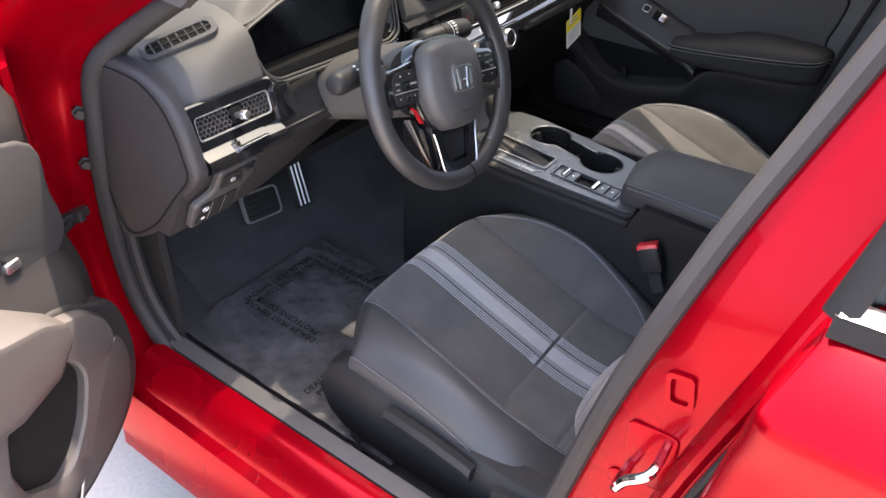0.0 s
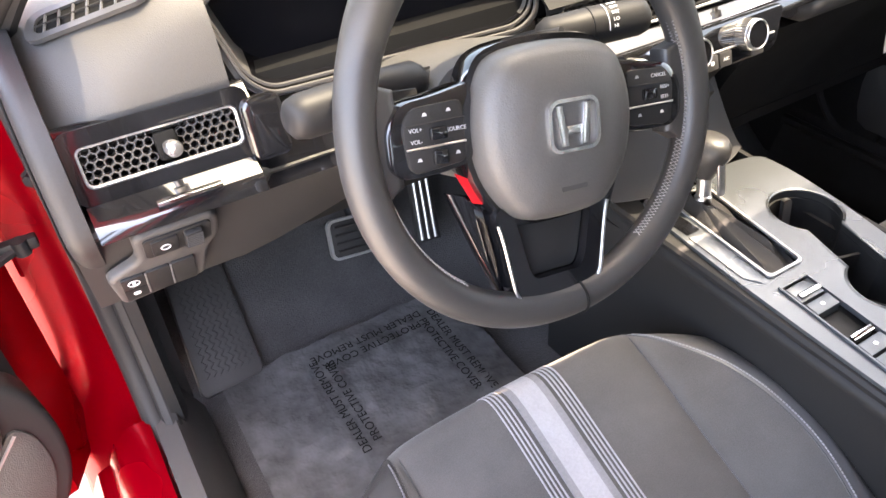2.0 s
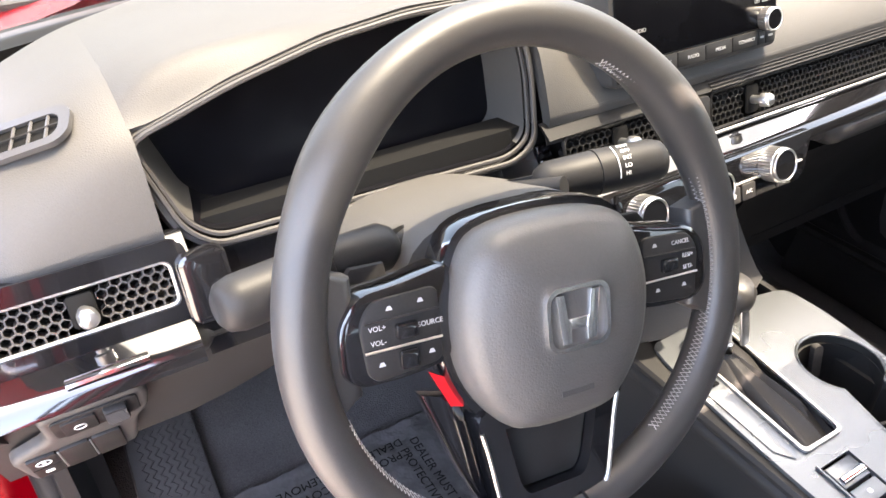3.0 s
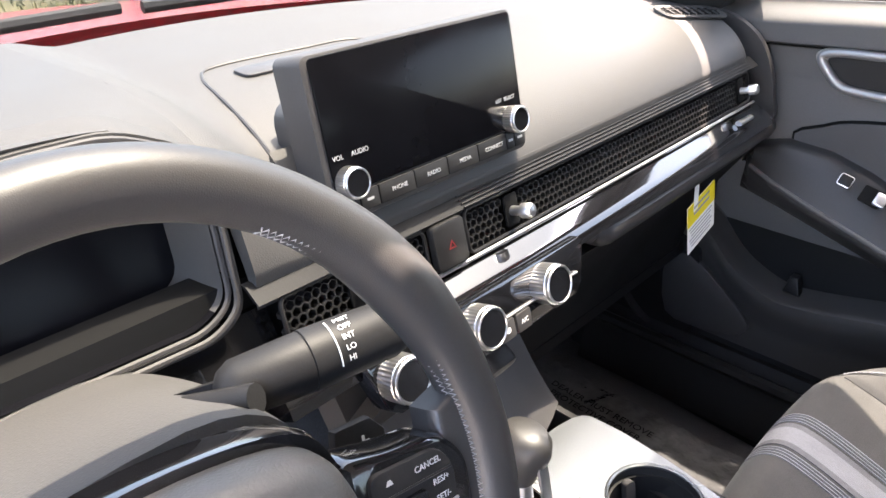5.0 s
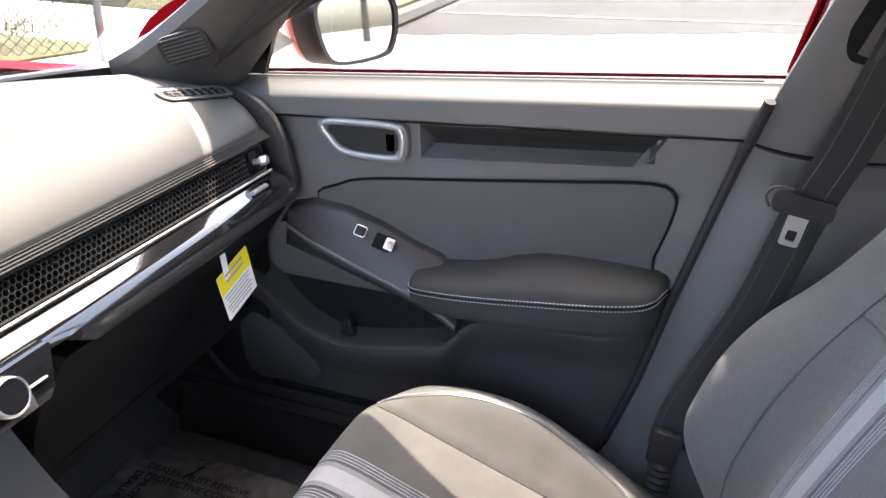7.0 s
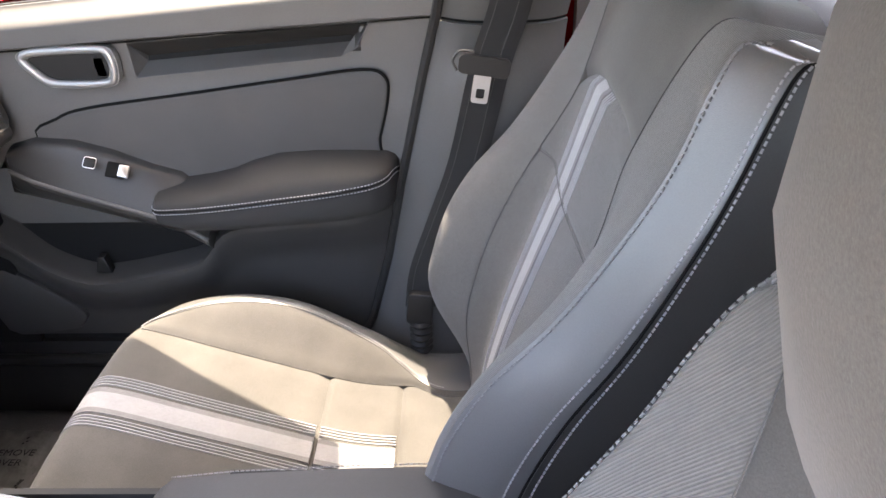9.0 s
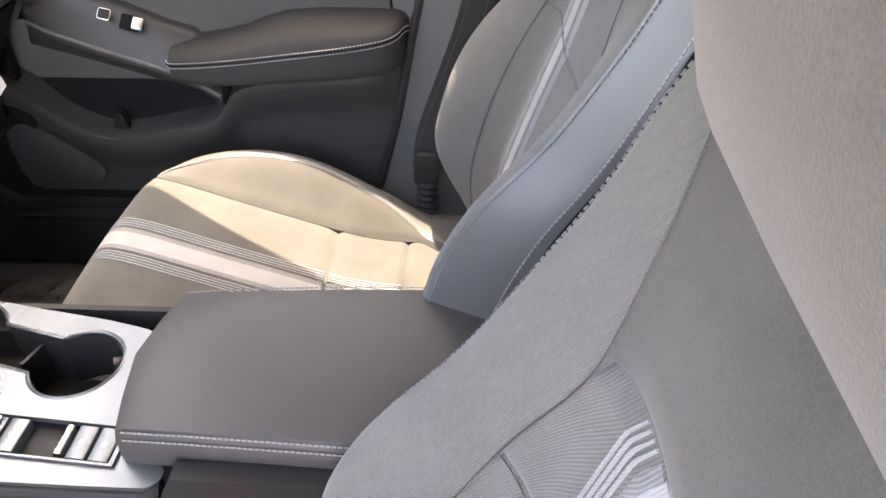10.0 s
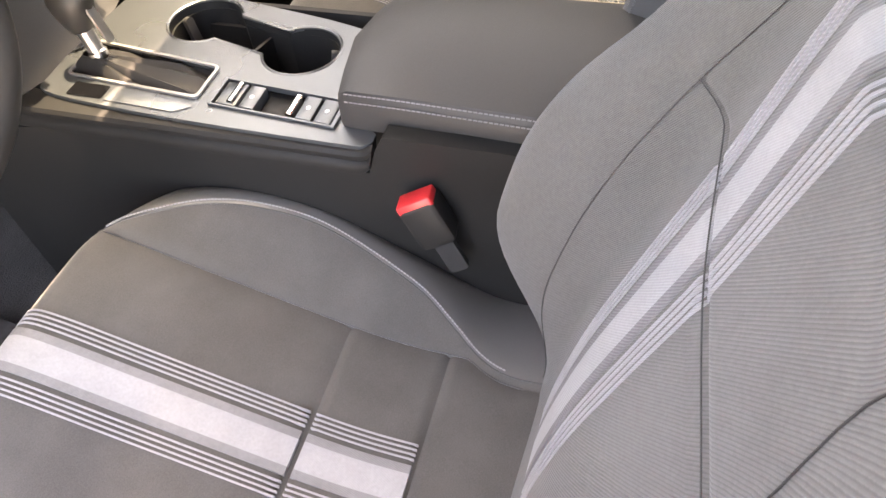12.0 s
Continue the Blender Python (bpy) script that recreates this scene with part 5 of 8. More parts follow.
part("arm", tube([bpl(0, 0.02, 0), (-0.316, 0.80, 0.52), (-0.316, 0.86, 0.70)], 0.010, 8), M_DARK, brake)
gas = thing("accelerator_pedal", "slim black accelerator pedal with three bright steel strips", "pedal", (-0.175, 0.76, 0.26))
gpl = axes((-0.191, 0.700, 0.402), (1, 0, -0.12), (-0.20, 0.38, 0.9))
part("pad", prism([(-0.022, -0.062), (0.026, -0.062), (0.022, 0.060), (-0.020, 0.062)], gpl, 0.012, 0.004), M_RUBBER, gas)
for k in range(3):
    part("rib", tube([gpl(-0.014 + 0.014 * k, -0.056, 0.0125), gpl(-0.013 + 0.013 * k, 0.056, 0.0125)], 0.0030, 8), M_SATIN, gas)
part("arm", tube([gpl(0, 0.05, 0), (-0.18, 0.82, 0.52), (-0.18, 0.88, 0.62)], 0.009, 8), M_DARK, gas)
rest = thing("foot_rest", "ribbed dark rubber foot rest beside the pedals", "foot rest", (-0.58, 0.75, 0.28))
fpl = axes((-0.597, 0.745, 0.355), (0.97, 0.02, -0.10), (0.09, 0.72, 0.60))
part("pad", prism([(-0.052, -0.165), (0.042, -0.155), (0.050, -0.145), (0.040, 0.16), (-0.055, 0.16), (-0.060, -0.155)], fpl, 0.014, 0.004), M_TRIM, rest)
part("ribs", join(*[tube([fpl(-0.040 + 0.0115 * k + (0.004 if j % 2 else -0.004), -0.135 + 0.0075 * j, 0.0142) for j in range(32)], 0.0009, 4) for k in range(8)]), M_TRIM, rest)

# ---- centre console ----
con = thing("centre_console", "black centre console with a brushed silver top panel and cup holders", "console", (0.015, 0.05, 0.24))


def wall_top(y):
    return 0.598 if y < 0.31 else 0.598 + 0.06 * min(1.0, (y - 0.31) / 0.11) ** 1.3


def wall_edge(y):
    """Upper edge of the console's side: under the panel's lip, then up to the armrest."""
    return wall_top(y) - 0.026 + 0.052 * smooth_step(-0.122, -0.142, y)


for s, x0 in ((-1, -0.0905), (1, 0.150)):
    part("side_wall", sheet(lambda u, v, s=s, x0=x0: Vector((x0 + s * (0.003 - 0.010 * (1 - u) + 0.022 * smooth_step(0.24, 0.42, 0.42 - 0.94 * v)), 0.42 - 0.94 * v, 0.235 + (wall_edge(0.42 - 0.94 * v) - 0.235) * u)), span(0, 1, 16), span(0, 1, 90), (-s * 0.02, 0, 0)), M_DARK, con)
    # moulded lip under the silver panel, turning up at its rear end
    lip_line = [(y, 0.0) for y in span(0.36, -0.112, 20)] + [(-0.122, 0.003), (-0.129, 0.010), (-0.132, 0.020)]
    part("side_rail", loft([[Vector((x0 + s * dx, y - 0.2 * (dz + 0.012) * (up > 0), wall_top(y) + dz + up)) for dx, dz in ((-0.006, 0.001), (0.002, 0.001), (0.0055, -0.003), (0.005, -0.009), (0.003, -0.011), (0.0065, -0.014), (0.0085, -0.020), (0.0075, -0.026), (0.002, -0.030), (-0.012, -0.030))] for y, up in lip_line]), M_DARK, con)
part("front_fascia", sheet(lambda u, v: Vector((-0.094 + 0.250 * v, 0.285 + 0.145 * u + 0.03 * (2 * v - 1) ** 2 * (1 - u), 0.600 + 0.150 * u ** 1.25)), span(0, 1, 10), span(0, 1, 10), (0, 0.03, -0.03)), M_TRIM, con)
part("core", box(-0.055, 0.075, -0.50, 0.40, 0.235, 0.50, 0.01), M_DARK, con)

# silver top panel with holes for the cup holders, the gaiter and the switches
TOPZ = 0.604
panel_out = [(-0.068, 0.280), (-0.080, 0.180), (-0.086, 0.060), (-0.089, -0.090), (-0.086, -0.121), (-0.068, -0.126), (-0.045, -0.098), (0.02, -0.074), (0.095, -0.064), (0.117, -0.02), (0.137, 0.08), (0.153, 0.17), (0.158, 0.25), (0.14, 0.285), (0.03, 0.294), (-0.04, 0.292)]


def holed_plate(outline, holes, z0, z1):
    """A plate with openings through it, filled by scan conversion of its edges."""
    bm = bmesh.new()
    for poly in [outline, *holes]:
        vs = [bm.verts.new((a, b, z1)) for a, b in poly]
        for i in range(len(vs)):
            bm.edges.new((vs[i - 1], vs[i]))
    bmesh.ops.triangle_fill(bm, use_beauty=True, use_dissolve=False, edges=bm.edges[:])
    geom = bmesh.ops.extrude_face_region(bm, geom=bm.faces[:])
    for v in geom["geom"]:
        if isinstance(v, bmesh.types.BMVert):
            v.co.z = z0
    return bm


CUP1, CUP2 = (0.097, 0.157), (0.057, 0.009)
gaiter_poly = [(-0.036, 0.268), (0.030, 0.268), (0.007, 0.091), (-0.050, 0.091)]
switch_poly = [(-0.057, 0.072), (-0.011, 0.072), (-0.025, -0.079), (-0.069, -0.079)]


def keyhole():
    """The joined outline of the two cup holders and the neck between them."""
    r = 0.0475
    a1 = math.atan2(CUP2[1] - CUP1[1], CUP2[0] - CUP1[0])
    out = []
    for i in range(29):
        t = a1 + radians(34) + (2 * math.pi - radians(68)) * i / 28
        out.append((CUP1[0] + r * math.cos(t), CUP1[1] + r * math.sin(t)))
    for i in range(29):
        t = a1 + math.pi + radians(34) + (2 * math.pi - radians(68)) * i / 28
        out.append((CUP2[0] + r * math.cos(t), CUP2[1] + r * math.sin(t)))
    return out


top = part("silver_panel", holed_plate(catmull([(a, b, 0) for a, b in panel_out], 4, True) and [(p.x, p.y) for p in catmull([(a, b, 0) for a, b in panel_out], 4, True)], [keyhole(), gaiter_poly, switch_poly], TOPZ - 0.005, TOPZ), M_SILVER, con, "brushed silver plastic panel", smooth=False)
bz = keyhole()
part("cup_rim", tube([(a, b, TOPZ - 0.0008) for a, b in bz], 0.0022, 6, True), M_SILVER, top)
well = part("cup_well", loft([[Vector((a, b, z)) for a, b in scaled(bz, f)] for f, z in ((1.0, TOPZ - 0.002), (0.985, TOPZ - 0.012), (0.965, TOPZ - 0.012), (0.95, 0.535))], True, False), M_DARK, con)
part("cup_floor", loft([[Vector((a, b, z)) for a, b in bz] for z in (0.533, 0.528)]), M_INK, con)
part("cup_divider", prism([(-0.016, 0.0), (0.016, 0.0), (0.016, 0.05), (-0.016, 0.05)], axes((0.086, 0.080, 0.535), (0.96, -0.27, 0), (0, 0, 1)), 0.004), M_DARK, con)
for at, d in ((CUP2, (-0.4, 0.9)), (CUP1, (-0.3, -0.95))):
    o = Vector((at[0] - d[0] * 0.030, at[1] - d[1] * 0.030, 0.575))
    part("cup_tab", prism(rrect(0.012, 0.044, 0.005), axes(o, (d[1], -d[0], 0), (-d[0] * 0.2, -d[1] * 0.2, 1)), 0.010, 0.003), M_TRIM, con)
# gear gaiter and lever
part("gaiter_frame", ring_plate(rounded(scaled(gaiter_poly, 1.05, 1.02), 0.008), rounded(scaled(gaiter_poly, 0.93, 0.975), 0.007), lambda a, b, c: Vector((a, b, TOPZ + 0.0005 + c)), 0.0030), M_SATIN, con)
gp = [(p.x, p.y) for p in catmull([(a, b, 0) for a, b in scaled(gaiter_poly, 0.93, 0.95)], 6, True)]
rings = []
for f, z, cy, wob in ((1.0, 0.596, 0.0, 0.0), (0.94, 0.590, 0.002, 0.002), (0.80, 0.600, 0.015, 0.005), (0.52, 0.607, 0.040, 0.005), (0.26, 0.615, 0.062, 0.002), (0.17, 0.620, 0.068, 0.0)):
    ca, cb = -0.014, 0.168
    rings.append([Vector((ca + (a - ca) * f, cb + (b - cb) * f + cy, z + wob * math.sin(i * 1.9))) for i, (a, b) in enumerate(gp)])
part("panel_bed", prism([(-0.0905, 0.36), (-0.060, 0.36), (-0.060, 0.27), (-0.074, 0.17), (-0.082, 0.06), (-0.0905, 0.06)], lambda a, b, c: Vector((a, b, 0.586 + c)), 0.0125), M_DARK, con)
gear = thing("gear_selector", "black gear selector with a chrome neck in a leather gaiter", "gear lever", (-0.012, 0.235, 0.60))
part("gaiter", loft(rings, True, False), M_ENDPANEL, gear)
stem0, stem1 = Vector((-0.010, 0.236, 0.612)), Vector((0.002, 0.262, 0.722))
ax = (stem1 - stem0).normalized()
part("neck", lathe([(0, 0.011), (0.010, 0.0115), (0.012, 0.0095), (0.030, 0.0095), (0.050, 0.0105), (0.052, 0.010), (0.052, 0.0)], stem0, ax, 20), M_CHROME, gear)
knob_rings = []
for d, w, h, off in ((0.040, 0.015, 0.013, 0.0), (0.048, 0.018, 0.018, 0.0), (0.060, 0.021, 0.024, -0.002), (0.074, 0.0225, 0.028, -0.005), (0.086, 0.021, 0.027, -0.008), (0.093, 0.017, 0.022, -0.009), (0.096, 0.008, 0.010, -0.009)):
    c = stem0 + ax * d
    knob_rings.append([c + Vector((math.cos(t) * w, math.sin(t) * h + off, 0)) for t in (2 * math.pi * k / 24 for k in range(24))])
part("grip", loft(knob_rings), M_LEATHER, gear)
part("grip_trim", prism(rrect(0.013, 0.055, 0.005), axes(stem0 + ax * 0.052 + Vector((0.0, -0.026, -0.002)), (1, 0, 0), ax), 0.003, 0.001), M_CHROME, gear)
part("gate_light", prism(rrect(0.022, 0.046, 0.002, 2, -0.059, 0.226), lambda a, b, c: Vector((a, b, TOPZ + c + 0.0005)), 0.0012), M_PIANO, con)
part("panel_inlay", prism([(-0.072, 0.198), (-0.048, 0.198), (-0.055, 0.096), (-0.064, 0.090), (-0.076, 0.108)], lambda a, b, c: Vector((a, b, TOPZ + c + 0.0004)), 0.0014, 0.0005), M_SILVER, con)
# switch row beside the cup holders
part("switch_bed", box(-0.072, -0.006, -0.084, 0.076, 0.585, 0.594, 0.001), M_DARK, con)
sw_x = lambda y: -0.034 + 0.088 * (y - 0.07)            # the row runs a little askew
skew_box = lambda x0, x1, y0, y1, z0, z1, r: prism([(sw_x(y1) + x0, y1), (sw_x(y1) + x1, y1), (sw_x(y0) + x1, y0), (sw_x(y0) + x0, y0)], lambda a, b, c: Vector((a, b, z0 + c)), z1 - z0, r)
part("switch_frame", ring_plate(scaled(switch_poly, 1.03, 1.02), scaled(switch_poly, 0.93, 0.965), lambda a, b, c: Vector((a, b, TOPZ + 0.0005 + c)), 0.003), M_SILVER, con)
for y0, y1, kind in ((0.067, 0.041, 1), (0.038, 0.019, 0), (0.016, -0.029, 2), (-0.032, -0.051, 0), (-0.054, -0.074, 0)):
    sw = part("console_switch", skew_box(-0.019, 0.019, y1, y0, 0.592, 0.6065 if kind != 2 else 0.596, 0.002), M_DARK if kind == 2 else M_SILVER, con, "" if kind else "grey switch")
    if kind == 1:
        part("chrome_bar", skew_box(-0.0165, 0.0165, y1 + 0.004, y1 + 0.011, 0.6060, 0.6105, 0.0015), M_BRIGHT, sw)
    elif kind == 2:
        part("chrome_bar", skew_box(-0.0165, 0.0165, y1 + 0.001, y1 + 0.009, 0.596, 0.608, 0.0015), M_BRIGHT, sw)
    else:
        part("symbol", prism(rrect(0.006, 0.005, 0.002, 2, sw_x((y0 + y1) / 2), (y0 + y1) / 2), lambda a, b, c: Vector((a, b, 0.6066 + c)), 0.0003), M_WHITEINK, sw)
# armrest lid
arm = part("armrest", loft([[Vector((0.028 + dx * w, y + (0.012 * (1 - abs(dx)) if y > -0.1 else 0), z0 + dz)) for dx, dz in ((-1.0, -0.050), (-1.03, -0.030), (-1.02, -0.012), (-0.97, -0.004), (-0.6, 0.002), (0, 0.004), (0.6, 0.002), (0.97, -0.004), (1.02, -0.012), (1.0, -0.05))] for y, w, z0 in ((-0.083, 0.076, 0.612), (-0.084, 0.082, 0.630), (-0.088, 0.088, 0.646), (-0.100, 0.092, 0.654), (-0.16, 0.096, 0.657), (-0.28, 0.102, 0.658), (-0.42, 0.108, 0.656), (-0.47, 0.108, 0.650), (-0.48, 0.106, 0.63))]), M_TRIM, con, "padded dark grey armrest lid with double stitching")
for k, dz in enumerate((-0.0045, -0.0125)):
    part("stitching", dashes([Vector((0.028 - 1.012 * w - (0.0005 + 0.0022 * k), y, z0 + dz)) for y, w, z0 in ((-0.098, 0.0915, 0.6535), (-0.16, 0.096, 0.657), (-0.28, 0.102, 0.658), (-0.42, 0.108, 0.656))], 0.0052, 0.0038, 0.0007), M_STRIPEMID, arm)
part("stitching", dashes([Vector((0.028 + 1.0 * w, y, z0 - 0.0035)) for y, w, z0 in ((-0.098, 0.0915, 0.6535), (-0.16, 0.096, 0.657), (-0.28, 0.102, 0.658), (-0.42, 0.108, 0.656))], 0.0052, 0.0038, 0.0007), M_STRIPEMID, arm)
part("storage_box", loft([[Vector((0.028 + dx * w, y, z)) for dx, z in ((-0.62, 0.24), (-0.66, 0.42), (-0.80, 0.47), (-0.98, 0.52), (-1.0, 0.60), (1.0, 0.60), (0.98, 0.52), (0.80, 0.47), (0.66, 0.42), (0.62, 0.24))] for y, w in ((-0.140, 0.108), (-0.20, 0.108), (-0.52, 0.108))]), M_DARK, con)

# ---- seat buckle ----
def buckle(at, lean, name_label):
    b = thing("seat_buckle", name_label, "buckle", at)
    pl = axes(at, (0.2, -0.87, 0.42), lean)
    part("casing", prism(rrect(0.042, 0.056, 0.007, 3, 0, -0.030), lambda a, b2, c: pl(a, b2, c - 0.014), 0.028, 0.005), M_DARK, b)
    part("release_button", prism(rrect(0.040, 0.026, 0.003, 3), lambda a, b2, c: pl(a, c - 0.012, -b2), 0.015, 0.003), M_REDBTN, b)
    part("strap", prism(rrect(0.022, 0.05, 0.004, 2, 0, -0.076), lambda a, b2, c: pl(a, b2, c - 0.004), 0.008), M_WEB, b)
    return b


buckle((-0.113, -0.178, 0.566), (0.09, 0.45, 0.89), "black seat buckle with a red release button beside the console")

# ---- floor mats under printed film ----
def floor_mat(cx, cy, lab):
    m = thing("floor_mat", lab, "floor mat", (cx, cy, 0.235))
    fl = lambda a, b, c: Vector((cx + a, cy + b, 0.2475 + c + 0.10 * max(0.0, b - 0.17) ** 1.4))
    part("carpet", sheet(lambda u, v: fl(-0.232 + 0.43 * v, -0.30 + 0.585 * u, 0.004), span(0, 1, 20), span(0, 1, 10), (0, 0, -0.010)), M_MAT, m)
    film = part("film", sheet(lambda u, v: fl(-0.236 + 0.44 * v, -0.305 + 0.59 * u, 0.0085 + 0.006 * noise.noise((u * 9, v * 7, cx)) + 0.0060 * abs(noise.noise((u * 21, v * 13, cx)))), span(0, 1, 90), span(0, 1, 66), (0, 0, -0.0015)), M_FILM, m, "clear wrinkled protective film")
    # a frame of two lines of capitals round the middle of the mat
    out = [((0.02, 0.245), 180, 0), ((0.02, 0.222), 180, 1), ((-0.085, 0.135), 90, 0), ((-0.062, 0.135), 90, 1), ((0.145, 0.135), 270, 0), ((0.122, 0.135), 270, 1), ((-0.10, -0.062), 0, 0), ((-0.10, -0.085), 0, 1)]
    for (a0, b0), deg, line in out:
        g = radians(deg)
        lettering(("DEALER MUST REMOVE", "PROTECTIVE COVER")[line], 0.0205, lambda a, b, c, a0=a0, b0=b0, g=g: fl(a0 + a * math.cos(g) - b * math.sin(g), b0 + a * math.sin(g) + b * math.cos(g), 0.0150 + c), M_INK, film)
    return m


floor_mat(-0.395, 0.345, "dark carpet mat under clear film printed with black capitals")
floor_mat(0.390, 0.330, "dark passenger's carpet mat under glossy printed film")

# ---- front seats ----
SEAT_X = -0.350
C_PROFILE = [(0.175, 0.335), (0.205, 0.39), (0.218, 0.44), (0.212, 0.485), (0.188, 0.512), (0.150, 0.510), (0.06, 0.478), (-0.03, 0.446), (-0.108, 0.419), (-0.165, 0.404), (-0.225, 0.398), (-0.30, 0.398), (-0.36, 0.405)]
C_LINE = catmull([(0, y, z) for y, z in C_PROFILE], 6)
B_PROFILE = [(-0.325, 0.385), (-0.340, 0.44), (-0.354, 0.52), (-0.378, 0.62), (-0.410, 0.72), (-0.436, 0.797), (-0.466, 0.90), (-0.494, 0.985), (-0.518, 1.035), (-0.545, 1.050)]
B_LINE = catmull([(0, y, z) for y, z in B_PROFILE], 6)


def along(line, s):
    k = s * (len(line) - 1)
    i = min(int(k), len(line) - 2)
    return line[i].lerp(line[i + 1], k - i)


def nearest_s(line, axis, val, lo=0.0, hi=1.0):
    best = min((abs(along(line, lo + (hi - lo) * i / 400)[axis] - val), lo + (hi - lo) * i / 400) for i in range(401))
    return best[1]


def smooth(a, b, x):
    t = min(1.0, max(0.0, (x - a) / (b - a)))
    return t * t * (3 - 2 * t)


def groove(x, at, w=0.006, d=0.005):
    return -d * math.exp(-((x - at) / w) ** 2)


def table(rows, s):
    """Smooth reading between the rows of a table."""
    fine = table_cache.get(id(rows))
    if fine is None:
        fine = table_cache[id(rows)] = catmull([(p, q, 0) for p, q in rows], 6)
    for p, q in zip(fine, fine[1:]):
        if s <= q.x:
            return p.y + (q.y - p.y) * max(0.0, (s - p.x) / max(1e-9, q.x - p.x))
    return fine[-1].y


table_cache = {}
RIGHT_CREST = [(-0.36, 0.150), (-0.30, 0.152), (-0.265, 0.162), (-0.22, 0.190), (-0.17, 0.216), (-0.075, 0.237), (0.0, 0.238), (0.08, 0.227), (0.14, 0.200), (0.186, 0.170)]
LEFT_CREST = [(-0.36, 0.165), (-0.265, 0.172), (-0.20, 0.192), (-0.10, 0.208), (0.0, 0.204), (0.054, 0.194), (0.13, 0.180), (0.186, 0.174)]
RISE = [(-0.36, 0.0), (-0.265, 0.004), (-0.22, 0.024), (-0.17, 0.046), (-0.08, 0.062), (0.0, 0.056), (0.08, 0.034), (0.14, 0.014), (0.186, 0.0)]


def lane(s):
    """Distance along the car at s, held at the front edge for the rolled-over front."""
    return along(C_LINE, s).y if s > 0.335 else 0.19


def crest(s, side):
    """How far off the middle the bolster's seam runs: a bow, widest half way along the seat."""
    return table(RIGHT_CREST if side > 0 else LEFT_CREST, lane(s))


def inner_seam(s, side):
    return max(0.06, min(0.166, crest(s, side) - 0.008))


def cushion(x, s):
    """The seat cushion's surface at x off its middle; s runs from the front's foot to the rear."""
    p = along(C_LINE, s)
    side = 1 if x > 0 else -1
    ax_, c, i = abs(x), crest(s, side), inner_seam(s, side)
    amp = table(RISE, lane(s))
    up = amp * smooth(i - 0.012, c + 0.012, ax_)
    wide = 0.286
    out = max(0.0, ax_ - c - 0.012) / max(0.02, wide - c - 0.012)
    up -= (amp * 0.55 + 0.030) * out ** 2.4
    up += groove(ax_, i, 0.005, 0.005) * smooth(0.33, 0.42, s) - 0.0035 * (1 - smooth(0.0, 0.16, ax_))
    front = smooth(0.55, 0.25, s)
    y = p.y - front * (0.010 * (ax_ / 0.17) ** 2 + 0.045 * smooth(0.15, 0.286, ax_))
    return Vector((SEAT_X + x, y, p.z + up - 0.022 * front * smooth(0.13, 0.286, ax_)))


def backrest(x, s):
    p = along(B_LINE, s)
    ax_ = abs(x)
    amp = 0.098 * smooth(0.02, 0.28, s) * (1 - smooth(0.35, 0.75, s) * 0.91)
    fwd = amp * smooth(0.120, 0.230, ax_) - (0.45 * amp + 0.030) * min(1.0, max(0.0, (ax_ - 0.232) / 0.040)) ** 1.3 - (0.55 * amp + 0.02) * smooth(0.270, 0.280, ax_)
    fwd += 0.006 * (1 - smooth(0, 0.15, ax_))
    wid = 1.0 - 0.10 * smooth(0.60, 1.0, s) - 0.04 * smooth(0.15, 0.0, s)
    return Vector((SEAT_X + x * wid, p.y + fwd, p.z + 0.15 * fwd - 0.020 * smooth(0.16, 0.27, ax_) * smooth(0.85, 1.0, s)))


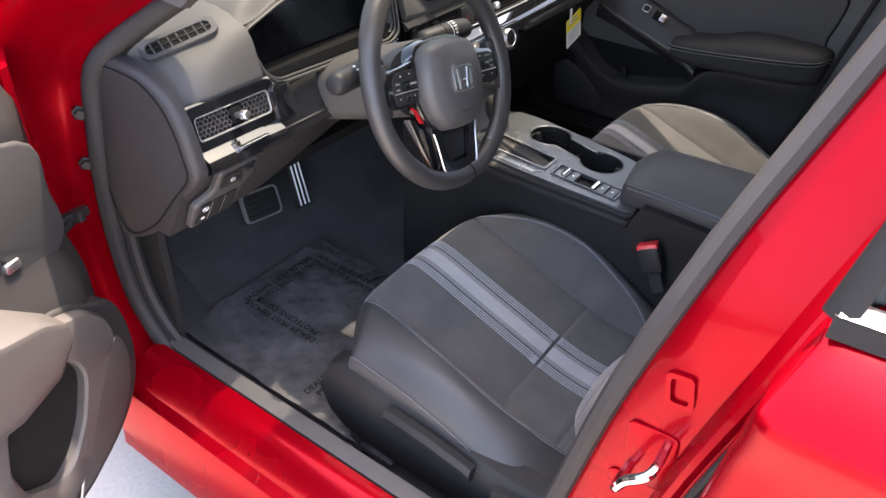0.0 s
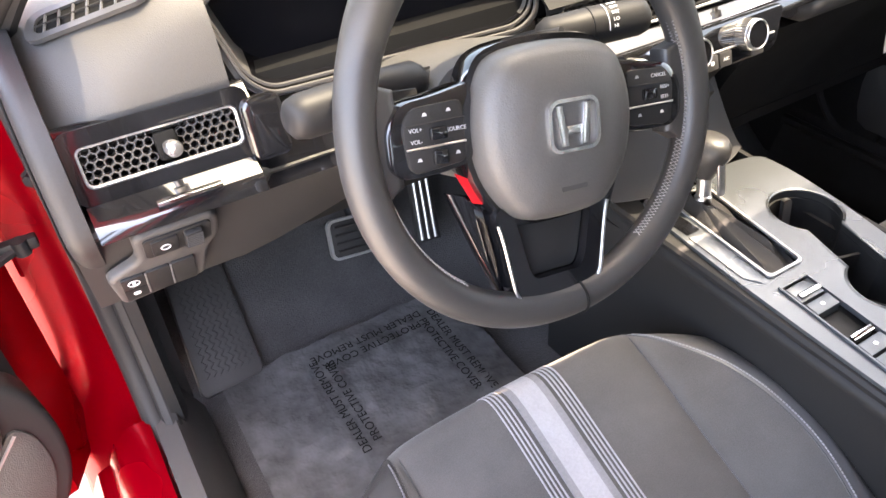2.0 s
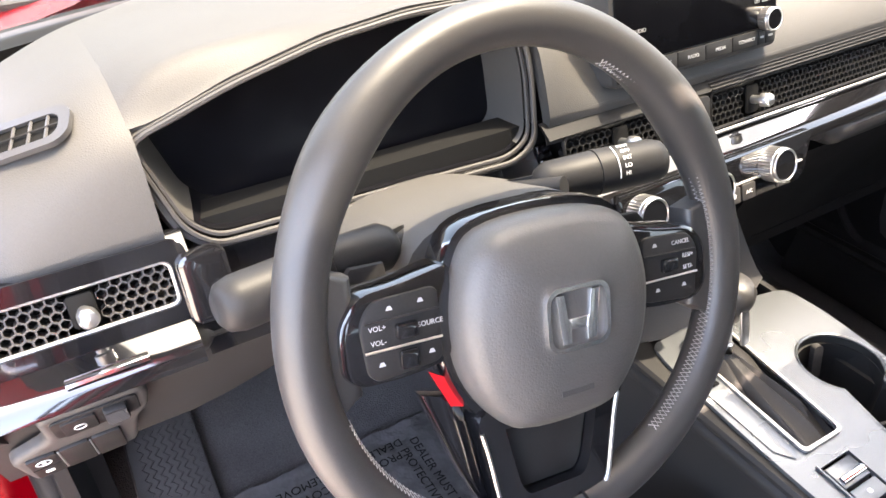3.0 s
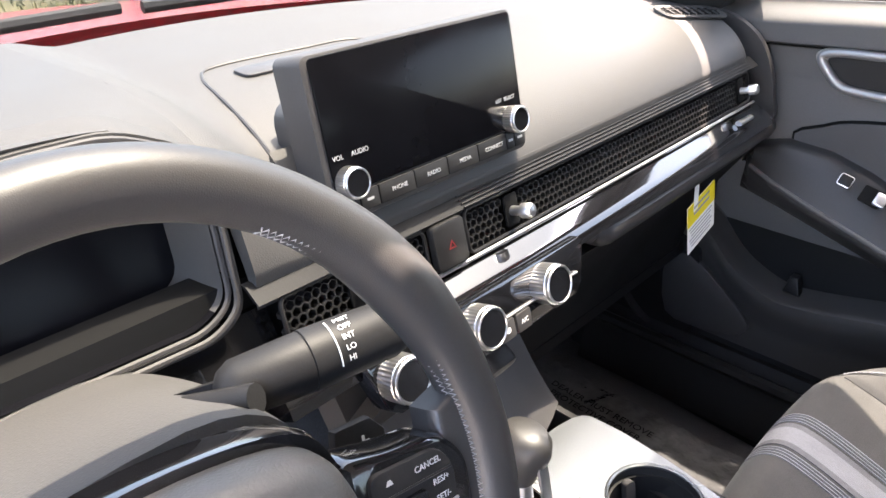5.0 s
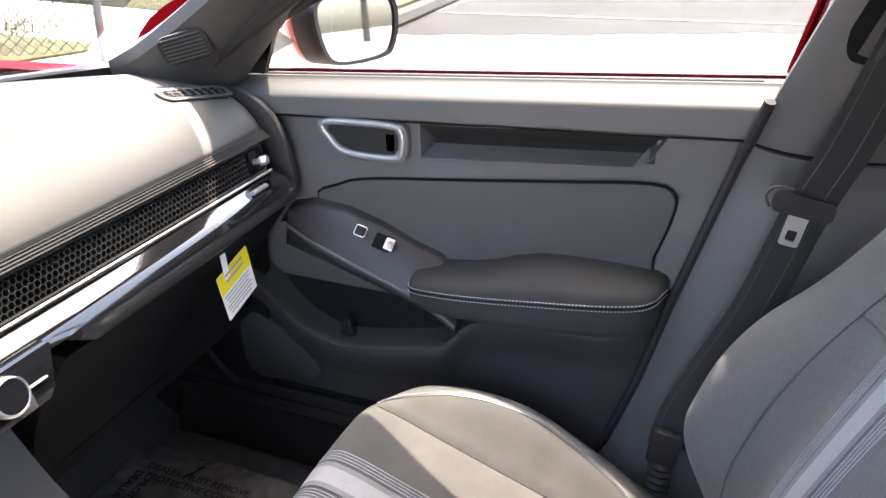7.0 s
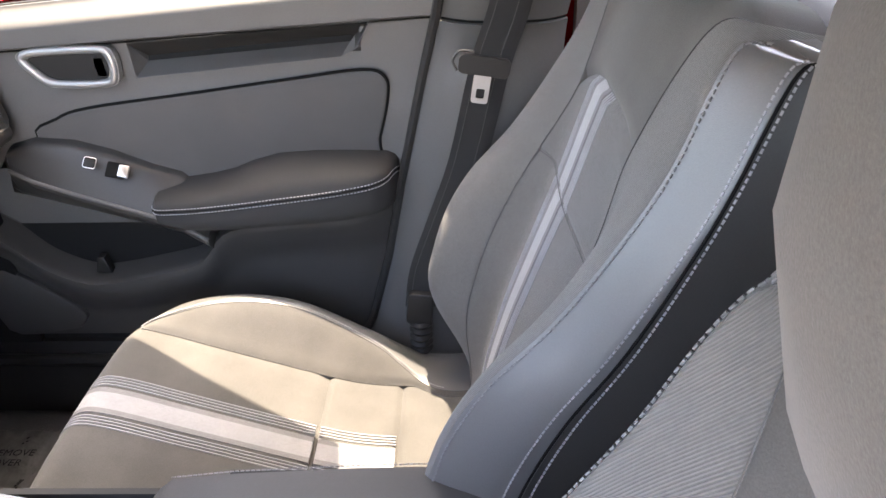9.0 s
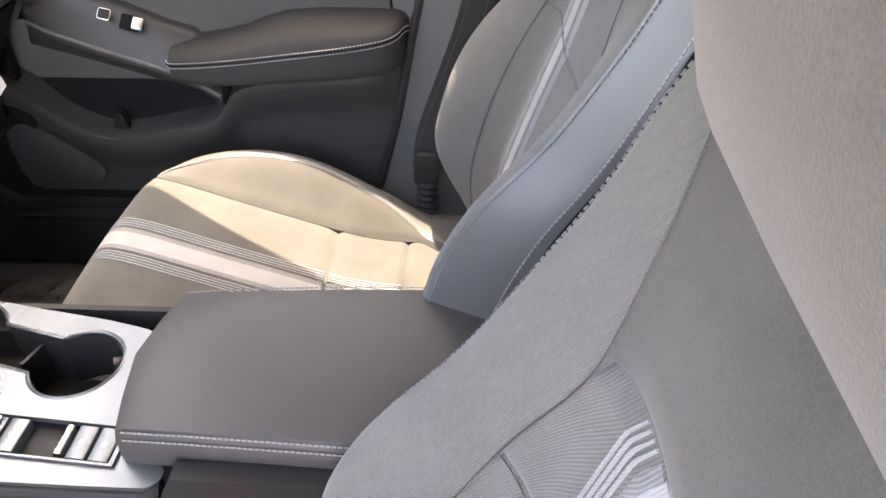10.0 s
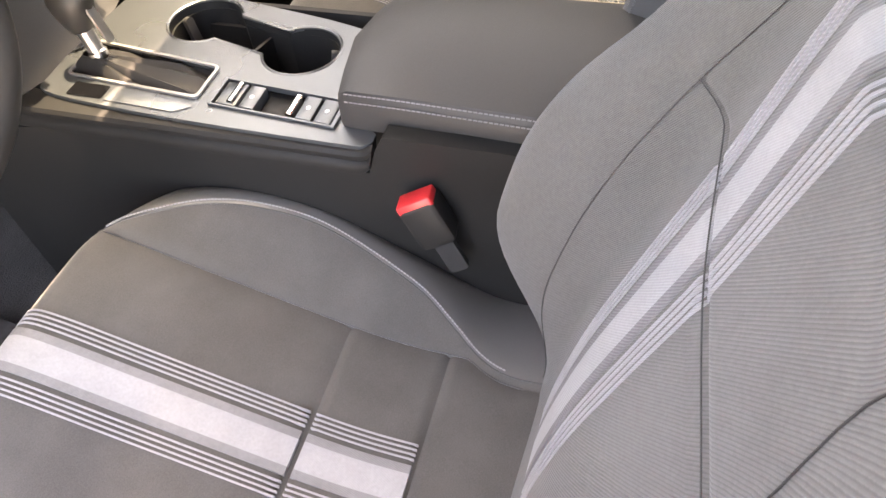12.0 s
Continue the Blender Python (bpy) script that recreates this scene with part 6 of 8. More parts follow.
def make_seat(label):
    st = thing("front_seat", label, "car seat", (SEAT_X, -0.1, 0.245))
    c108, c222 = nearest_s(C_LINE, 1, -0.108, 0.5), nearest_s(C_LINE, 1, -0.222, 0.5)
    down = (0, -0.004, -0.05)
    # cushion: two centre panels, inner bolsters in cloth, outer bolsters in leatherette
    for s0, s1 in ((0.0, c108), (c108, c222), (c222, 1.0)):
        def cen(u, v, s0=s0, s1=s1):
            s = s0 + (s1 - s0) * u
            g = groove(s, c108, 0.006, 0.006) + groove(s, c222, 0.006, 0.006)
            wl, wr = inner_seam(s, -1), inner_seam(s, 1)
            return cushion(-wl + (wl + wr) * v, s) + Vector((0, 0, g))
        part("cushion_panel", sheet(cen, span(0, 1, 30), span(0, 1, 28), down), M_FABRIC, st)
    for s in (-1, 1):
        def bol(u, v, s=s):
            q = 0.02 + 0.97 * u
            return cushion(s * (inner_seam(q, s) + (crest(q, s) - inner_seam(q, s)) * v), q)

        def cov(u, v, s=s):
            q = 0.02 + 0.97 * u
            c = crest(q, s)
            w = min(1.0, v / 0.62)
            return cushion(s * (c + (0.286 - c) * w), q) - Vector((s * 0.012 * smooth(0.62, 1.0, v), 0, 0.13 * max(0.0, v - 0.62) / 0.38))

        part("cushion_bolster", sheet(bol, span(0, 1, 60), span(0, 1, 12), down), M_FABRIC, st)
        # inboard cover takes the lit tone, outboard cover the shaded one
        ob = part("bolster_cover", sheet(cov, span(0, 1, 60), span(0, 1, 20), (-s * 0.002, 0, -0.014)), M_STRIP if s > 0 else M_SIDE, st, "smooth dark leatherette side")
        rimline = [cushion(s * (crest(t, s) + 0.0045), t) + Vector((0, 0, 0.0014)) for t in span(0.34, 0.90, 70)]
        part("stitching", dashes(rimline, 0.0042, 0.0030, 0.0008), M_STRIPE if s > 0 else M_STRIPEDIM, ob)
        part("seam", tube([cushion(s * crest(t, s), t) for t in span(0.10, 0.97, 80)], 0.0008, 5), M_LEATHER, ob)
        part("seam", tube([cushion(s * inner_seam(t, s), t) + Vector((0, 0, 0.0008)) for t in span(0.36, 0.93, 60)], 0.0009, 5), M_LEATHER, ob)
        part("stitching", dashes([cushion(s * 0.280, t) + Vector((s * 0.002, 0, 0.001)) for t in span(0.20, 0.93, 70)], 0.0046, 0.0034, 0.0006), M_STRIPEDIM, ob)
    part("cushion_front", sheet(lambda u, v: Vector((SEAT_X - 0.262 + 0.524 * v, 0.175 + 0.012 * math.sin(math.pi * v) - 0.05 * (2 * v - 1) ** 4 - 0.02 * (1 - u), 0.27 + 0.16 * u)), span(0, 1, 6), span(0, 1, 24), (0, -0.05, 0)), M_LEATHERETTE, st)
    # woven stripe running down the cushion and the backrest
    lines = [(-0.0465, 0.0017, 1), (-0.0412, 0.0017, 1), (-0.0358, 0.0017, 1), (-0.0305, 0.0017, 1), (-0.0195, 0.0090, 2), (0.0, 0.0300, 1), (0.0195, 0.0090, 2), (0.0305, 0.0017, 1), (0.0358, 0.0017, 1), (0.0412, 0.0017, 1), (0.0465, 0.0017, 1)]
    for off, w, tone in lines:
        material = (M_STRIPEDIM, M_STRIPE, M_STRIPEMID)[tone]
        lift = Vector((0, 0.0, 0.0016))
        for s0, s1 in ((0.13, c108 - 0.004), (c108 + 0.004, c222 - 0.004)):
            part("stripe", sheet(lambda u, v, s0=s0, s1=s1: cushion(0.008 + off - w / 2 + w * v, s0 + (s1 - s0) * u) + lift, span(0, 1, 40), span(0, 1, 2), (0, 0, -0.004)), material, st)
    # backrest
    z797, z90 = nearest_s(B_LINE, 2, 0.797), nearest_s(B_LINE, 2, 0.900)
    back = (0, -0.05, -0.01)
    top = lambda v: z90 + 0.030 * (1 - abs(2 * v - 1) ** 2.6)
    edge = lambda s: 0.152 - 0.022 * smooth(z90 - 0.16, z90, s) ** 2 if s < z90 else 0.130 + 0.095 * ((s - z90) / (1 - z90)) ** 1.3
    for s0, s1 in ((0.0, z797), (z797, z90)):
        def bc(u, v, s0=s0, s1=s1):
            s = s0 + ((top(v) if s1 == z90 else s1) - s0) * u
            g = groove(s, z797, 0.004, 0.0025) + groove(s, top(v), 0.006, 0.006)
            e = edge(s)
            return backrest(0.012 - e + 2 * e * v, s) + Vector((0, g, 0))
        part("back_panel", sheet(bc, span(0, 1, 30), span(0, 1, 28), back), M_RIBFABRIC, st)
    for s in (-1, 1):
        part("back_bolster", sheet(lambda u, v, s=s: backrest(s * (edge(u) + 0.012 * s + (0.236 - edge(u) - 0.012 * s) * v), u), span(0, 1, 60), span(0, 1, 16), back), M_RIBFABRIC, st)
        strip = lambda u, v, s=s: backrest(s * (0.236 + 0.036 * v), 0.01 + 0.99 * u)
        flank = lambda u, v, s=s: backrest(s * (0.272 + 0.008 * v), 0.01 + 0.99 * u) + Vector((0, -0.001 - 0.085 * v * v, 0))
        # strip and flank are one leather, toned by how each faces the light
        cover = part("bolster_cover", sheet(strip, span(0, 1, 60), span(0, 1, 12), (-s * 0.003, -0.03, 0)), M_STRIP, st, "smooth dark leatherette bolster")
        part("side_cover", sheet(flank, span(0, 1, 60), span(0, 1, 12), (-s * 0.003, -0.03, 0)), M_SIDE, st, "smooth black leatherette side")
        part("stitching", dashes([strip(t, 0.10) + Vector((0, 0.001, 0.0008)) for t in span(0.05, 0.97, 80)], 0.0056, 0.0036, 0.0008), M_STRIPEMID, cover)
        part("stitching", dashes([strip(t, 0.93) + Vector((s * 0.001, 0.0010, 0.0006)) for t in span(0.05, 0.97, 80)], 0.0056, 0.0036, 0.0008), M_STRIPE, cover)
        part("stitching", dashes([flank(t, 0.10) + Vector((s * 0.001, 0.0008, 0.0006)) for t in span(0.05, 0.97, 80)], 0.0056, 0.0036, 0.0008), M_STRIPE, cover)
        part("seam", tube([strip(t, 0.995) + Vector((s * 0.0006, 0, 0)) for t in span(0.02, 0.98, 60)], 0.0014, 5), M_INK, cover)
    part("shoulder_panel", sheet(lambda u, v: backrest(0.012 - edge(top(v) + 0.0001 + (0.9999 - top(v)) * u) * (1 - 2 * v), top(v) + (1 - top(v)) * u) + Vector((0, groove(top(v) + (1 - top(v)) * u, top(v), 0.006, 0.006), 0)), span(0, 1, 24), span(0, 1, 40), back), M_FABRIC, st)
    for off, w, tone in lines:
        material = (M_STRIPEDIM, M_STRIPE, M_STRIPEMID)[tone]
        end = top((0.040 + 1.1 * off - 0.012 + 0.130) / 0.260)
        for s0, s1 in ((0.14, z797 - 0.0008), (z797 + 0.0008, end - 0.0005)):
            part("stripe", sheet(lambda u, v, s0=s0, s1=s1: backrest(0.040 + 1.1 * (off - w / 2 + w * v), s0 + (s1 - s0) * u) + Vector((0, 0.0014 + groove(s0 + (s1 - s0) * u, z797, 0.004, 0.0025) + groove(s0 + (s1 - s0) * u, end, 0.006, 0.006), 0.0)), [1 - (1 - k / 60) ** 1.5 for k in range(61)], span(0, 1, 2), (0, -0.004, 0)), material, st)
    part("seam", tube([backrest(0.012 - 0.150 + 0.300 * k / 40, z797) + Vector((0, 0.0010, 0)) for k in range(41)], 0.0005, 5), M_SIDE, st)
    for s in (-1, 1):
        part("seam", tube([backrest(0.012 + s * edge(t), t) + Vector((0, 0.001, 0)) for t in span(0.03, 0.98, 60)], 0.0005, 5), M_LEATHER, st)
    # hard back shell
    part("back_shell", loft([[Vector((SEAT_X + math.cos(t) * 0.255 * w, along(B_LINE, q).y - 0.075 - 0.055 * math.sin(t) * d, along(B_LINE, q).z)) for t in span(-0.15, math.pi + 0.15, 20)] for q, w, d in ((0.0, 0.92, 0.8), (0.2, 1.0, 1.0), (0.5, 1.0, 1.0), (0.8, 0.95, 0.8), (0.93, 0.9, 0.55), (0.985, 0.86, 0.3))], True, True), M_DARK, st)
    # head restraint on two posts
    hr = []
    for z, w, d, yo in ((1.052, 0.085, 0.028, 0.0), (1.056, 0.110, 0.040, 0.0), (1.075, 0.138, 0.050, 0.004), (1.12, 0.148, 0.054, 0.010), (1.17, 0.144, 0.052, 0.010), (1.21, 0.130, 0.046, 0.004), (1.235, 0.095, 0.030, -0.004), (1.240, 0.06, 0.018, -0.006)):
        hr.append([Vector((SEAT_X + math.copysign(abs(math.cos(t)) ** 0.6, math.cos(t)) * w, -0.512 + yo + math.copysign(abs(math.sin(t)) ** 0.75, math.sin(t)) * d, z)) for t in (2 * math.pi * k / 32 for k in range(32))])
    head = part("head_restraint", loft(hr), M_FABRIC, st)
    for s in (-1, 1):
        part("post", tube([(SEAT_X + s * 0.055, -0.54, 1.02), (SEAT_X + s * 0.055, -0.54, 1.07)], 0.006, 8), M_CHROME, head)
    # outer valance with the height lever and the recliner
    val = part("valance", loft([[Vector((SEAT_X - 0.278 - dx, y, z)) for dx, z in ((-0.03, zt), (0.006, zt - 0.004), (0.020, zt - 0.022), (0.024, (zt + zb) / 2), (0.012, zb), (-0.03, zb))] for y, zt, zb in ((0.185, 0.42, 0.36), (0.175, 0.445, 0.325), (0.14, 0.462, 0.30), (0.05, 0.455, 0.29), (-0.08, 0.432, 0.29), (-0.2, 0.418, 0.30), (-0.30, 0.425, 0.30), (-0.37, 0.44, 0.33))]), M_DARK, st, "dark glossy plastic seat valance")
    part("height_lever", loft([[Vector((SEAT_X - 0.296 - dx, y, z0 + dz)) for dx, dz in ((0, 0.013), (0.014, 0.014), (0.021, 0.004), (0.016, -0.013), (0, -0.015))] for y, z0 in ((0.030, 0.425), (0.020, 0.428), (-0.06, 0.420), (-0.135, 0.408), (-0.145, 0.404))]), M_DARK, val)
    part("recline_lever", loft([[Vector((SEAT_X - 0.294 - dx, y, z0 + dz)) for dx, dz in ((0, 0.010), (0.014, 0.011), (0.018, 0.0), (0.012, -0.010), (0, -0.010))] for y, z0 in ((-0.185, 0.390), (-0.26, 0.398), (-0.33, 0.412))]), M_DARK, val)
    for s in (-1, 1):
        part("seat_rail", box(SEAT_X + s * 0.20 - 0.018, SEAT_X + s * 0.20 + 0.018, -0.40, 0.15, 0.24, 0.29, 0.004), M_STEEL, st)
    part("seat_pan", box(SEAT_X - 0.24, SEAT_X + 0.24, -0.36, 0.13, 0.29, 0.36, 0.015), M_DARK, st)
    return st


driver_seat = make_seat("driver's dark grey cloth seat with a pale woven centre stripe")
passenger_seat = copy_thing(driver_seat, pose(0.348, -0.1 - 0.070, 0.245 + 0.030))
tagged(passenger_seat, "passenger's sunlit grey cloth seat with a pale woven stripe", "car seat")

# ---- passenger's door, closed ----
pd = thing("passenger_door", "closed front door with a dark grey moulded lining", "car door", (0.74, 0.1, 0.36))


BELT_LOW, BELT_RISE = 0.960, 0.066


def belt(y):
    return BELT_LOW + BELT_RISE * (0.43 - y) / 0.79


LIP = [(-0.36, 0.655), (-0.20, 0.648), (-0.08, 0.638), (-0.01, 0.626), (0.022, 0.606), (0.044, 0.574), (0.068, 0.555), (0.12, 0.541), (0.215, 0.521), (0.268, 0.520), (0.333, 0.550), (0.383, 0.600), (0.42, 0.625), (0.48, 0.64)]


def lining(y, z):
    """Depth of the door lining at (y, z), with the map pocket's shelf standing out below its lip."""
    b, lip = belt(y), table(LIP, y)
    x = 0.742
    x += 0.016 * smooth(b - 0.030, b + 0.004, z)                       # rolls out to the glass
    x -= 0.020 * smooth(0.905 + 0.065 * (0.36 - y) - 0.003, 0.905 + 0.065 * (0.36 - y) + 0.006, z) * (1 - smooth(b - 0.03, b, z))
    x -= 0.056 * smooth(lip + 0.009, lip - 0.006, z) * (1 - 0.55 * smooth(lip - 0.012, lip - 0.10, z)) * smooth(-0.32, -0.20, y)
    x -= 0.008 * smooth(0.86, 0.80, z) * smooth(0.58, 0.64, z)
    low, high = 0.869 + 0.091 * (0.118 - y), 0.911 + 0.073 * (0.122 - y)
    x += 0.026 * smooth(low - 0.001, low + 0.004, z) * smooth(high + 0.001, high - 0.004, z) * smooth(0.116, 0.108, y) * smooth(-0.236, -0.222, y)
    return x


def lining_z(y, k):
    """Heights that follow the pocket's lip, so that its edge stays clean."""
    lip = table(LIP, y)
    if k < 1:
        return 0.385 + (lip - 0.020 - 0.385) * k
    if k < 2:
        return lip - 0.020 + 0.034 * (k - 1)
    return lip + 0.014 + (0.86 - lip - 0.014) * (k - 2)


# lining in the lightened tone, lower panel in the darker trim
part("lining", sheet(lambda y, k: Vector((lining(y, lining_z(y, k)), y, lining_z(y, k))), span(0.47, -0.365, 60), span(1.94, 1.99, 2) + span(2, 3, 24), (0.03, 0, 0)), M_LINING, pd)
part("map_pocket", sheet(lambda y, k: Vector((lining(y, lining_z(y, k)), y, lining_z(y, k))), span(0.47, -0.365, 60), span(0, 0.9, 9) + span(1.0, 1.94, 16), (0.03, 0, 0)), M_TRIM, pd, "dark moulded lower panel with a map pocket")
part("upper_lining", sheet(lambda y, s: Vector((lining(y, 0.86 + (belt(y) - 0.86) * s), y, 0.86 + (belt(y) - 0.86) * s)), span(0.47, -0.388, 90), span(0, 1, 60), (0.03, 0, 0)), M_LINING, pd)
part("trim_groove", tube([(lining(y, 0.905 + 0.065 * (0.36 - y)) - 0.001, y, 0.904 + 0.065 * (0.36 - y)) for y in span(0.40, -0.35, 30)], 0.0016, 5), M_INK, pd)
dl = lambda x: axes((x, 0, 0), (0, -1, 0), (0, 0, 1))                 # a runs to the rear, b up, c into the car
o = dl(0.738)
P = lambda *pts: [(-y, z) for y, z in pts]
# release handle in a chrome bezel
hb_out = [(p.x, p.y) for p in catmull([(a, b, 0) for a, b in P((0.293, 0.900), (0.280, 0.911), (0.24, 0.915), (0.16, 0.917), (0.142, 0.908), (0.138, 0.885), (0.142, 0.862), (0.160, 0.853), (0.22, 0.852), (0.256, 0.857), (0.280, 0.880))], 4, True)]
bez = part("handle_bezel", ring_plate(hb_out, scaled(hb_out, 0.80, 0.66), lambda a, b, c: o(a, b, c), 0.014), M_SATIN, pd, "satin silver handle bezel")
part("handle_bezel_edge", tube([o(a, b, 0.013) for a, b in scaled(hb_out, 0.90, 0.83)], 0.0066, 10, True), M_SATIN, bez)
cup = part("handle_recess", loft([[o(a, b, c) for a, b in scaled(hb_out, f, g)] for f, g, c in ((0.82, 0.68, 0.010), (0.78, 0.62, -0.004), (0.5, 0.4, -0.006), (0.02, 0.02, -0.006))]), M_DARK, pd)
part("door_release", prism(P((0.236, 0.893), (0.165, 0.902), (0.160, 0.868), (0.212, 0.862)), lambda a, b, c: o(a, b, c - 0.004), 0.010, 0.003), M_DARK, cup)
part("lock_tab", prism(P((0.178, 0.897), (0.160, 0.899), (0.158, 0.868), (0.176, 0.868)), lambda a, b, c: o(a, b, c + 0.004), 0.006, 0.002), M_LINING, cup)
# long recessed trim behind the handle
rt = P((0.122, 0.917), (-0.250, 0.944), (-0.228, 0.905), (-0.205, 0.893), (0.118, 0.864))
rt_v = P((0.100, 0.893), (-0.226, 0.921))                             # the valley where the two faces meet
rt_w = P((0.100, 0.886), (-0.222, 0.912))
part("trim_frame", loft([[o(a, b, c) for a, b in r] for r, c in ((scaled(rt, 1.02, 1.08), -0.004), (scaled(rt, 1.012, 1.05), 0.0035), (rt, 0.003), (rt, -0.004))], True, False), M_LINING, pd, angle=20)


def facet(*pts):
    bm = bmesh.new()
    vs = [bm.verts.new(p) for p in pts]
    bm.faces.new(vs)
    bmesh.ops.solidify(bm, geom=bm.faces[:], thickness=0.003)
    return bm


T0, T1, T2, T3, T4 = [o(a, b, 0.003) for a, b in rt]
V0, V1 = [o(a, b, -0.017) for a, b in rt_v]
W0, W1 = [o(a, b, -0.013) for a, b in rt_w]
# upper face and step in darker plastics, the recess's shade painted by facing
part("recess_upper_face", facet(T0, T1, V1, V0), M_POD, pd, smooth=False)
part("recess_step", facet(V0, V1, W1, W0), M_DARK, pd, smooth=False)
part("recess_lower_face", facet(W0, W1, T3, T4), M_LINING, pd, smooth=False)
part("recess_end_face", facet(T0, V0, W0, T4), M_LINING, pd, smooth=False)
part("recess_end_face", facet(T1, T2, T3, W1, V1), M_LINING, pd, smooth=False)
# padded cloth insert
ins = [(p.x, p.y) for p in catmull([(a, b, 0) for a, b in P((0.300, 0.765), (0.262, 0.798), (0.205, 0.816), (0.05, 0.836), (-0.12, 0.858), (-0.235, 0.872), (-0.270, 0.860), (-0.272, 0.825), (-0.256, 0.76), (-0.235, 0.70), (0.0, 0.64), (0.20, 0.66))], 4, True)]
o2 = dl(0.734)
part("door_insert", prism(ins, lambda a, b, c: o2(a, b, c - 0.002), 0.007, 0.005, 3), M_DOORCLOTH, pd, "padded dark cloth door insert")
# black bar round the insert, drawn for the shadow in its groove
part("insert_seam", tube([o2(a, b, 0.0005) for a, b in ins], 0.0030, 6, True), M_INK, pd)
# switch pod running down into the armrest
pod_rings = []
for y, zt, zb, xi in ((0.362, 0.728, 0.716, 0.722), (0.345, 0.752, 0.712, 0.700), (0.30, 0.764, 0.700, 0.683), (0.24, 0.760, 0.682, 0.676), (0.18, 0.742, 0.664, 0.672), (0.12, 0.716, 0.646, 0.668), (0.075, 0.702, 0.632, 0.664), (0.03, 0.66, 0.60, 0.666)):
    pod_rings.append([Vector(p) for p in ((0.742, y, zt + 0.006), (0.722, y, zt + 0.004), (0.705, y, zt - 0.004), (xi + 0.004, y, zb + 0.020), (xi, y, zb + 0.010), (xi + 0.004, y, zb - 0.004), (0.72, y, zb - 0.040), (0.742, y, zb - 0.040))])
spod = part("switch_pod", loft([catmull(r, 3) for r in pod_rings]), M_POD, pd, "smooth dark switch pod", angle=70)
# paler bar added for the highlight along the pod's edge
part("pod_edge_glint", tube([r[4] + Vector((-0.0005, 0, 0.001)) for r in pod_rings[1:]], 0.0036, 8), M_LINING, spod)
for (sx, sy, sz), w, h, name in (((0.688, 0.203, 0.741), 0.018, 0.017, "lock_switch"), ((0.690, 0.165, 0.727), 0.030, 0.026, "switch_well")):
    pl = axes((sx - 0.001, sy, sz), (0.10, -0.96, -0.28), (0.66, 0, 0.75))
    b = part(name, prism(rrect(w, h, 0.003), pl, 0.004 if name == "lock_switch" else 0.002, 0.001), M_DARK if name == "lock_switch" else M_INK, spod)
    if name == "switch_well":
        part("window_switch", prism(rrect(0.016, 0.020, 0.002, 2, 0.012, 0), lambda a, b2, c: pl(a, b2, c + 0.001), 0.006, 0.002), M_CHROME, b)
    else:
        part("chrome_line", tube([pl(a, b2, 0.003) for a, b2 in rrect(w, h, 0.003)], 0.0009, 5, True), M_CHROME, b)
# armrest pad with two seams
ar = []
hem = lambda y: 0.677 + 0.128 * (0.07 - y)                           # the seam runs straight, rising to the rear
for y, zt, zb, xi in ((0.118, 0.682, 0.650, 0.690), (0.105, 0.690, 0.640, 0.660), (0.06, 0.696, 0.636, 0.648), (0.02, 0.702, 0.638, 0.643), (-0.015, 0.710, 0.640, 0.641), (-0.05, 0.724, 0.643, 0.640), (-0.09, 0.735, 0.646, 0.640), (-0.15, 0.739, 0.650, 0.640), (-0.20, 0.739, 0.655, 0.642), (-0.245, 0.738, 0.660, 0.650), (-0.268, 0.735, 0.664, 0.668), (-0.280, 0.730, 0.668, 0.700), (-0.286, 0.722, 0.672, 0.725)):
    wide = 0.742 - xi
    zs = min(hem(y), zt - 0.006)
    ar.append([Vector(p) for p in ((0.742, y, zt + 0.003), (0.742 - wide * 0.45, y, zt + 0.001), (xi + 0.012, y, (zt + zs) / 2 + 0.003), (xi, y, zs), (xi, y, zs - 0.014), (xi + 0.006, y, zb), (0.742 - wide * 0.4, y, zb - 0.016), (0.742, y, zb - 0.016))])
arm2 = part("armrest", loft([catmull(r, 3) for r in ar]), M_ARMPAD, pd, "padded leatherette armrest with pale stitching")
for k in (0, 1):
    pts = [r[3] + (r[4] - r[3]) * (0.10 + 0.60 * k) + Vector((-0.0008, 0, 0)) for r in ar]
    part("stitching", dashes(catmull(pts, 5), 0.0056, 0.0036, 0.0006), M_STRIPE, arm2)
part("seam", tube(catmull([r[3] + (r[4] - r[3]) * 0.40 + Vector((-0.0004, 0, 0)) for r in ar], 5), 0.0011, 5), M_INK, arm2)
# black sheet laid in for the shade inside the map pocket
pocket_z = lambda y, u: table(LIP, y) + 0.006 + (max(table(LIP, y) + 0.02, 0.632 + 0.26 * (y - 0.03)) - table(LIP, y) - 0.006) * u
part("pocket_shade", sheet(lambda u, v: Vector((0.7385, 0.385 - 0.372 * v, pocket_z(0.385 - 0.372 * v, u))), span(0, 1, 12), span(0, 1, 40), (0.001, 0, 0)), M_BLACK, pd)
# clip in the map pocket and the speaker cover below it
part("pocket_clip", prism(P((0.258, 0.522), (0.230, 0.520), (0.238, 0.552), (0.250, 0.552)), lambda a, b, c: dl(0.715)(a, b, c - 0.012), 0.016, 0.003), M_DARK, pd)
part("speaker_panel", prism([(p.x, p.y) for p in catmull([(a, b, 0) for a, b in P((0.45, 0.545), (0.31, 0.452), (0.305, 0.415), (0.34, 0.40), (0.45, 0.40))], 4, True)], lambda a, b, c: dl(0.706)(a, b, c - 0.01), 0.010, 0.004), M_TRIM, pd)
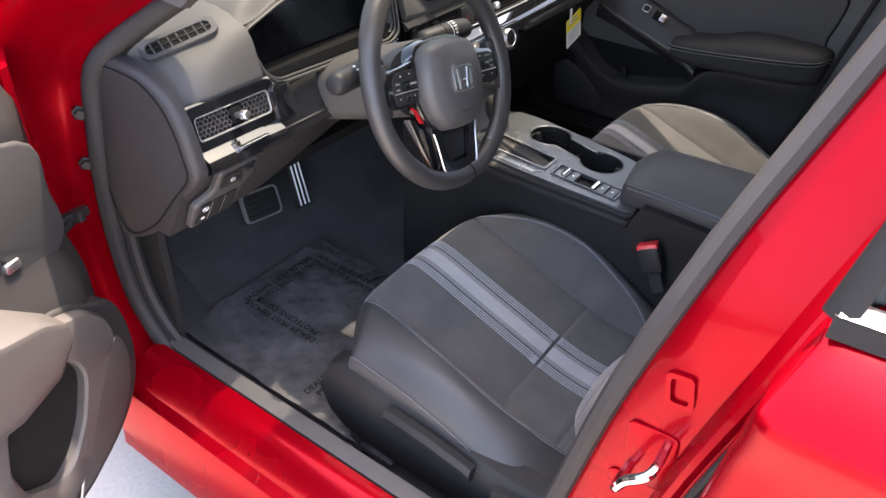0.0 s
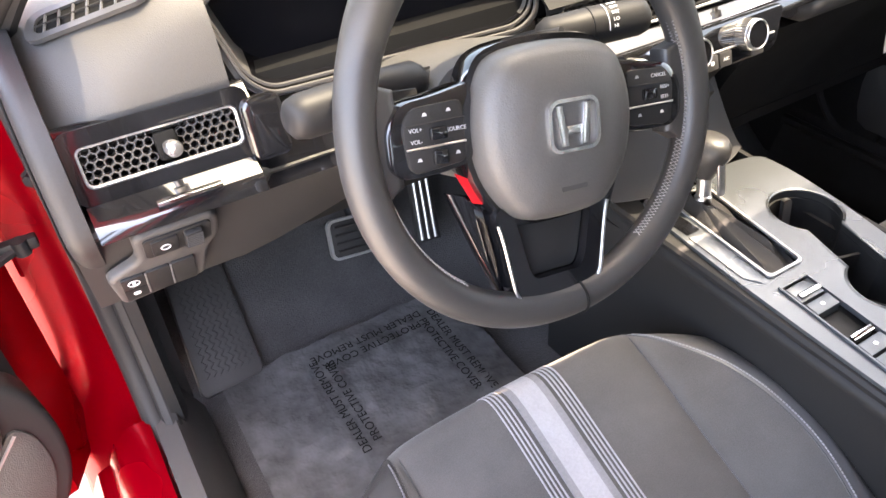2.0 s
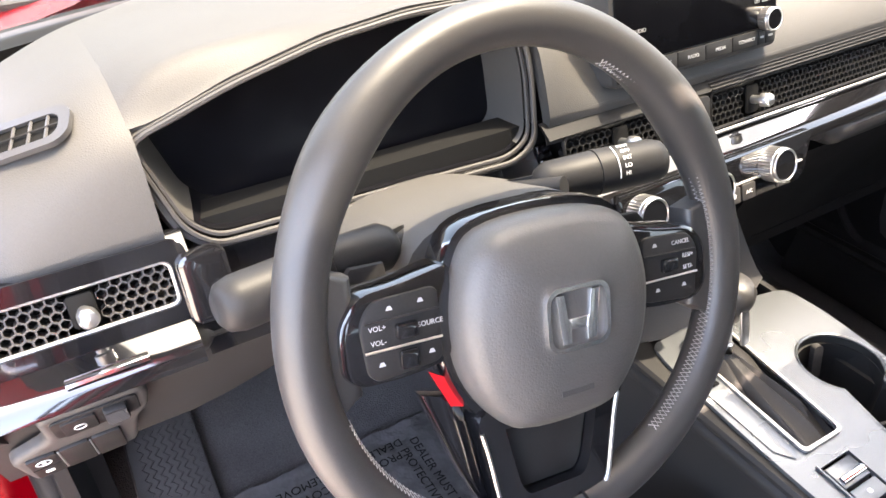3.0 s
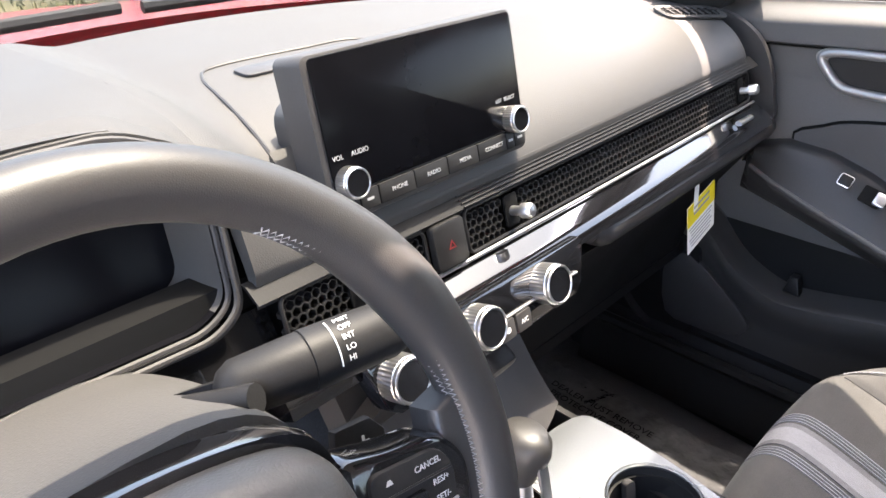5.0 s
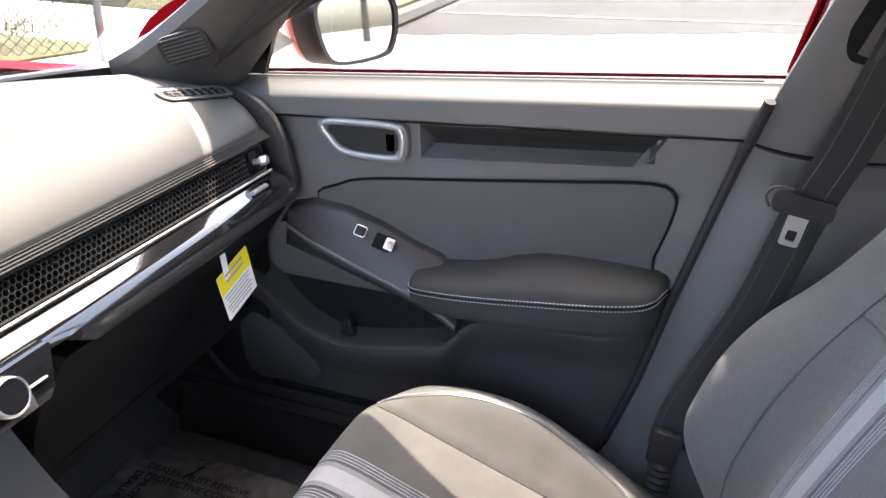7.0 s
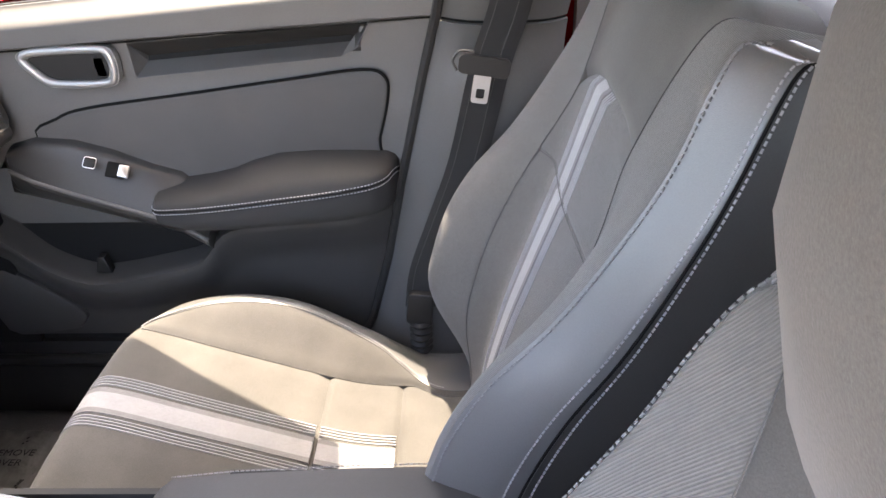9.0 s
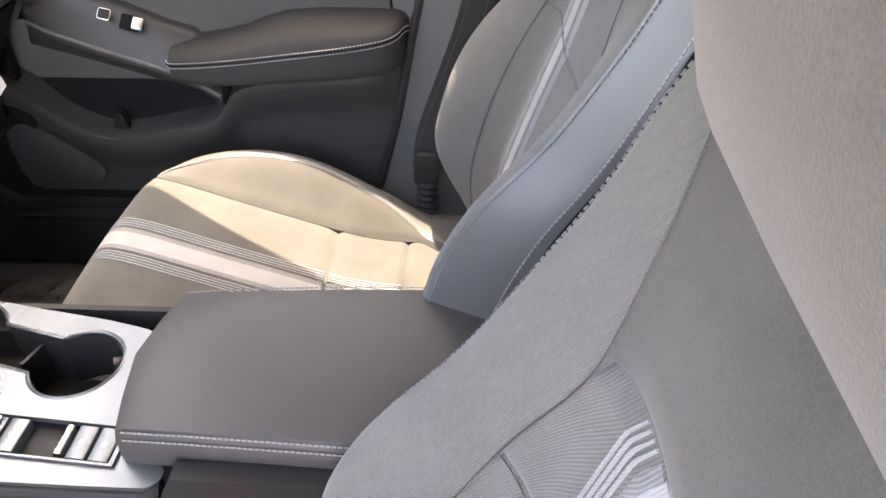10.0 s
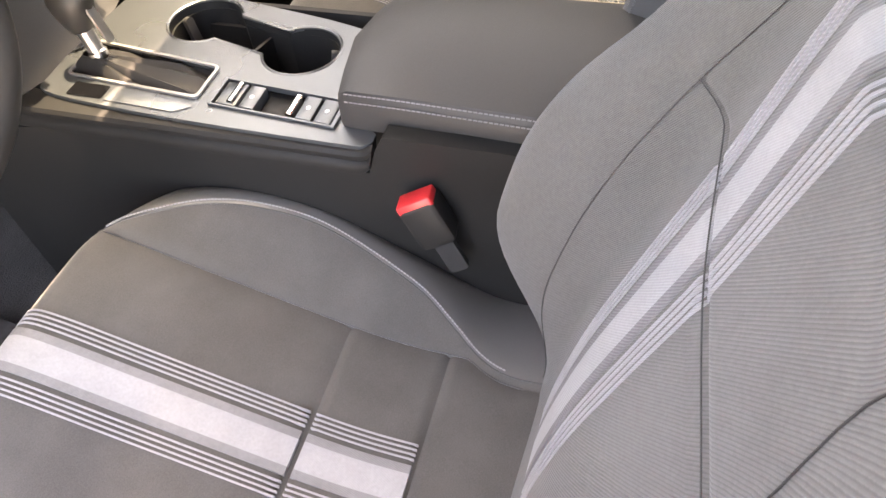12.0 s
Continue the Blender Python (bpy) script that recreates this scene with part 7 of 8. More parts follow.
# glass, outer skin, weather strip
part("window_glass", sheet(lambda u, v: Vector((0.765 - 0.165 * u, 0.44 - 0.72 * v - 0.42 * u * (1 - v) - 0.10 * u * v, belt(0.44 - 0.8 * v) - 0.01 + 0.30 * u)), span(0, 1.08, 6), span(-0.08, 1.25, 8), (0.004, 0, 0)), M_GLASS, pd)
part("weather_strip", tube([(0.768, y, belt(y) - 0.001) for y in span(0.46, -0.36, 16)], 0.004, 8), M_RUBBER, pd)
part("outer_skin", sheet(lambda u, v: Vector((0.80 + 0.045 * math.sin(math.pi * u * 0.9), 0.60 - 1.07 * v, 0.28 + (belt(0.60 - 1.07 * v) - 0.28) * u)), span(0, 1, 10), span(0, 1, 8), (0.01, 0, 0)), M_RED, pd)
part("window_frame", tube(catmull([(0.740, 0.50, 0.985), (0.675, 0.22, 1.135), (0.595, -0.06, 1.262), (0.575, -0.30, 1.312), (0.610, -0.42, 1.28)], 6), 0.016, 8), M_RUBBER, pd)
part("window_frame", tube([(0.776, -0.392, 1.04), (0.735, -0.408, 1.16), (0.690, -0.433, 1.29)], 0.008, 8), M_RED, pd)
part("door_seal", tube([(0.712 - 0.40 * max(0.0, z - 0.93), row_at(PIL_F, z) + 0.006, z) for z in span(0.36, 1.02, 30)], 0.0075, 8, up=(1, 0, 0)), M_RUBBER, pd)

# ---- passenger's door mirror ----
mir = thing("door_mirror", "red and black door mirror outside the passenger's window", "mirror", (0.90, 0.44, 0.98))
mc = Vector((0.965, 0.338, 1.016))
m_n = Vector((-0.410, -0.905, 0.10)).normalized()
mp = axes(mc, m_n.cross(Vector((0, 0, 1))) * -1, Vector((0, 0, 1)) - m_n * m_n.z)
mo = [(p.x, p.y) for p in catmull([(a, b, 0) for a, b in ((-0.095, 0.030), (-0.075, 0.056), (-0.02, 0.066), (0.06, 0.060), (0.095, 0.040), (0.100, 0.0), (0.088, -0.040), (0.06, -0.058), (-0.04, -0.062), (-0.078, -0.040))], 4, True)]
c_sign = 1 if (mp(0, 0, 1) - mp(0, 0, 0)).dot(m_n) > 0 else -1
shell = part("mirror_housing", loft([[mp(a, b, c_sign * c) for a, b in scaled(mo, f)] for f, c in ((1.02, 0.004), (1.03, 0.0), (1.045, -0.02), (1.04, -0.055))], True, False), M_DARK, mir)
part("mirror_cap", loft([[mp(a, b, c_sign * c) for a, b in scaled(mo, f)] for f, c in ((1.045, -0.0545), (1.03, -0.07), (0.88, -0.11), (0.6, -0.135), (0.02, -0.142))]), M_RED, mir)
part("mirror_bezel", loft([[mp(a, b, c_sign * c) for a, b in scaled(mo, f)] for f, c in ((1.035, 0.002), (1.03, 0.012), (0.94, 0.010), (0.94, 0.002))], True, False, True), M_DARK, mir)
part("mirror_glass", prism(scaled(mo, 0.95), lambda a, b, c: mp(a, b, c_sign * (c + 0.003)), 0.003), M_MIRROR, mir, "bright mirror glass", smooth=False)
part("mirror_arm", loft([[Vector((x, 0.445 + dy, 0.985 + dz + 0.12 * (x - 0.79))) for dy, dz in ((-0.03, 0), (0, 0.018), (0.03, 0), (0, -0.018))] for x in (0.775, 0.83, 0.88)]), M_DARK, mir)

# ---- passenger's belt ----
bl = thing("seat_belt", "black belt webbing with its tongue on the centre pillar", "seat belt", (0.62, -0.33, 0.42))


def strap(path, w):
    """A flat band along a path that faces the cabin."""
    path = catmull(path, 4)
    rings = []
    for k, p in enumerate(path):
        t = (path[min(k + 1, len(path) - 1)] - path[max(k - 1, 0)]).normalized()
        d = Vector((0, t.z, -t.y)).normalized() * (w / 2)
        rings.append([p + d * f + Vector((c, 0, 0)) for f, c in ((1, -0.0008), (0.5, -0.0016), (0, -0.0010), (-0.5, -0.0016), (-1, -0.0008), (-1, 0.0010), (1, 0.0010))])
    return loft(rings)


BELT_LINE = [(0.556, -0.488, 1.235), (0.586, -0.477, 1.152), (0.615, -0.466, 1.072), (0.626, -0.448, 0.983), (0.624, -0.424, 0.908), (0.626, -0.392, 0.764), (0.628, -0.359, 0.666), (0.628, -0.326, 0.570), (0.628, -0.316, 0.500)]
front_band = part("webbing", strap(BELT_LINE, 0.047), M_WEB, bl)
part("webbing", strap([(x + 0.006, y - 0.010, z) for x, y, z in BELT_LINE], 0.047), M_WEB, bl)
for f in (-0.3, 0.3):
    part("woven_rib", tube(catmull([(x - 0.0018, y + f * 0.046, z + f * 0.010) for x, y, z in BELT_LINE], 4), 0.0007, 4), M_POD, front_band)
tp = axes((0.611, -0.420, 0.910), (0, -0.98, -0.14), (0, -0.14, 0.98))
tong = part("tongue", prism(rrect(0.072, 0.026, 0.008), lambda a, b, c: tp(a, b, -c), 0.012, 0.004), M_DARK, bl)
part("tongue_blade", ring_plate(rrect(0.024, 0.042, 0.004, 4, 0, -0.033), rrect(0.012, 0.014, 0.002, 4, 0, -0.040), lambda a, b, c: tp(a, b, -c - 0.004), 0.003), M_SATIN, tong)
part("tongue_guide", tube(catmull([tp(-0.036, -0.012, -0.006), tp(-0.044, 0.0, -0.012), tp(-0.036, 0.014, -0.012), tp(-0.016, 0.016, -0.010)], 4), 0.0022, 6), M_POD, tong)
part("anchor", prism(rrect(0.044, 0.060, 0.008), axes((0.625, -0.318, 0.505), (0, -0.98, -0.1), (0, -0.1, 0.98)), 0.014, 0.004), M_DARK, bl)
part("anchor_bellows", join(*[lathe([(0, 0.017), (0.006, 0.020), (0.012, 0.017)], (0.625, -0.318, 0.415 + 0.013 * k), (0, 0, 1), 16) for k in range(5)]), M_RUBBER, bl)

# ---- hanging label under the glovebox rail ----
tag = thing("hang_tag", "yellow and white paper notice hanging by a paper strip", "label", (0.53, 0.33, 0.80))
tg = axes((0.537, 0.342, 0.692), (0.97, 0.05, 0.20), (-0.10, 0.06, 0.99))
part("notice", prism(rrect(0.088, 0.080, 0.002, 2), tg, 0.0006), M_PAPER, tag)
part("yellow_band", prism(rrect(0.088, 0.034, 0.002, 2, 0, 0.023), lambda a, b, c: tg(a, b, c + (0.0007)), 0.0004), M_YELLOW, tag)
part("yellow_band", prism(rrect(0.088, 0.034, 0.002, 2, 0, 0.023), lambda a, b, c: tg(a, b, c - 0.0005), 0.0004), M_YELLOW, tag)
for k in range(6):
    part("printed_line", prism(rrect(0.074 - 0.006 * (k % 3), 0.0022, 0.0005, 1, -0.002, 0.0 - 0.0062 * k), lambda a, b, c: tg(a, b, c + 0.0007), 0.0003), M_GREYINK, tag)
for k in range(2):
    part("printed_line", prism(rrect(0.050, 0.004, 0.0005, 1, 0, 0.031 - 0.010 * k), lambda a, b, c: tg(a, b, c + 0.0012), 0.0003), M_GREYINK, tag)
part("strip", prism(rrect(0.014, 0.075, 0.001, 1, -0.018, 0.062), lambda a, b, c: tg(a + 0.12 * (b - 0.04), b, c + 0.0008), 0.0005), M_PAPER, tag)

# ---- driver's door, standing open ----
dd = thing("driver_door", "driver's front door standing wide open, grey lining towards the sun", "car door", (-0.82, 0.58, 0.36))
TH = radians(74)
d_d, d_n = Vector((-math.sin(TH), -math.cos(TH), 0)), Vector((math.cos(TH), -math.sin(TH), 0))
hinge = Vector((-0.788, 0.560, 0))
dw = lambda a, z, c: hinge + d_d * a + d_n * c + Vector((0, 0, z))    # a from the hinge to the latch, c towards the cabin side
bb = lambda a: 0.965 + 0.07 * a
# lining and lower moulding darker than the other door's, shade in their colour
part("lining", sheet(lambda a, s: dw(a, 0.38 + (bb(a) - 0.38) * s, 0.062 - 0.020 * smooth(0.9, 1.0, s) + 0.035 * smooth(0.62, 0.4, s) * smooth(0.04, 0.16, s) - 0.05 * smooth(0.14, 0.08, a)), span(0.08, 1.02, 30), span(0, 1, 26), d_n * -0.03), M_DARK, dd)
part("outer_skin", sheet(lambda a, s: dw(a, 0.28 + (bb(a) - 0.28) * s, -0.06 - 0.045 * math.sin(math.pi * s * 0.9)), span(0.02, 1.06, 10), span(0, 1, 10), d_n * -0.01), M_RED, dd)
part("door_edge", loft([[dw(a, z, c) for a, c in ((0.02, -0.055), (0.05, -0.02), (0.085, 0.020), (0.10, 0.02), (0.10, -0.06))] for z in span(0.30, 0.97, 8)]), M_RED, dd)
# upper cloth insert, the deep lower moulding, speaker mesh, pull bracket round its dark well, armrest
part("door_insert", prism([(p.x, p.y) for p in catmull([(0.112, 0.735, 0), (0.118, 0.80, 0), (0.145, 0.895, 0), (0.40, 0.915, 0), (0.92, 0.94, 0), (0.95, 0.84, 0), (0.92, 0.78, 0), (0.30, 0.770, 0), (0.20, 0.725, 0), (0.15, 0.70, 0)], 5, True)], lambda a, b, c: dw(a, b, 0.058 + c), 0.010, 0.006, 3), M_DOORSHADE, dd, "upper cloth insert in a shaded tone")
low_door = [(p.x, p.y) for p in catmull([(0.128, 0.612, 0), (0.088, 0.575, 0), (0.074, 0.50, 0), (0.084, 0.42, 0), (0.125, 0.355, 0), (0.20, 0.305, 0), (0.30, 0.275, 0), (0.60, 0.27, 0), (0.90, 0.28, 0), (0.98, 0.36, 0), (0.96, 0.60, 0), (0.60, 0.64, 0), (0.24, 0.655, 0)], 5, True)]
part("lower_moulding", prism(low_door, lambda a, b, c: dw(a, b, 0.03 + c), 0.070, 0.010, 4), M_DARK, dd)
mesh_out = [(p.x, p.y) for p in catmull([(0.122, 0.535, 0), (0.100, 0.505, 0), (0.102, 0.44, 0), (0.135, 0.375, 0), (0.20, 0.325, 0), (0.265, 0.300, 0), (0.245, 0.345, 0), (0.20, 0.42, 0), (0.160, 0.485, 0)], 4, True)]
cover = part("speaker_cover", prism(mesh_out, lambda a, b, c: dw(a, b, 0.100 + c), 0.004, 0.002), M_MESH, dd, "fine black speaker mesh")
part("cover_edge", tube([dw(a, b, 0.105) for a, b in [(0.118, 0.530), (0.140, 0.508), (0.165, 0.482), (0.205, 0.418), (0.250, 0.345), (0.272, 0.298)]], 0.0022, 6), M_SATIN, cover)
pb_out = [(0.226, 0.650), (0.165, 0.630), (0.130, 0.590), (0.124, 0.545), (0.160, 0.500), (0.205, 0.432), (0.250, 0.352), (0.300, 0.320), (0.39, 0.36), (0.40, 0.50), (0.36, 0.60), (0.29, 0.640)]
pb_in = [(0.258, 0.600), (0.232, 0.588), (0.210, 0.560), (0.202, 0.530), (0.208, 0.505), (0.228, 0.455), (0.265, 0.405), (0.305, 0.385), (0.355, 0.42), (0.365, 0.48), (0.345, 0.55), (0.30, 0.592)]
pbo, pbi = rounded(pb_out, 0.022), rounded(pb_in, 0.016)
part("pull_bracket", loft([[dw(a, b, c) for a, b in r] for r, c in ((pbo, 0.085), (pbo, 0.110), (scaled(pbo, 0.97), 0.119), (scaled(pbo, 0.94), 0.121), (scaled(pbi, 1.06), 0.121), (pbi, 0.117), (pbi, 0.095))], True, False), M_TRIM, dd, "pale-lit moulded door pull", angle=35)
# flat black plate for the shade within the pull bracket
part("well_shade", prism(scaled(pb_in, 1.04), lambda a, b, c: dw(a, b, 0.0995 + c), 0.004), M_INK, dd)
prs = []
for a, zt, zb, cc in ((0.205, 0.640, 0.615, 0.110), (0.215, 0.652, 0.600, 0.135), (0.26, 0.690, 0.585, 0.150), (0.34, 0.715, 0.580, 0.158), (0.48, 0.725, 0.60, 0.160), (0.62, 0.730, 0.63, 0.158), (0.80, 0.740, 0.65, 0.150), (0.88, 0.72, 0.66, 0.12)):
    prs.append(catmull([dw(a, z, c) for c, z in ((0.05, zt + 0.006), (0.08, zt + 0.004), (cc - 0.008, zt), (cc, zt - 0.012), (cc, zb + 0.02), (cc - 0.014, zb), (0.05, zb - 0.02))], 3))
arm3 = part("armrest", loft(prs), M_TRIM, dd, "grey moulded armrest with window switches")
for k in range(2):
    part("window_switch", prism(rrect(0.030, 0.018, 0.004, 3, 0.33 + 0.05 * k, 0.115), lambda a, b, c: dw(a, 0.7185 + c, b), 0.010, 0.003), M_DARK, arm3)
part("lock_switch", prism(rrect(0.026, 0.016, 0.004, 3), axes(dw(0.215, 0.735, 0.064), d_d * -1, (0, 0, 1)), 0.008, 0.002), M_CHROME, dd)
part("window_glass", sheet(lambda u, v: dw(0.16 + 0.86 * v + 0.30 * u * (1 - v), bb(0.16 + 0.86 * v) - 0.01 + 0.30 * u, -0.02 - 0.125 * u + 0.1 * u), span(0, 1, 5), span(0, 1, 5), d_n * -0.004), M_GLASS, dd)
part("weather_strip", tube([dw(a, bb(a), 0.0) for a in span(0.10, 1.04, 10)], 0.012, 8), M_RUBBER, dd)
part("window_frame", tube([dw(0.12, 0.98, -0.01), dw(0.50, 1.20, -0.06), dw(0.75, 1.30, -0.09), dw(1.00, 1.31, -0.09), dw(1.05, 1.05, -0.02)], 0.018, 8), M_RUBBER, dd)
part("mirror_patch", prism([(0.10, 0.965), (0.26, 0.98), (0.24, 1.06)], lambda a, b, c: dw(a, b, c - 0.01), 0.02, 0.004), M_DARK, dd)

# ---- outside ----
ground_fn = lambda u, v: Vector((-300 + 600 * v, -300 + 600 * u, 0))
structure("ground", sheet(ground_fn, span(0, 1, 4), span(0, 1, 4), (0, 0, -0.2)), M_CONCRETE, "pale sunlit concrete car park", "ground", smooth=False)
road_edge = lambda y: 6.95 - 0.61 * (y - 2.2) + 0.16 * noise.noise((y * 1.7, 3.1, 0)) + 0.07 * noise.noise((y * 6.0, 1.3, 0))
structure("road", loft([[Vector((road_edge(y), y, 0.006)), Vector((60, y, 0.006)), Vector((60, y, -0.05)), Vector((road_edge(y), y, -0.05))] for y in span(2.75, -8, 90) + [-40]]), M_ASPHALT, "worn brownish asphalt with a ragged edge to the paler concrete", "road", smooth=False)
structure("parking_line", loft([[Vector(p) for p in r] for r in ([(8.42, 2.62, 0.004), (8.52, 2.62, 0.004), (8.52, 2.62, 0.014), (8.42, 2.62, 0.014)], [(10.6, -3.6, 0.004), (10.7, -3.6, 0.004), (10.7, -3.6, 0.014), (10.6, -3.6, 0.014)])]), M_LINE, "faded white parking line on the concrete", "road marking", smooth=False)
verge = structure("verge", loft([[Vector((x, y, z)) for x, y, z in r] for r in (
    [(6.9, 2.95, 0.0), (6.9, 2.95, 0.13), (6.9, 3.4, 0.15), (6.9, 90, 0.15), (6.9, 90, 0.0)], [(13, 3.20, 0.0), (13, 3.20, 0.13), (13, 3.6, 0.15), (13, 90, 0.15), (13, 90, 0.0)], [(60, 5.0, 0.0), (60, 5.0, 0.13), (60, 5.6, 0.15), (60, 90, 0.15), (60, 90, 0.0)])]), M_DIRT, "rough grass verge behind the kerb", "verge", smooth=False)
structure("field", loft([[Vector((x, y, z)) for x, y, z in r] for r in (
    [(-60, 5.0, -0.05), (-60, 5.0, 0.02), (-60, 120, 0.05), (-60, 120, -0.05)], [(1.5, 5.2, -0.05), (1.5, 5.2, 0.02), (1.5, 120, 0.05), (1.5, 120, -0.05)], [(4.9, 4.4, -0.05), (4.9, 4.4, 0.02), (6.95, 120, 0.05), (6.95, 120, -0.05)])]), M_DIRT, "dry yellowish grass field beyond the fence", "grass", smooth=False)
kerb_pts = catmull([(6.75, 4.6, 0), (6.62, 3.3, 0), (6.80, 2.84, 0), (7.3, 2.80, 0), (9, 2.9, 0), (13, 3.1, 0)], 8)
structure("kerb", tube([p + Vector((0, 0, 0.045)) for p in kerb_pts], 0.11, 8), M_KERB, "worn concrete kerb round the verge", "kerb")

# grass: many small blades on the verge and beyond the fence
random.seed(5)
bm = bmesh.new()
for k in range(9000):
    if k % 3:
        x, y = random.uniform(-3, 5.5), random.uniform(5.3, 13)
        if y < 5.2 + max(0, (2.0 - x)) * 0.1:
            continue
        z0 = 0.02
    else:
        x, y, z0 = random.uniform(6.9, 14), random.uniform(3.4, 8), 0.14
    h, g, w = random.uniform(0.04, 0.14), random.uniform(0, 6.28), random.uniform(0.006, 0.014)
    dx, dy = math.cos(g) * w, math.sin(g) * w
    lx, ly = random.uniform(-0.05, 0.05), random.uniform(-0.05, 0.05)
    a, b, c = bm.verts.new((x - dx, y - dy, z0)), bm.verts.new((x + dx, y + dy, z0)), bm.verts.new((x + lx, y + ly, z0 + h))
    bm.faces.new((a, b, c))
tagged(part("grass", bm, M_GRASS, None, smooth=False), "sparse dry grass on the verge and field", "grass", "", "stuff")

# chain-link fence: a post with a line of woven wire leading away
fence = thing("chain_link_fence", "grey chain-link fence with steel posts beside the car park", "fence", (4.45, 4.10, 0))
f_d = Vector((-0.62, 0.785, 0)).normalized()
f_o = Vector((4.45, 4.10, 0))
for k in range(5):
    part("post", tube([f_o + f_d * (3.0 * k), f_o + f_d * (3.0 * k) + Vector((0, 0, 2.0))], 0.032, 10), M_GALV, fence)
part("top_rail", tube([f_o + Vector((0, 0, 1.95)), f_o + f_d * 12 + Vector((0, 0, 1.95))], 0.02, 8), M_GALV, fence)
wires = []
step = 0.085
n_w = int(12 / step)
for k in range(-22, n_w):
    for sgn in (1, -1):
        s0 = k * step if sgn > 0 else (k + 22) * step
        pts = []
        for z0 in (0.06, 1.93):
            pts.append(f_o + f_d * (s0 + sgn * (z0 - 0.06)) + Vector((0, 0, z0)))
        a, b = pts
        sa, sb = (a - f_o).dot(f_d), (b - f_o).dot(f_d)
        if sa < 0:
            t = -sa / (sb - sa)
            a = a.lerp(b, t)
        if sb < 0:
            t = sa / (sa - sb)
            b = a.lerp(b, t) if sa > 0 else b
        if max((a - f_o).dot(f_d), (b - f_o).dot(f_d)) > 0.02 and min((a - f_o).dot(f_d), (b - f_o).dot(f_d)) > -0.01 and (a - b).length > 0.05:
            wires.append(tube([a, b], 0.0032, 4))
tagged(part("wire_mesh", join(*wires), M_GALV, fence), "", "", "", "stuff")
# shrub and stones at the fence's foot
random.seed(8)
bm = bmesh.new()
for k in range(420):
    s = random.uniform(0.5, 4.5)
    c = f_o + f_d * s + Vector((random.uniform(0.1, 0.6), random.uniform(0.1, 0.6), random.uniform(0.0, 0.22)))
    g, w = random.uniform(0, 6.28), random.uniform(0.02, 0.05)
    a, b, d = (bm.verts.new(c + Vector((math.cos(g + q) * w, math.sin(g + q) * w, random.uniform(-0.03, 0.03)))) for q in (0, 2.1, 4.2))
    bm.faces.new((a, b, d))
tagged(part("undergrowth", bm, M_LEAF, None, smooth=False), "low dark undergrowth along the fence", "shrub", "", "stuff")
post = thing("concrete_post", "square pale concrete utility post on the verge", "post", (9.6, 3.75, 0.14))
part("shaft", box(9.45, 9.85, 3.65, 4.05, 0.14, 2.6, 0.03), M_KERB, post)


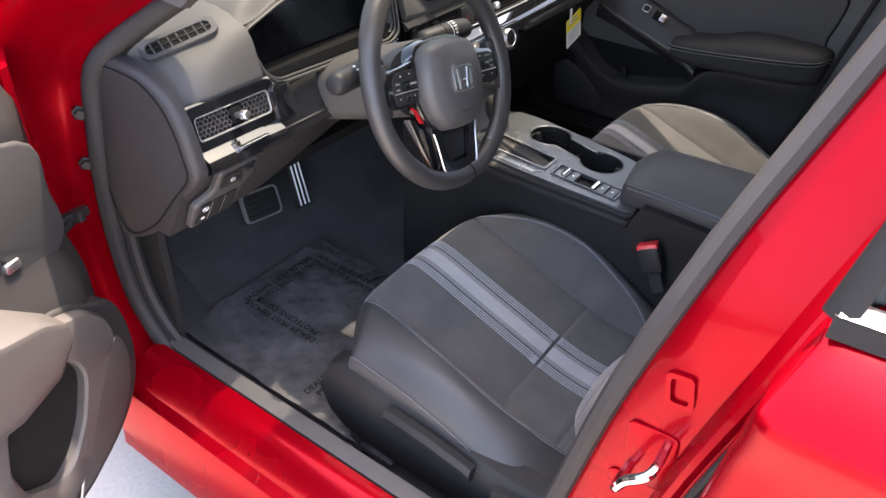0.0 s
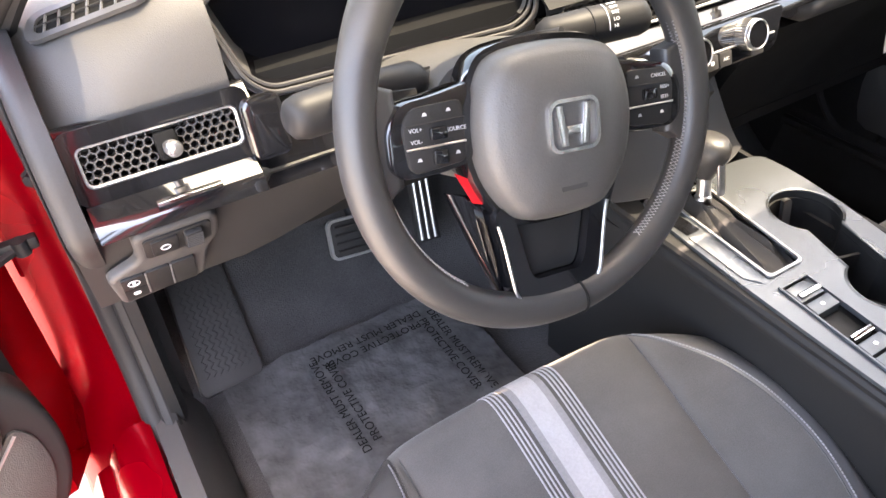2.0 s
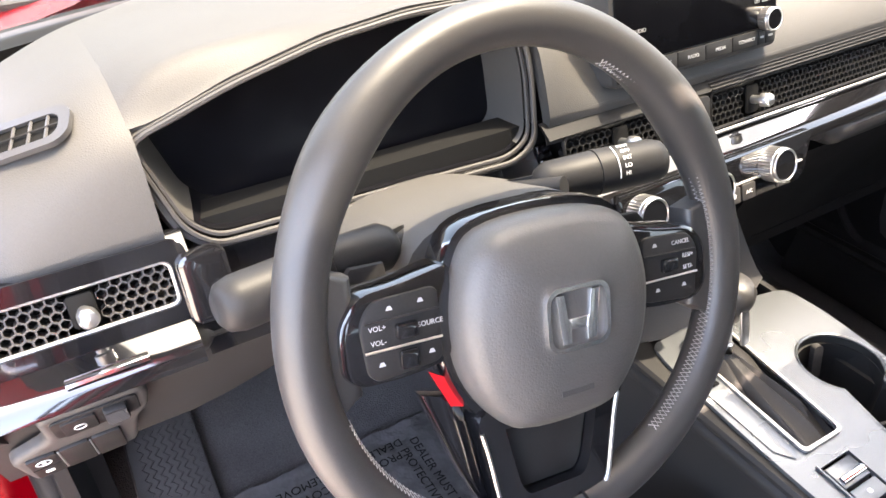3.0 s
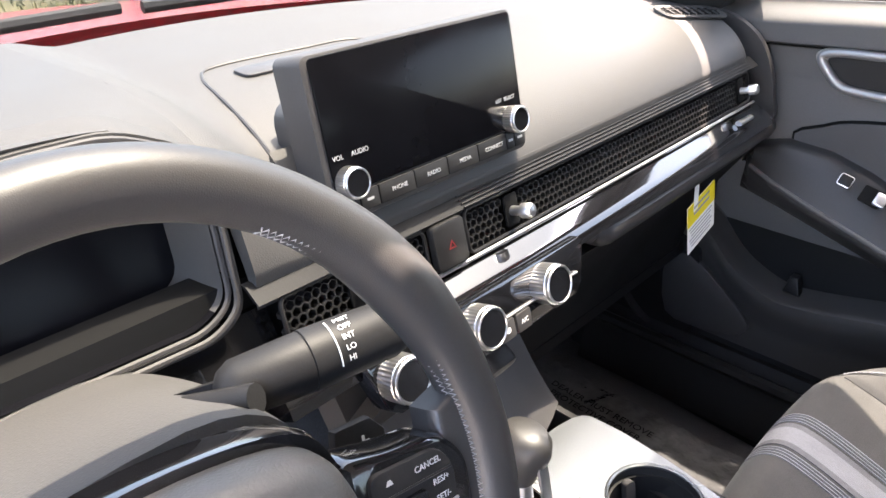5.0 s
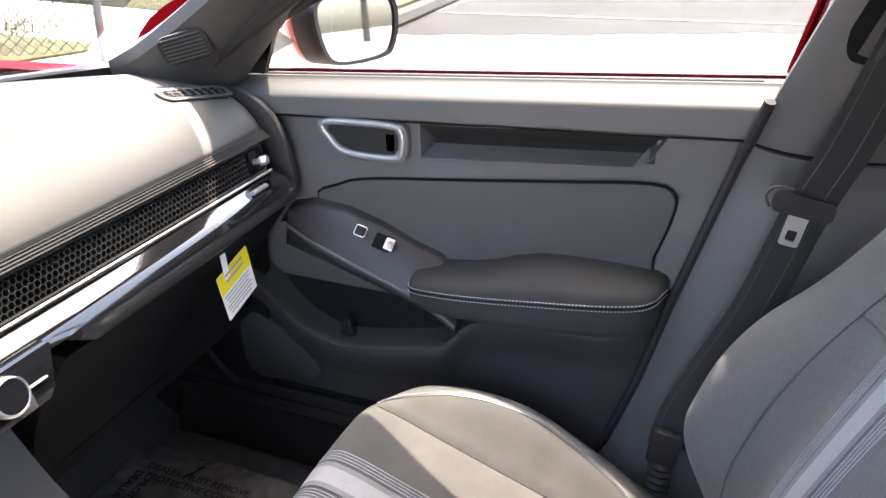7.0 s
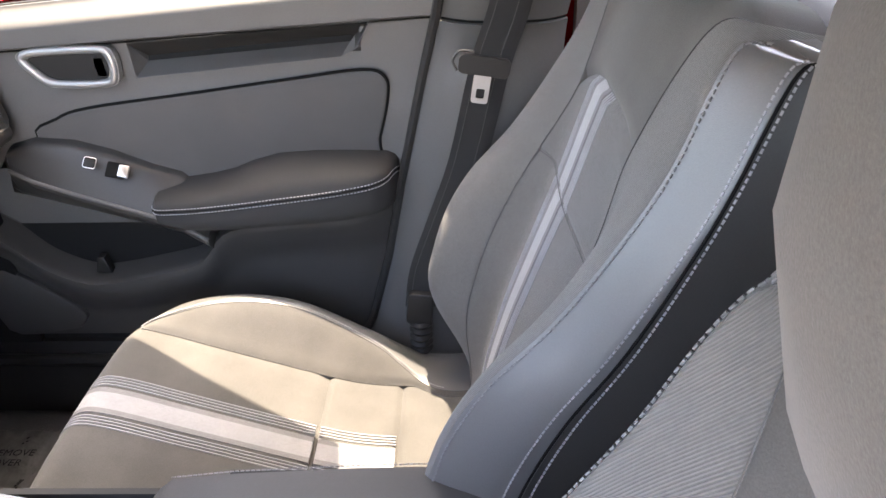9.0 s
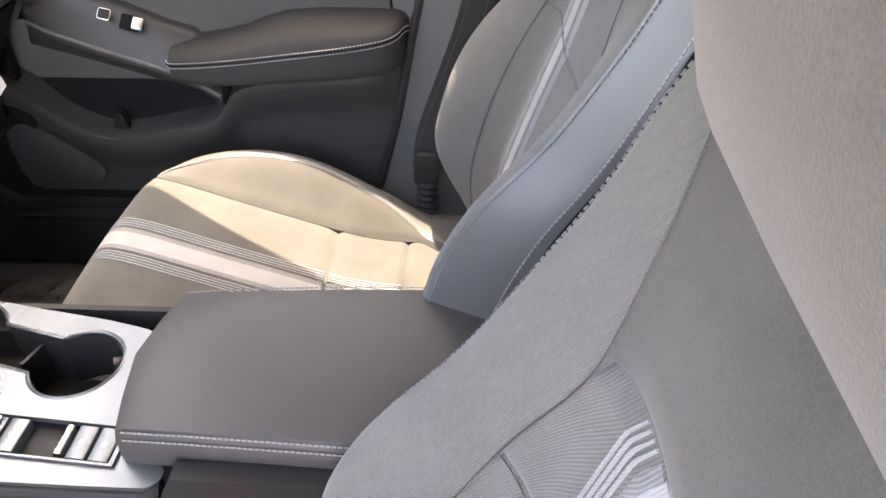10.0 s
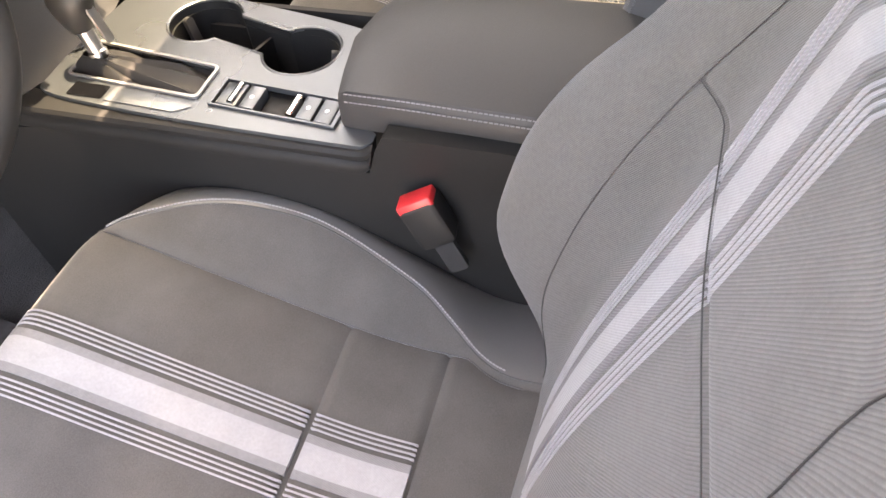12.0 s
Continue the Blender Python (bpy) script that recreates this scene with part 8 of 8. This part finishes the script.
def tree(at, h, seed):
    rnd = random.Random(seed)
    t = thing("tree", "leafy green tree at the edge of the car park", "tree", at, "distant trees")
    o = Vector(at)
    part("trunk", tube([o, o + Vector((0.1, 0, h * 0.3)), o + Vector((0, 0.1, h * 0.7))], [h * 0.035, h * 0.028, h * 0.01], 8), M_BARK, t)
    for k in range(5):
        g = k * 1.26 + rnd.random()
        part("limb", tube([o + Vector((0, 0, h * (0.3 + 0.06 * k))), o + Vector((math.cos(g) * h * 0.22, math.sin(g) * h * 0.22, h * (0.5 + 0.07 * k)))], [h * 0.014, h * 0.004], 6), M_BARK, t)
    bm = bmesh.new()
    for k in range(700):
        g, q, r = rnd.uniform(0, 6.28), rnd.uniform(-1, 1), rnd.random() ** 0.4
        cl = 0.75 + 0.25 * math.sin(g * 3 + seed) * math.cos(q * 4)
        c = o + Vector((math.cos(g) * h * 0.32 * r * cl * math.sqrt(1 - q * q * 0.8), math.sin(g) * h * 0.32 * r * cl * math.sqrt(1 - q * q * 0.8), h * (0.64 + 0.30 * q * r)))
        w = h * rnd.uniform(0.018, 0.04)
        n1 = Vector((rnd.uniform(-1, 1), rnd.uniform(-1, 1), rnd.uniform(-1, 1))).normalized()
        n2 = n1.orthogonal().normalized()
        vs = [bm.verts.new(c + n1 * w * a + n2 * w * b) for a, b in ((1, 0), (0, 0.6), (-1, 0), (0, -0.6))]
        bm.faces.new(vs)
    part("crown", bm, M_LEAF, t, smooth=False)
    return t


first_tree = tree((9.0, -48.0, 0), 7.0, 3)
for k, (x, y, f) in enumerate(((16, -50, 1.2), (24, -47, 0.9), (31, -52, 1.3), (40, -46, 1.0), (2, -52, 0.9), (48, -40, 1.1), (55, -30, 1.0), (30, 40, 1.1), (38, 34, 1.2))):
    t = copy_thing(first_tree, pose(x, y, 0, 0, 0, 70 * k))
    t.scale = (f, f, f)


def parked_car(at, paint, lab):
    c = thing("parked_car", lab, "car", at, "parked cars")
    o = Vector(at)
    side_out = [(-2.2, 0.35), (-2.25, 0.75), (-1.9, 0.95), (-1.1, 1.02), (-0.5, 1.45), (0.9, 1.48), (1.6, 1.05), (2.15, 0.98), (2.2, 0.4)]
    part("body", loft([[o + Vector((x * f, a, 0.25 + (b - 0.25) * g)) for a, b in side_out] for x, f, g in ((-0.9, 1, 0.92), (-0.86, 1, 1.0), (0.86, 1, 1.0), (0.9, 1, 0.92))]), paint, c)
    for s in (-1, 1):
        part("window", sheet(lambda u, v, s=s: o + Vector((s * 0.905, -0.75 + 1.9 * v + (0.25 - 0.5 * v) * u, 1.03 + 0.32 * u)), span(0, 1, 2), span(0, 1, 4), (s * 0.01, 0, 0)), M_INK, c)
        for y in (-1.4, 1.4):
            part("wheel", lathe([(-0.1, 0.2), (-0.1, 0.32), (0.1, 0.32), (0.1, 0.2)], o + Vector((s * 0.82, y, 0.32)), (1, 0, 0), 16), M_RUBBER, c)
    part("windscreen", sheet(lambda u, v: o + Vector((-0.7 + 1.4 * v, 1.63 - 0.66 * u, 1.07 + 0.36 * u)), span(0, 1, 2), span(0, 1, 3), (0, 0.02, 0.01)), M_INK, c)
    return c


white_car = parked_car((12.0, -26.0, 0), M_CARWHITE, "white saloon parked across the car park")
grey_car = parked_car((15.0, -27.0, 0), M_CARGREY, "dark grey saloon parked across the car park")
for k in range(9):
    copy_thing(white_car if k % 3 else grey_car, pose(18.0 + 2.9 * k, -26.5 - 0.2 * k, 0))
